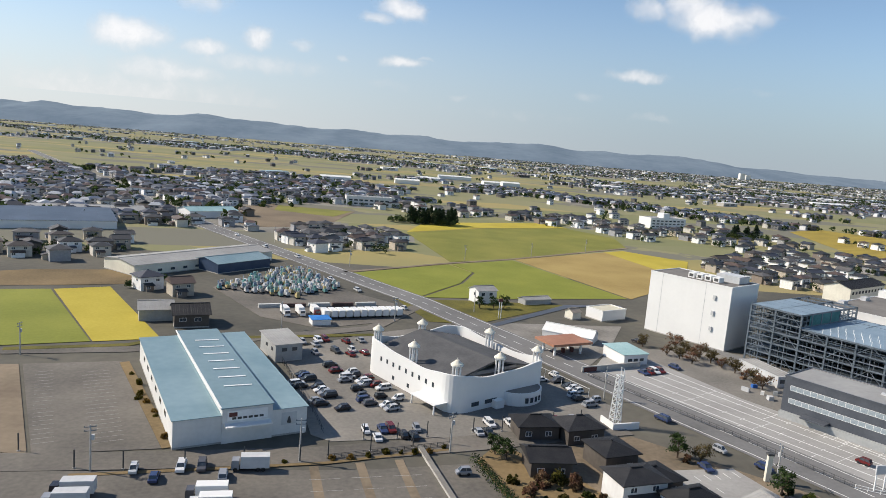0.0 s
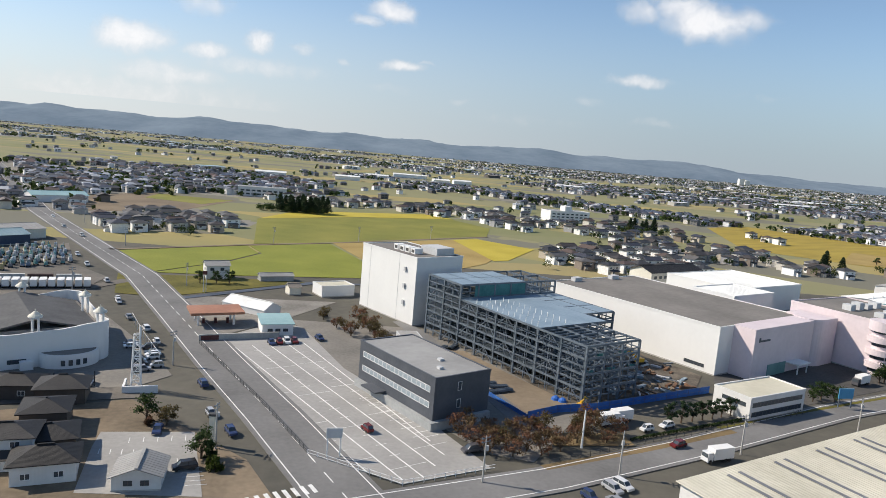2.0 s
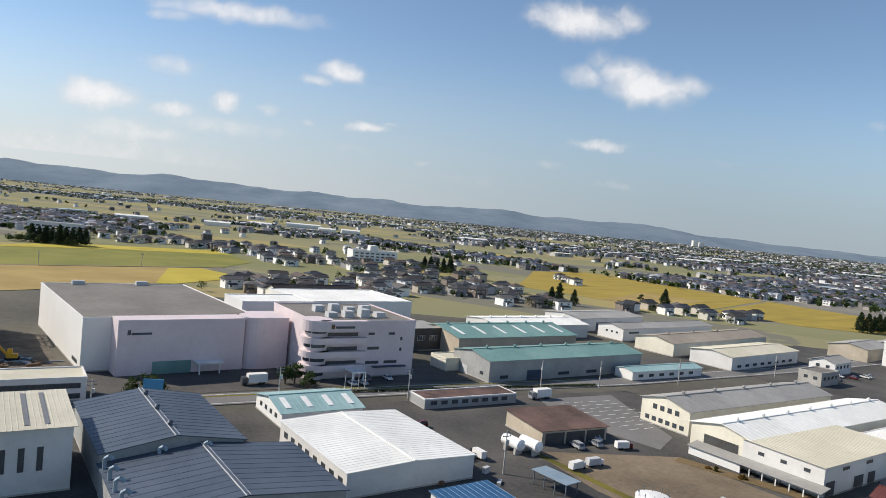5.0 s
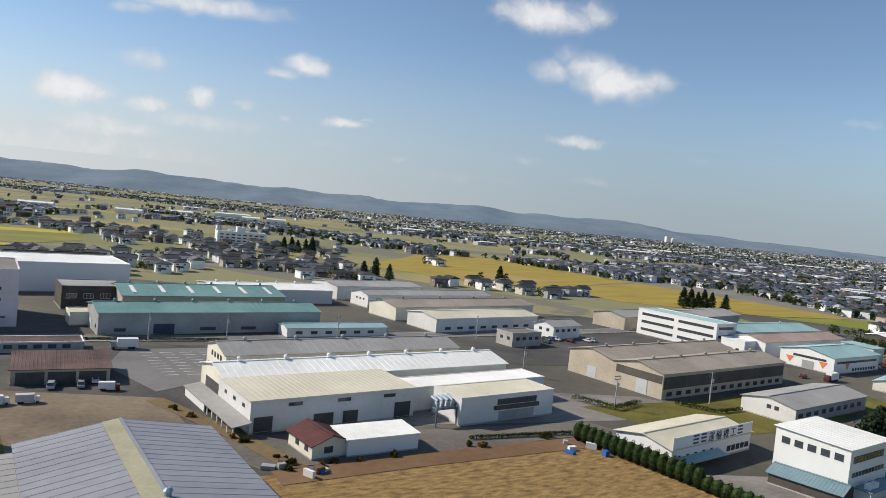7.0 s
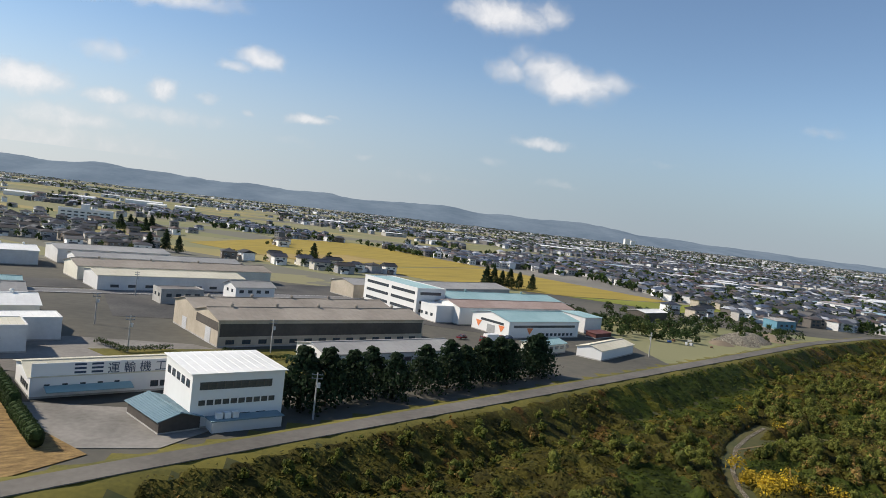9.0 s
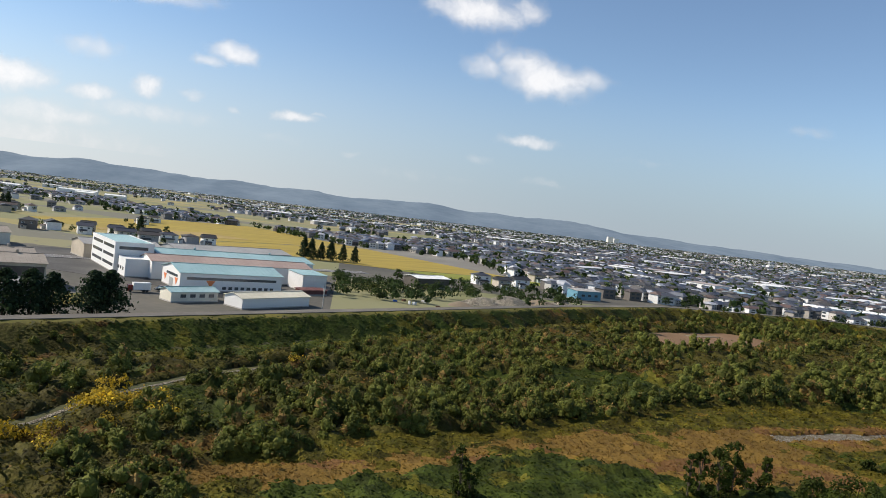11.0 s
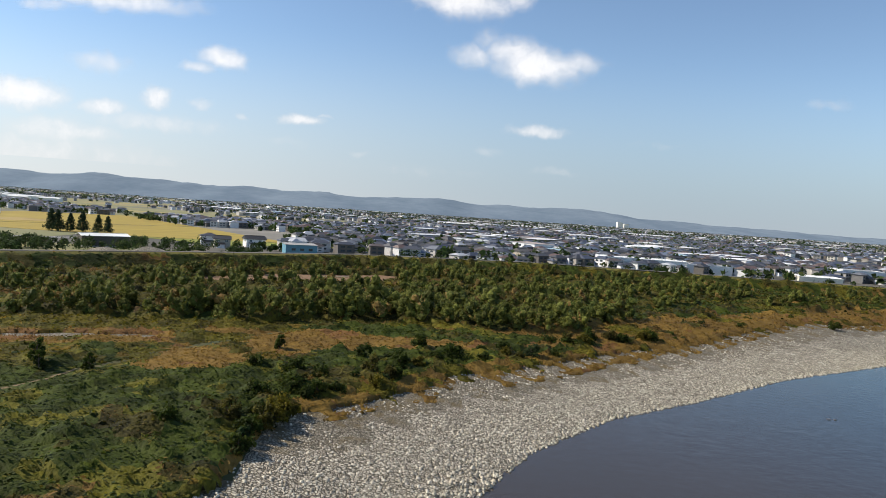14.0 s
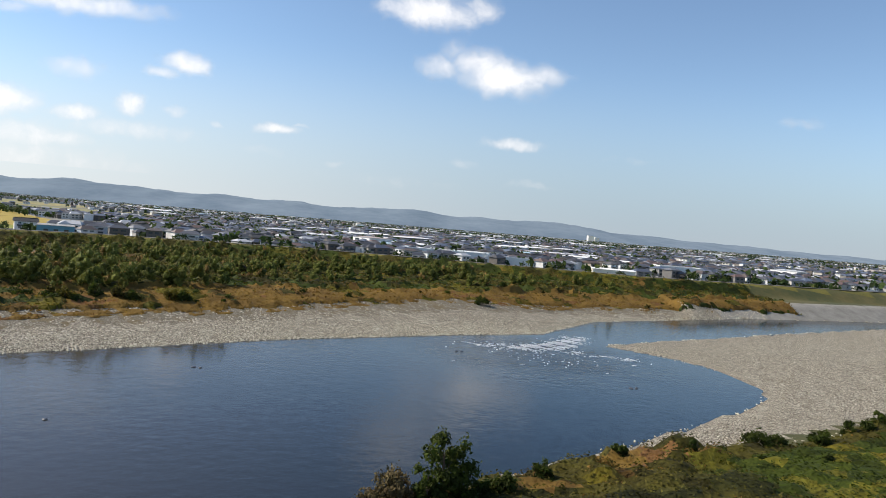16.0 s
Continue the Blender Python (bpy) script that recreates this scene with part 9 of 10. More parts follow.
# ---- poles, signs, fences ----
def utility_pole(h=6.0):
    t = thing("utility_pole", "concrete utility pole with crossarms and transformer", "utility pole")
    part("pole", Shape().tube((0, 0, -0.2), (0, 0, h), 0.13, 0.08, 8), POLE_CONCRETE, t)
    for z in (h - 0.3, h - 0.8):
        arm = Shape().box(-0.7, -0.04, z, 0.7, 0.04, z + 0.09)
        for x in (-0.6, 0, 0.6):
            arm.ring(x, 0, z + 0.09, z + 0.22, 0.05, n=6)
        part("crossarm", arm, STEEL, t)
    part("transformer", Shape().ring(0.28, 0, h - 1.9, h - 1.3, 0.2, n=10), LIGHT_GREY, t)
    return t


UP = utility_pole()
UP.matrix_basis = pose(-34, 82.4, 0, 0, 0, 25)
for x, y in ((-63.4, 124.2), (-9.5, 87.4), (10.8, 92.2), (40.5, 117), (55.6, 86.6), (88.5, 81.5), (106.5, 85.4), (127, 94.6), (152, 106), (176, 122), (198, 129), (226, 145), (262, 160), (296, 178), (333.5, 128.7), (418.3, 160.3), (312, 120), (343, 92), (-22, 152), (3, 163), (24, 178), (-12, 232), (60, 283), (30, 262), (-44, 275), (90, 308), (210, 96), (240, 150), (300, 140)):
    tagged(copy_thing(UP, pose(x, y, float(land_height(x, y)), 0, 0, (x * 37) % 90)), group="utility poles")


def fence_post():
    t = thing("net_post", "dark steel net post along the lane", "post")
    part("post", Shape().bar((0, 0, -0.1), (0, 0, 2.5), 0.14), TRIM_DARK, t)
    part("base", Shape().box(-0.16, -0.16, -0.1, 0.16, 0.16, 0.2), CONCRETE, t)
    return t


FP = fence_post()
FP.matrix_basis = pose(-36.1, 82.9, 0)
for x, y in ((-30.4, 83.2), (-23.4, 84.6), (-16.4, 86.0), (-9.4, 87.2), (-5.9, 89.0), (-0.3, 91.4), (5.6, 92.9), (11.0, 95.0), (14.9, 99.4), (19.5, 100.6), (23.8, 102.2), (28.0, 103.2), (33, 105), (-44.6, 86.8), (-50, 82), (-1.4, 95.2), (3.4, 96.1), (7.8, 97.2)):
    tagged(copy_thing(FP, pose(x, y, 0)), group="net posts")


def fence(points, h, label, step=1.2, rails=3, material=None, panel=None):
    t = thing("fence", label, "fence")
    for a, b in zip(points, points[1:]):
        n = max(1, int(math.dist(a, b) / step))
        for i in range(n):
            p = (a[0] + (b[0] - a[0]) * i / n, a[1] + (b[1] - a[1]) * i / n)
            part("post", Shape().bar((p[0], p[1], 0), (p[0], p[1], h), 0.07), material or STEEL, t)
        for k in range(rails):
            z = h * (k + 1) / rails - 0.05
            part("rail", Shape().bar((*a, z), (*b, z), 0.05), material or STEEL, t)
        if panel:
            part("panel", Shape().bar((*a, h / 2), (*b, h / 2), 0.04, h), panel, t)
    return t


fence([(41.2, 129.6), (57.6, 103.2), (67.0, 86.4)], 0.9, "dark steel fence beside the car park", 1.4, 3, TRIM_DARK)
fence([(67.0, 86.4), (78.9, 79.6), (90.5, 85.2)], 0.8, "pale railing round the car park corner", 1.4, 2, TRIM_WHITE)
fence([(-19.5, 132), (-9.2, 103), (-7.2, 96)], 1.0, "dark railing between warehouse and car park", 1.6, 2, TRIM_DARK)
fence([(-6, 88.4), (11, 94.4)], 0.8, "long low railing along the lane", 1.0, 4, TRIM_DARK)
fence([(97.7, 102.8), (103, 106.4), (110, 108.6), (124.2, 116), (134, 121)], 1.3, "blue sheet hoarding round the building site", 2.4, 2, STEEL, BLUE_SHEET)
fence([(97.7, 102.8), (92.2, 113.5), (88.6, 121)], 0.8, "blue sheet hoarding beside the works road", 2.4, 2, STEEL, BLUE_SHEET)
fence([(98, 87.6), (112, 95), (148, 113.2)], 0.8, "dark fence along the factory road", 1.6, 2, TRIM_DARK)
fence([(38, 118), (31, 130), (24, 143)], 1.6, "white net posts beside the main road", 2.2, 1, TRIM_WHITE)
canal = sheet("canal", [(22.6, 161.4), (24.6, 160.6), (53.4, 190.8), (70, 196), (70, 197.5), (52, 193.2)], 0.14, DARK_PANEL, "dark narrow irrigation canal", "canal")


def lattice_tower():
    t = thing("sign_tower", "white lattice tower on a low white wall", "lattice tower", 38.8, 105.5, 0, 15)
    h = 9.6
    for x, y in ((-0.7, -0.7), (0.7, -0.7), (0.7, 0.7), (-0.7, 0.7)):
        part("leg", Shape().bar((x, y, 0), (x * 0.55, y * 0.55, h - (1.6 if x < 0 else 0)), 0.14), TRIM_WHITE, t)
    for i in range(7):
        z0, z1 = i * 1.2, i * 1.2 + 1.2
        for sx, sy, ex, ey in ((-0.7, -0.7, 0.7, -0.7), (0.7, -0.7, 0.7, 0.7), (0.7, 0.7, -0.7, 0.7), (-0.7, 0.7, -0.7, -0.7)):
            a, b = 1 - 0.45 * z0 / h, 1 - 0.45 * z1 / h
            part("strut", Shape().bar((sx * a, sy * a, z0), (ex * b, ey * b, z1), 0.08), TRIM_WHITE, t)
            part("strut", Shape().bar((sx * b, sy * b, z1), (ex * b, ey * b, z1), 0.08), TRIM_WHITE, t)
    part("base_wall", Shape().box(-1.4, -2.2, 0, 3.2, -1.9, 1.1).box(-1.7, -2.2, 0, -1.4, 1.6, 1.1), WHITE, t)
    return t


lattice_tower()
for x, y, h, board, lab in ((69.2, 85.9, 3.8, (2.0, 1.2), "billboard on two white posts in the car park"), (155.5, 117.0, 3.6, (3.0, 1.7), "blue sign board on a post"), (29.5, 172.5, 5.2, (1.0, 0.8), "tall roadside sign with a red board")):
    t = thing("billboard", lab, "sign", x, y, 0, 10)
    part("post", Shape().bar((0.2, 0, 0), (0.2, 0, h), 0.14), TRIM_WHITE if "blue" not in lab else STEEL, t)
    part("post", Shape().bar((board[0] - 0.2, 0, 0), (board[0] - 0.2, 0, h), 0.14), TRIM_WHITE if "blue" not in lab else STEEL, t)
    part("board", Shape().box(0, -0.1, h - board[1], board[0], 0.1, h + 0.1), SIGN_BLUE if "blue" in lab else LIGHT_GREY if "white" in lab else ROOF_RED, t)
mono = thing("sign_pillar", "tall pale concrete sign pillar", "pillar", 54.5, 87.4)
part("pillar", Shape().box(0, 0, 0, 0.7, 0.5, 3.9), CREAM, mono)
part("cap", Shape().box(-0.1, -0.1, 3.9, 0.8, 0.6, 4.2), TRIM_DARK, mono)
flag = thing("flag_poles", "white pole beside the autumn trees", "pole", 103.7, 93.6)
part("pole", Shape().tube((0, 0, 0), (0, 0, 5.4), 0.16, 0.1, 8), TRIM_WHITE, flag)
for i in range(4):
    fp_ = thing("flag_pole", "slender flag pole before the pink offices", "pole", 186.5 + 1.2 * i, 131.5 + 0.7 * i)
    part("pole", Shape().tube((0, 0, 0), (0, 0, 3.6), 0.06, 0.04, 6), TRIM_WHITE, fp_)
zebra = thing("crossing", "white zebra crossing stripes at the junction", "crossing", kind="structure")
for i in range(8):
    p = Vector((62.0, 74.8)) + Vector((0.86, 0.5)) * (1.05 * i)
    part("stripe", strip([p, p + Vector((1.0, -1.7))], 0.5, 0.178, 0.01), MARKING, zebra)

# ---- tanks, site and yard things ----
sheet("pavement", [(105.5, 110.5), (121, 117.5), (133, 124), (137, 131), (120, 160), (97, 150), (98, 126)], 0.085, surf("churned_site_mud", (0.05, 0.043, 0.035), (0.17, 0.145, 0.115), 0.35, 0.95, fine=7, bump=0.8), "churned grey mud below the steel frame", "ground")
tank = thing("storage_tank", "white upright storage tank with a railing", "tank", 226, 84.2)
part("shell", Shape().ring(0, 0, 0, 2.9, 2.1, n=32), TRIM_WHITE, tank, smooth=False)
part("roof", Shape().ring(0, 0, 2.9, 3.15, 2.12, 0.5, 32), TRIM_WHITE, tank)
for i in range(10):
    part("rail_post", Shape().bar((1.8 * math.cos(i * 0.628), 1.8 * math.sin(i * 0.628), 2.9), (1.8 * math.cos(i * 0.628), 1.8 * math.sin(i * 0.628), 3.6), 0.06), STEEL, tank)
for k in range(2):
    ht = thing("gas_tank", "white horizontal gas tank on concrete saddles", "tank", 212.0 + 2.6 * k, 107.0 - 0.2 * k, 0, -58, "gas tanks")
    part("shell", Shape().tube((0, 0, 1.5), (3.6, 0, 1.5), 0.85, 0.85, 18).tube((0, 0, 1.5), (-0.3, 0, 1.5), 0.85, 0.45, 18).tube((3.6, 0, 1.5), (3.9, 0, 1.5), 0.85, 0.45, 18), TRIM_WHITE, ht)
    for x in (0.6, 2.8):
        part("saddle", Shape().box(x, -0.7, 0, x + 0.4, 0.7, 1.0), CONCRETE, ht)
silo = thing("silo", "small black and white banded tank", "tank", 213.8, 80)
for i in range(5):
    part("band", Shape().ring(0, 0, i * 0.7, i * 0.7 + 0.7, 1.0, n=16), TRIM_WHITE if i % 2 else TRIM_DARK, silo)
rack = thing("pipe_rack", "grey steel pipe rack with a roof", "rack", 213.5, 93, 0, -55)
for i in range(4):
    for y in (0, 2.2):
        part("post", Shape().bar((i * 1.8, y, 0), (i * 1.8, y, 2.0), 0.12), STEEL, rack)
part("roof", Shape().box(-0.3, -0.3, 2.0, 5.7, 2.5, 2.1), GALVANISED, rack)
exc = thing("excavator", "yellow excavator on the building site", "excavator", 126.0, 136.0, 0.1, 200)
part("cab", Shape().box(-0.9, -0.7, 0.6, 0.9, 0.7, 1.3).box(0, -0.65, 1.3, 0.8, 0.05, 2.1), YELLOW_PAINT, exc)
part("boom", Shape().bar((0.8, 0.2, 1.2), (2.4, 0.2, 3.0), 0.36), YELLOW_PAINT, exc)
part("arm", Shape().bar((2.4, 0.2, 3.0), (4.0, 0.2, 2.0), 0.28), YELLOW_PAINT, exc)
part("bucket", Shape().hexa([(3.8, -0.2, 1.2), (4.4, -0.2, 1.4), (4.4, 0.6, 1.4), (3.8, 0.6, 1.2), (3.9, -0.2, 2.0), (4.2, -0.2, 2.0), (4.2, 0.6, 2.0), (3.9, 0.6, 2.0)]), STEEL, exc)
for y in (-0.7, 0.4):
    part("track", Shape().box(-1.2, y, 0, 1.2, y + 0.35, 0.6), TYRE, exc)
_m = pose(107.4, 109.4, 0.1, 0, 0, 35) @ Matrix.Diagonal((0.5, 0.5, 0.5, 1))
mini = copy_thing(exc, _m)
mini.matrix_basis = _m
tagged(mini, "small yellow excavator beside the steel frame")
for i, (x, y, rz) in enumerate(((94.0, 113.6, 20), (95.6, 114.4, 28), (95.0, 116.2, 14), (93.2, 117.4, 22), (86.4, 137.2, 60), (88.6, 138.4, 66))):
    # bundles of reinforcing bars on sleepers
    bundle = thing("steel_bundle", "bundle of dark steel bars stacked on sleepers", "steel bars", x, y, 0.1, rz, "steel bundles")
    for k in (-0.9, 0.9):
        part("sleeper", Shape().box(k - 0.1, -0.7, 0, k + 0.1, 0.7, 0.16), BARK, bundle)
    for k in range(9):
        part("bar", Shape().tube((-1.7 + 0.05 * (k % 4), -0.5 + 0.25 * (k % 5), 0.26 + 0.2 * (k // 5)), (1.7 - 0.06 * (k % 3), -0.5 + 0.25 * (k % 5), 0.26 + 0.2 * (k // 5)), 0.1, 0.1, 6), STEEL, bundle)
for i, (x, y) in enumerate(((105.0, 111.4), (104.0, 112.2))):
    heap = Shape().ring(0, 0, -0.05, 0.35, 0.75, 0.62, 9).ring(0.05, 0, 0.35, 0.62, 0.62, 0.3, 9)
    solid("tarpaulin", heap, BLUE_SHEET, "blue tarpaulin over a pile beside the steel frame", "tarpaulin", group="blue tarpaulins", at=pose(x, y, 0.1, 0, 0, 40 * i))
building("site_hut", "long grey site hut with a pale flat roof", "hut", 79.6, 128.6, 12, 4.2, 11.6, 2.4, LIGHT_GREY, ROOF_GREY, "flat", rib=0.8, parapet=0.06, windows=(("F", 0.5, 1.0, 1.2, 0.8, 2, 1.9, 2),))
building("site_hut", "small white site hut beside the store tower", "hut", 80.0, 157.5, 30, 5.0, 3.4, 2.5, OFFWHITE, ROOF_GREY, "flat", rib=0.8, parapet=0.06, windows=(("F", 0.6, 1.0, 1.0, 0.7, 2, 2.2, 2),))
solid("road", strip([(97.4, 100.5), (91.2, 119.0), (83.3, 144.2), (77.9, 157.2)], 3.6, 0.1, 0.06), ROAD_ASPHALT, "dark lane between the office and the building site", "road", "structure")
_rb = random.Random(6)
for i in range(150):
    x, y = 112 + _rb.uniform(0, 20), 116 + _rb.uniform(0, 22)
    if (x - 112) * 0.5 + 112 > y:
        continue
    L = _rb.uniform(0.8, 3.2)
    kind_ = i % 5
    solid("pallet" if kind_ else "timber_plank", Shape().box(0, 0, 0, L, _rb.uniform(0.15, 0.7), _rb.uniform(0.1, 0.5)), (DIRT, STEEL, GALVANISED, RUST_STEEL, LIGHT_GREY)[kind_], "pallet of building material lying on the site", "building material", group="stacked building material", at=pose(x, y, 0.1, 0, 0, _rb.uniform(0, 180)))
for i in range(46):
    spots = ((300, 97, 3, 2), (262, 84, 3.5, 3), (205, 96, 4, 6), (75, 128, 3, 8), (236, 88, 4, 3), (440, 190, 8, 6))
    cx, cy, rx, ry = spots[i % 6]
    x, y = cx + _rb.uniform(-rx, rx), cy + _rb.uniform(-ry, ry)
    solid("crate", Shape().box(0, 0, 0, _rb.uniform(0.5, 1.6), _rb.uniform(0.4, 1.0), _rb.uniform(0.3, 0.9)), (TRIM_WHITE, RUST_STEEL, BLUE_SHEET, GREY_WALL, LIGHT_GREY)[i % 5], "loose crate or part lying in a yard", "crate", group="loose yard clutter", at=pose(x, y, float(land_height(x, y)) + 0.05, 0, 0, _rb.uniform(0, 180)))
for x, y, r0, h, m in ((463, 199, 7, 2.6, GRAVEL), (472, 207, 8, 2.8, GRAVEL), (484, 214, 6, 2.0, DIRT), (455, 193, 4, 1.4, DIRT), (494, 222, 5, 1.5, GRAVEL)):
    s = Shape()
    n = 28
    for j in range(7):
        q = j / 6
        for i in range(n):
            g = 6.28319 * i / n
            rr = r0 * (1 - q) * (1 + 0.12 * math.sin(3 * g + x) + 0.05 * math.sin(7 * g))
            s.v.append((rr * math.cos(g), rr * math.sin(g), h * (1 - (1 - q) ** 1.6) - 0.2))
    for j in range(6):
        s.f += [(j * n + i, j * n + (i + 1) % n, (j + 1) * n + (i + 1) % n, (j + 1) * n + i) for i in range(n)]
    solid("gravel_heap", s, m, "heap of pale gravel beside the levee", "gravel heap", group="gravel heaps", smooth=True, at=pose(x, y, float(land_height(x, y))))

# ---- river stones and white water ----
def pebbles(name, xy, size, material, label, seed, z_off=0.0, flat=0.6):
    r = np.random.RandomState(seed)
    n = len(xy)
    base = np.array([(-1, -1, -1), (1, -1, -1), (1, 1, -1), (-1, 1, -1), (-1, -1, 1), (1, -1, 1), (1, 1, 1), (-1, 1, 1)]) * np.array([1, 1, 1])
    base = base * np.where(base[:, 2:] > 0, [[0.6, 0.6, 1]], [[1, 1, 1]])
    s = size[:, None, None] * r.uniform(0.6, 1.2, (n, 1, 3)) * np.array([1, 1, flat])
    v = base[None] * s * r.uniform(0.75, 1.2, (n, 8, 1))
    g = r.uniform(0, 6.28, n)
    c, sn = np.cos(g)[:, None], np.sin(g)[:, None]
    x, y = v[..., 0] * c - v[..., 1] * sn + xy[:, :1], v[..., 0] * sn + v[..., 1] * c + xy[:, 1:2]
    z = v[..., 2] + (land_height(xy[:, 0], xy[:, 1]) + z_off)[:, None]
    f = np.array([(4, 5, 6, 7), (0, 1, 5, 4), (1, 2, 6, 5), (2, 3, 7, 6), (3, 0, 4, 7)])
    faces = (f[None] + (np.arange(n) * 8)[:, None, None]).reshape(-1, 4)
    return solid(name, array_mesh(name, np.stack([x, y, z], 2).reshape(-1, 3), faces, material), None, label, "stones", "stuff")


STONE = palette("river_stone", [(0.456, 0.412, 0.319), (0.331, 0.294, 0.221), (0.502, 0.458, 0.356), (0.228, 0.201, 0.151), (0.41, 0.367, 0.281), (0.547, 0.503, 0.4)], 0.85)
rs_ = np.random.RandomState(77)
bank = scatter(320000, 520, 730, 30, 200, lambda x, y: (y > 50.5 + (x - 545) * 0.6) & ~inside(x, y, WATER_EDGE) & (above(x, y, GREEN_LIMIT) < 1.5) & (rs_.rand(len(x)) < np.clip(1.1 - line_distance(x, y, FAR_SHORE)[0] / 20, 0.28, 1) * np.where(y < 130, 1, 0.4)) & ((wobble(x, y, 3.4, 6.0) < 0.25) | (line_distance(x, y, FAR_SHORE)[0] < 7 + 4 * wobble(x, y, 7, 2.0))), 71)[:44000]
pebbles("river_stones", bank, 0.07 + 0.1 * rs_.rand(len(bank)) ** 1.4 + (rs_.rand(len(bank)) > 0.98) * 0.05, STONE, "pale tan river stones on the bank", 72)
bar_ = scatter(90000, 636, 800, 50, 190, lambda x, y: ~inside(x, y, WATER_EDGE) & (y <= 50.5 + (x - 545) * 0.6) & (above(x, y, NEAR_GREEN) > -1), 73)[:15000]
pebbles("bar_stones", bar_, 0.035 + 0.11 * rs_.rand(len(bar_)) ** 2, STONE, "pale stones on the gravel bar", 74)
shoal = scatter(26000, 520, 700, 40, 170, lambda x, y: inside(x, y, WATER_EDGE) & (np.minimum(line_distance(x, y, FAR_SHORE)[0], line_distance(x, y, NEAR_SHORE)[0]) < rs_.rand(len(x)) ** 2 * 3.5), 76)[:700]
shoal = np.r_[shoal, rs_.normal((547.5, 54.6), (3.4, 3.0), (420, 2))]
pebbles("shoal_stones", shoal, rs_.uniform(0.06, 0.16, len(shoal)), STONE, "stones in the shallow water at the bank", 78, 0.22)
FOAM = surf("white_foam", (0.62, 0.64, 0.66), (0.85, 0.86, 0.87), 0.8, 0.6)


def white_water():
    """Broken streaks of foam, drawn out along the current."""
    def along(line, n, wide):
        q = rs_.uniform(0, len(line) - 1, n)
        k = np.minimum(q.astype(int), len(line) - 2)
        a = np.array(line)
        p = a[k] + (a[k + 1] - a[k]) * (q - k)[:, None]
        return p + rs_.normal(0, 1, (n, 2)) * wide
    p = np.r_[along([(655, 126), (650.5, 118.5), (646, 114), (640, 111.5)], 2400, 1.3), along([(650, 116), (643, 111), (633, 111.5)], 900, 1.2), along([(647, 112), (651, 108), (658, 106)], 420, 0.8), along([(636, 108), (650, 103)], 160, 4.0)]
    x, y = p[:, 0], p[:, 1]
    on = inside(x, y, WATER_EDGE) & (wobble(x, y, 0.9, 2.0) + 0.5 * wobble(x, y, 0.35, 1.0) > -0.05)
    x, y = x[on], y[on]
    n = len(x)
    g = radians(40) + rs_.normal(0, 0.35, n)
    L, w = 0.06 + 0.4 * rs_.rand(n) ** 2, 0.03 + 0.1 * rs_.rand(n)
    ring = np.array([(-1, 0), (-0.4, 1), (0.3, 0.7), (1, 0.1), (0.5, -0.8), (-0.5, -0.9)])
    u, q = ring[None, :, 0] * L[:, None], ring[None, :, 1] * w[:, None] * rs_.uniform(0.5, 1.4, (n, 6))
    low = np.stack([x[:, None] + u * np.cos(g)[:, None] - q * np.sin(g)[:, None], y[:, None] + u * np.sin(g)[:, None] + q * np.cos(g)[:, None], np.full((n, 6), WATER_Z - 0.02)], 2)
    top = low + np.array([0, 0, 0.05])
    s = Shape()
    v = np.concatenate([low, top], 1).reshape(-1, 3)
    for i in range(n):
        o = 12 * i
        s.f += [tuple(o + 6 + j for j in range(6))] + [(o + j, o + (j + 1) % 6, o + 6 + (j + 1) % 6, o + 6 + j) for j in range(6)]
    s.v = [tuple(p) for p in v.tolist()]
    solid("white_water", s, FOAM, "white water over shallow rapids", "white water", "stuff")


white_water()
for x, y, k in ((589.2, 60.4, 0.2), (595.7, 83.1, 0.26), (596.5, 83.0, 0.2), (649.6, 85.3, 0.3), (650.4, 85.5, 0.22), (629.4, 104.2, 0.26), (630.2, 104.3, 0.2)):
    s = Shape()
    s.ring(0, 0, -0.6, 0.04, k * 1.3, k * 1.1, 9).ring(0.03, 0, 0.04, 0.12, k * 1.1, k * 0.5, 9)
    solid("boulder", s, DARK_PANEL, "dark wet boulder standing in the river", "boulder", group="river boulders", at=pose(x, y, WATER_Z, 0, 0, x * 50))
for p in PATHS:
    solid("path", strip(p[:8] if p is PATHS[1] else p, 0.62 if p is PATHS[0] else 0.34, 0.05, 0.08, True), WEEDY_GRAVEL if p is PATHS[0] else BROWN_STUBBLE, "narrow trodden track through the scrub", "path", "structure")

for pts, w in (([(520, 187.4), (526, 189.6), (531, 191.2)], 2.6), ([(538, 203), (543, 206), (546, 206.8)], 3.2)):
    solid("path", strip(pts, w, 0.1, 0.08, True), YARD_GRAVEL, "pale bare patch in the brown field", "ground", "structure")

yard_bays = thing("bay_lines", "faded white bay lines in the lorry yard", "bay lines", kind="structure")
for i in range(5):
    for j in range(3):
        p = Vector((-8 + 5.2 * j, 84.4 + 1.0 * j)) + Vector((0.18, -0.98)) * (2.0 + 3.0 * i)
        part("bay_line", strip([p, p + Vector((3.8, 0.7))], 0.07, 0.095, 0.01), FADED, yard_bays)

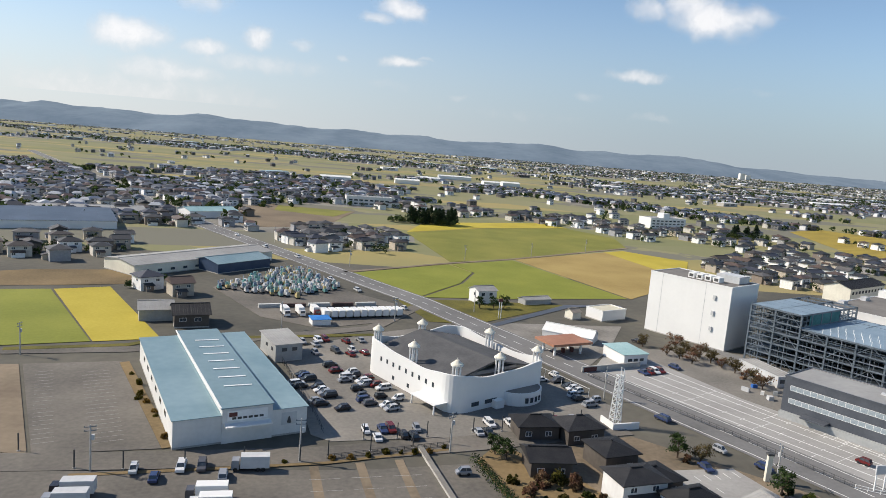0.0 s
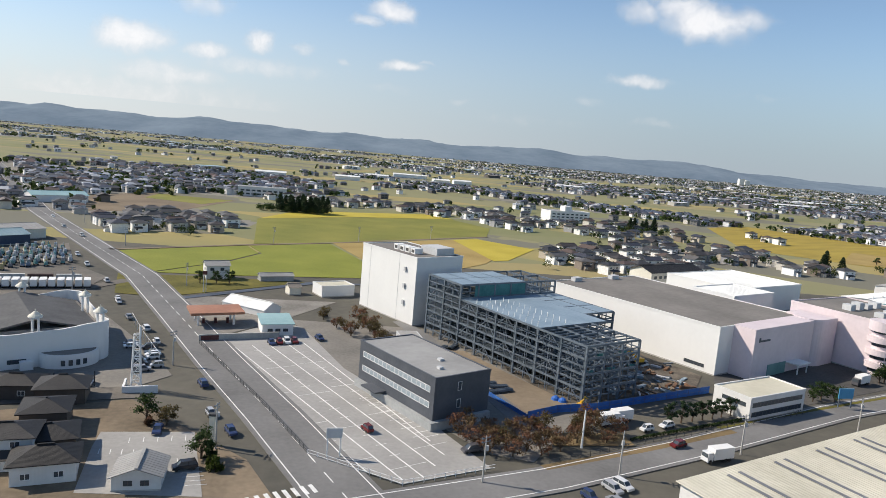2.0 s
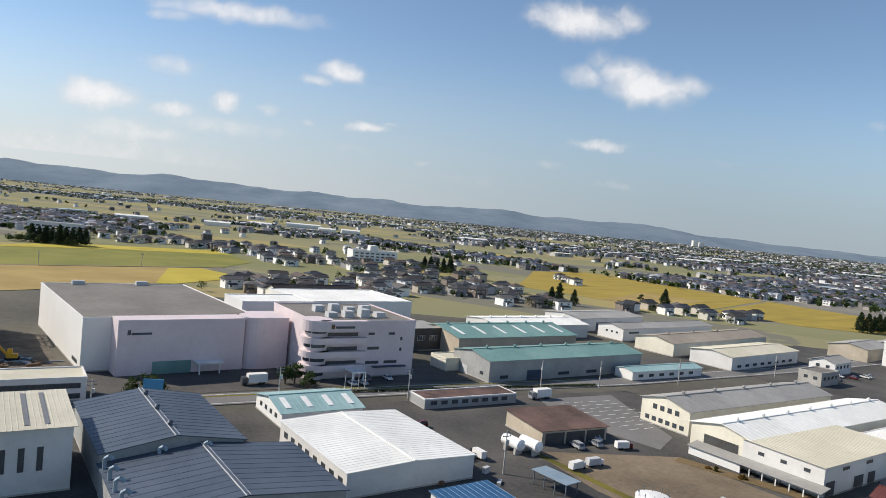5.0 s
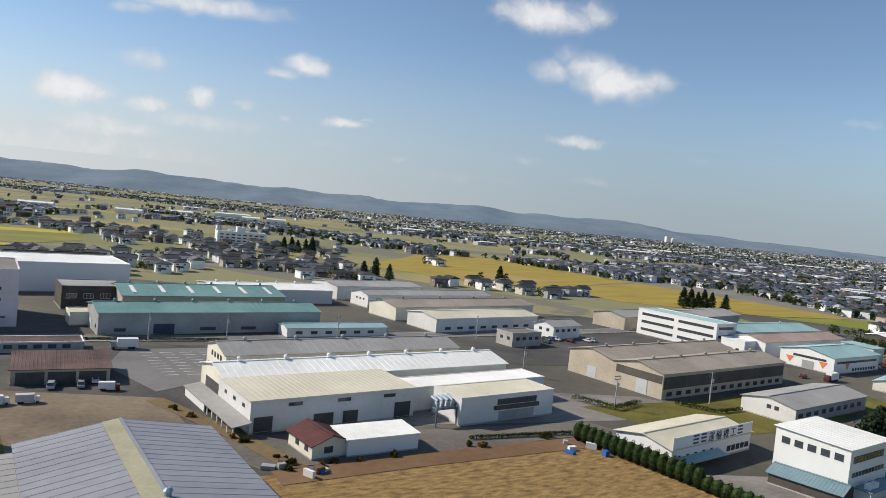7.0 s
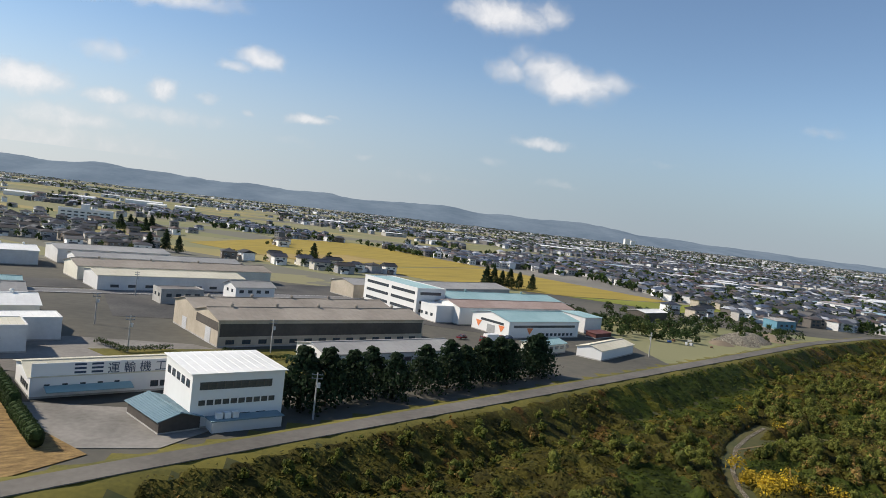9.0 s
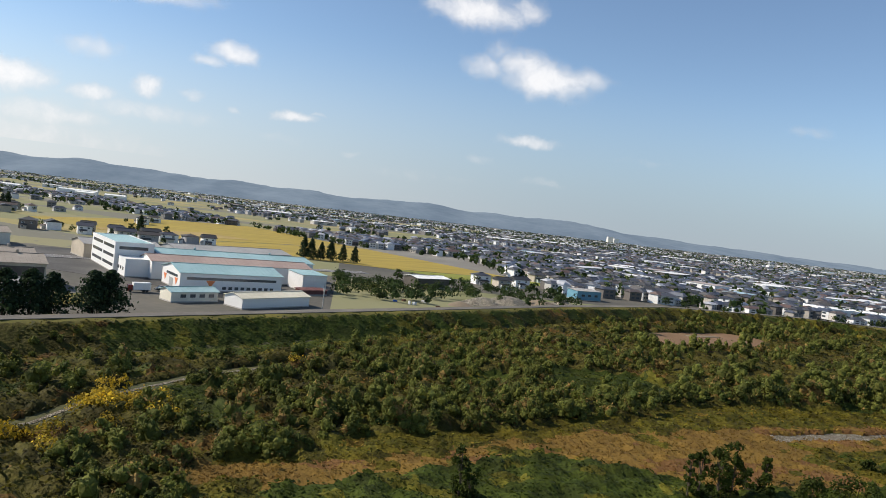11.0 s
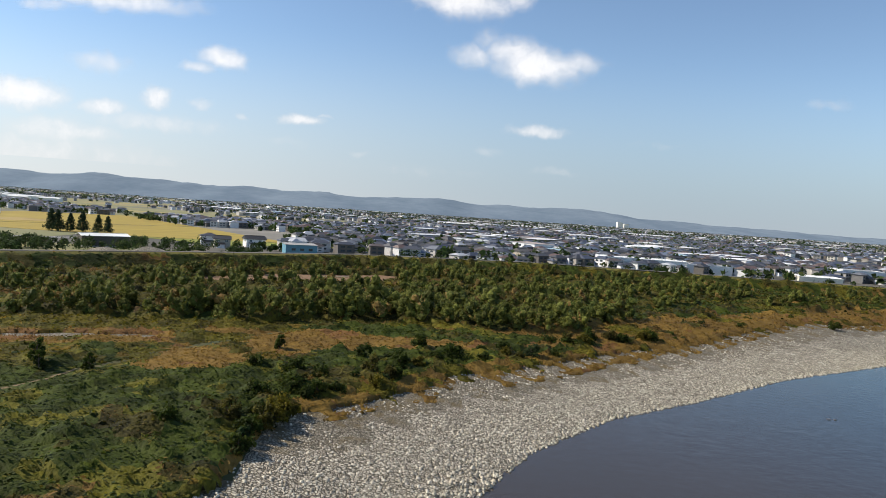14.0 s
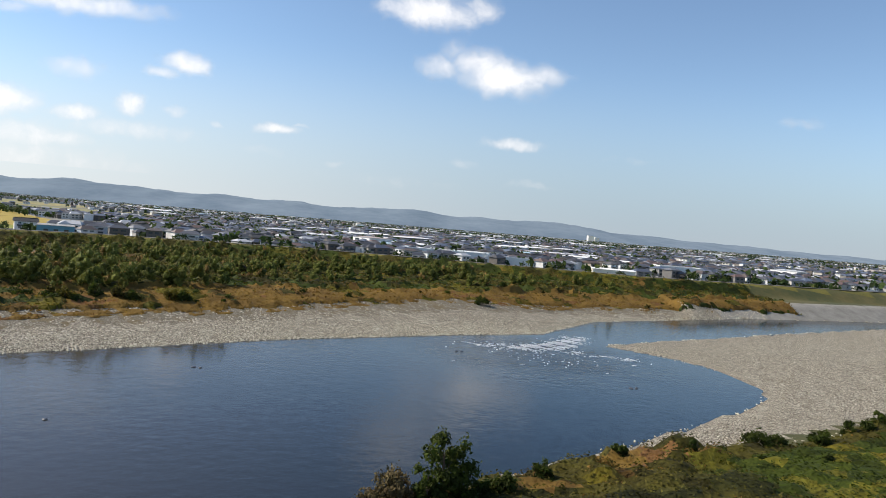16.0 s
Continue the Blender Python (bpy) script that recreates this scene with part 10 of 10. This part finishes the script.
divider = thing("kerb_wall", "low grey concrete wall dividing two yards", "wall")
part("wall", Shape().bar((6.6, 93.0, 0.25), (11.6, 72.5, 0.25), 0.55, 0.6), CONCRETE, divider)
part("coping", Shape().bar((6.6, 93.0, 0.58), (11.6, 72.5, 0.58), 0.7, 0.08), PAVING, divider)
for x0, y0 in ((-7.5, 86.2), (-1.6, 87.8), (3.6, 89.2)):
    solid("verge", strip([(x0, y0), (x0 + 3.4, y0 - 17)], 1.2, 0.091, 0.03), YARD_GRAVEL, "earth coloured wheel track across the yard", "ground", "structure")
# ---- verges and rough edges of the yards ----
for pts, w, m, lab in (([(-45.0, 123.0), (-27.0, 89.6)], 1.6, BROWN_STUBBLE, "weedy strip beside the blue roofed warehouse"), ([(-67.6, 126.6), (-48.3, 133.0), (-43.1, 138.2), (-1.5, 150.2)], 1.8, GRASS, "grass bank of the paddies"),
                       ([(-36, 81), (-20, 84.2), (-6, 87.2), (11, 93.2)], 0.7, BROWN_STUBBLE, "dry weeds below the railing"), ([(239.0, 107.0), (254.4, 92.5), (262, 84)], 2.6, BROWN_STUBBLE, "yellowed grass strip between two yards"),
                       ([(97, 86.4), (112, 93.6), (130, 103)], 1.4, BROWN_STUBBLE, "weedy verge below the autumn trees"), ([(99.6, 95.6), (111.5, 97.2)], 4.2, BROWN_STUBBLE, "brown lawn below the autumn trees"),
                       ([(301, 100.6), (276, 89.0), (260, 80.8)], 4.2, BROWN_FIELD, "reddish earth edge of the dry field"), ([(216, 106), (233, 78)], 1.2, GRASS, "weedy edge of the gravel yard"),
                       ([(184, 133), (205, 142), (238, 157)], 1.2, GRASS, "grass verge of the factory road"), ([(40.8, 128.8), (57.2, 102.6), (66.4, 86.2)], 1.5, PLOUGHED, "dark strip of earth between road and car park"), ([(128, 104), (150, 115), (180, 129.5)], 0.8, GRASS, "grass verge along the factory road")):
    solid("verge", strip(pts, w, 0.155, 0.05), m, lab, "verge", "structure")
for i in range(36):
    # weeds that have come up along the edges
    q = _rb.random()
    a, b = (((-45.0, 123.0), (-27.0, 89.6)), ((239.0, 107.0), (262, 84)), ((-20, 84.2), (11, 93.2)), ((259, 82.4), (299, 103.2)))[i % 4]
    x, y = a[0] + (b[0] - a[0]) * q + _rb.uniform(-0.6, 0.6), a[1] + (b[1] - a[1]) * q + _rb.uniform(-0.6, 0.6)
    overgrown(x, y, _rb.uniform(0.4, 0.9), _rb.uniform(0.7, 1.5), 600 + i, LEAF_HERB if i % 3 else LEAF_GOLD, "weedy tuft at the edge of a yard", "bush", "weed tufts")

solid("garden_lawn", Shape().prism([(19.4, 71.0), (16.6, 81), (14.4, 90), (17, 94), (20.5, 93.5), (27.6, 86), (31.0, 79), (33, 74.5), (30, 70)], 0.05, 0.13), BROWN_STUBBLE, "overgrown brown garden with low plants", "garden", "structure")
for i in range(40):
    # small plants in beds
    x, y = 17.5 + _rb.uniform(0, 13), 72.5 + _rb.uniform(0, 11)
    if inside(np.array([x]), np.array([y]), [(19.4, 71.0), (16.6, 81), (14.4, 90), (27, 85.5), (31.0, 79), (33, 74.5), (30, 70)])[0]:
        overgrown(x, y, _rb.uniform(0.3, 0.7), _rb.uniform(0.6, 1.3), 700 + i, (LEAF_VINE, LEAF_HERB, LEAF_HEDGE, LEAF_SCRUB)[i % 4], "low garden plant in an overgrown bed", "bush", "garden plants")
# dry tufts on the upper gravel
tuft = scatter(12000, 520, 720, 45, 200, lambda x, y: (above(x, y, GREEN_LIMIT) < 0.5) & (above(x, y, GREEN_LIMIT) > -7) & (y > 50.5 + (x - 545) * 0.6) & (wobble(x, y, 2.6, 1.0) + 0.14 * above(x, y, GREEN_LIMIT) > -0.05), 81)[:1300]
plant_stuff("gravel_tufts", tuft, rs_.uniform(0.15, 0.42, len(tuft)), LEAF_GOLD, "sparse dry tufts on the upper gravel", 44, 0.11, 82, 0.7, 0.3, "tufts")
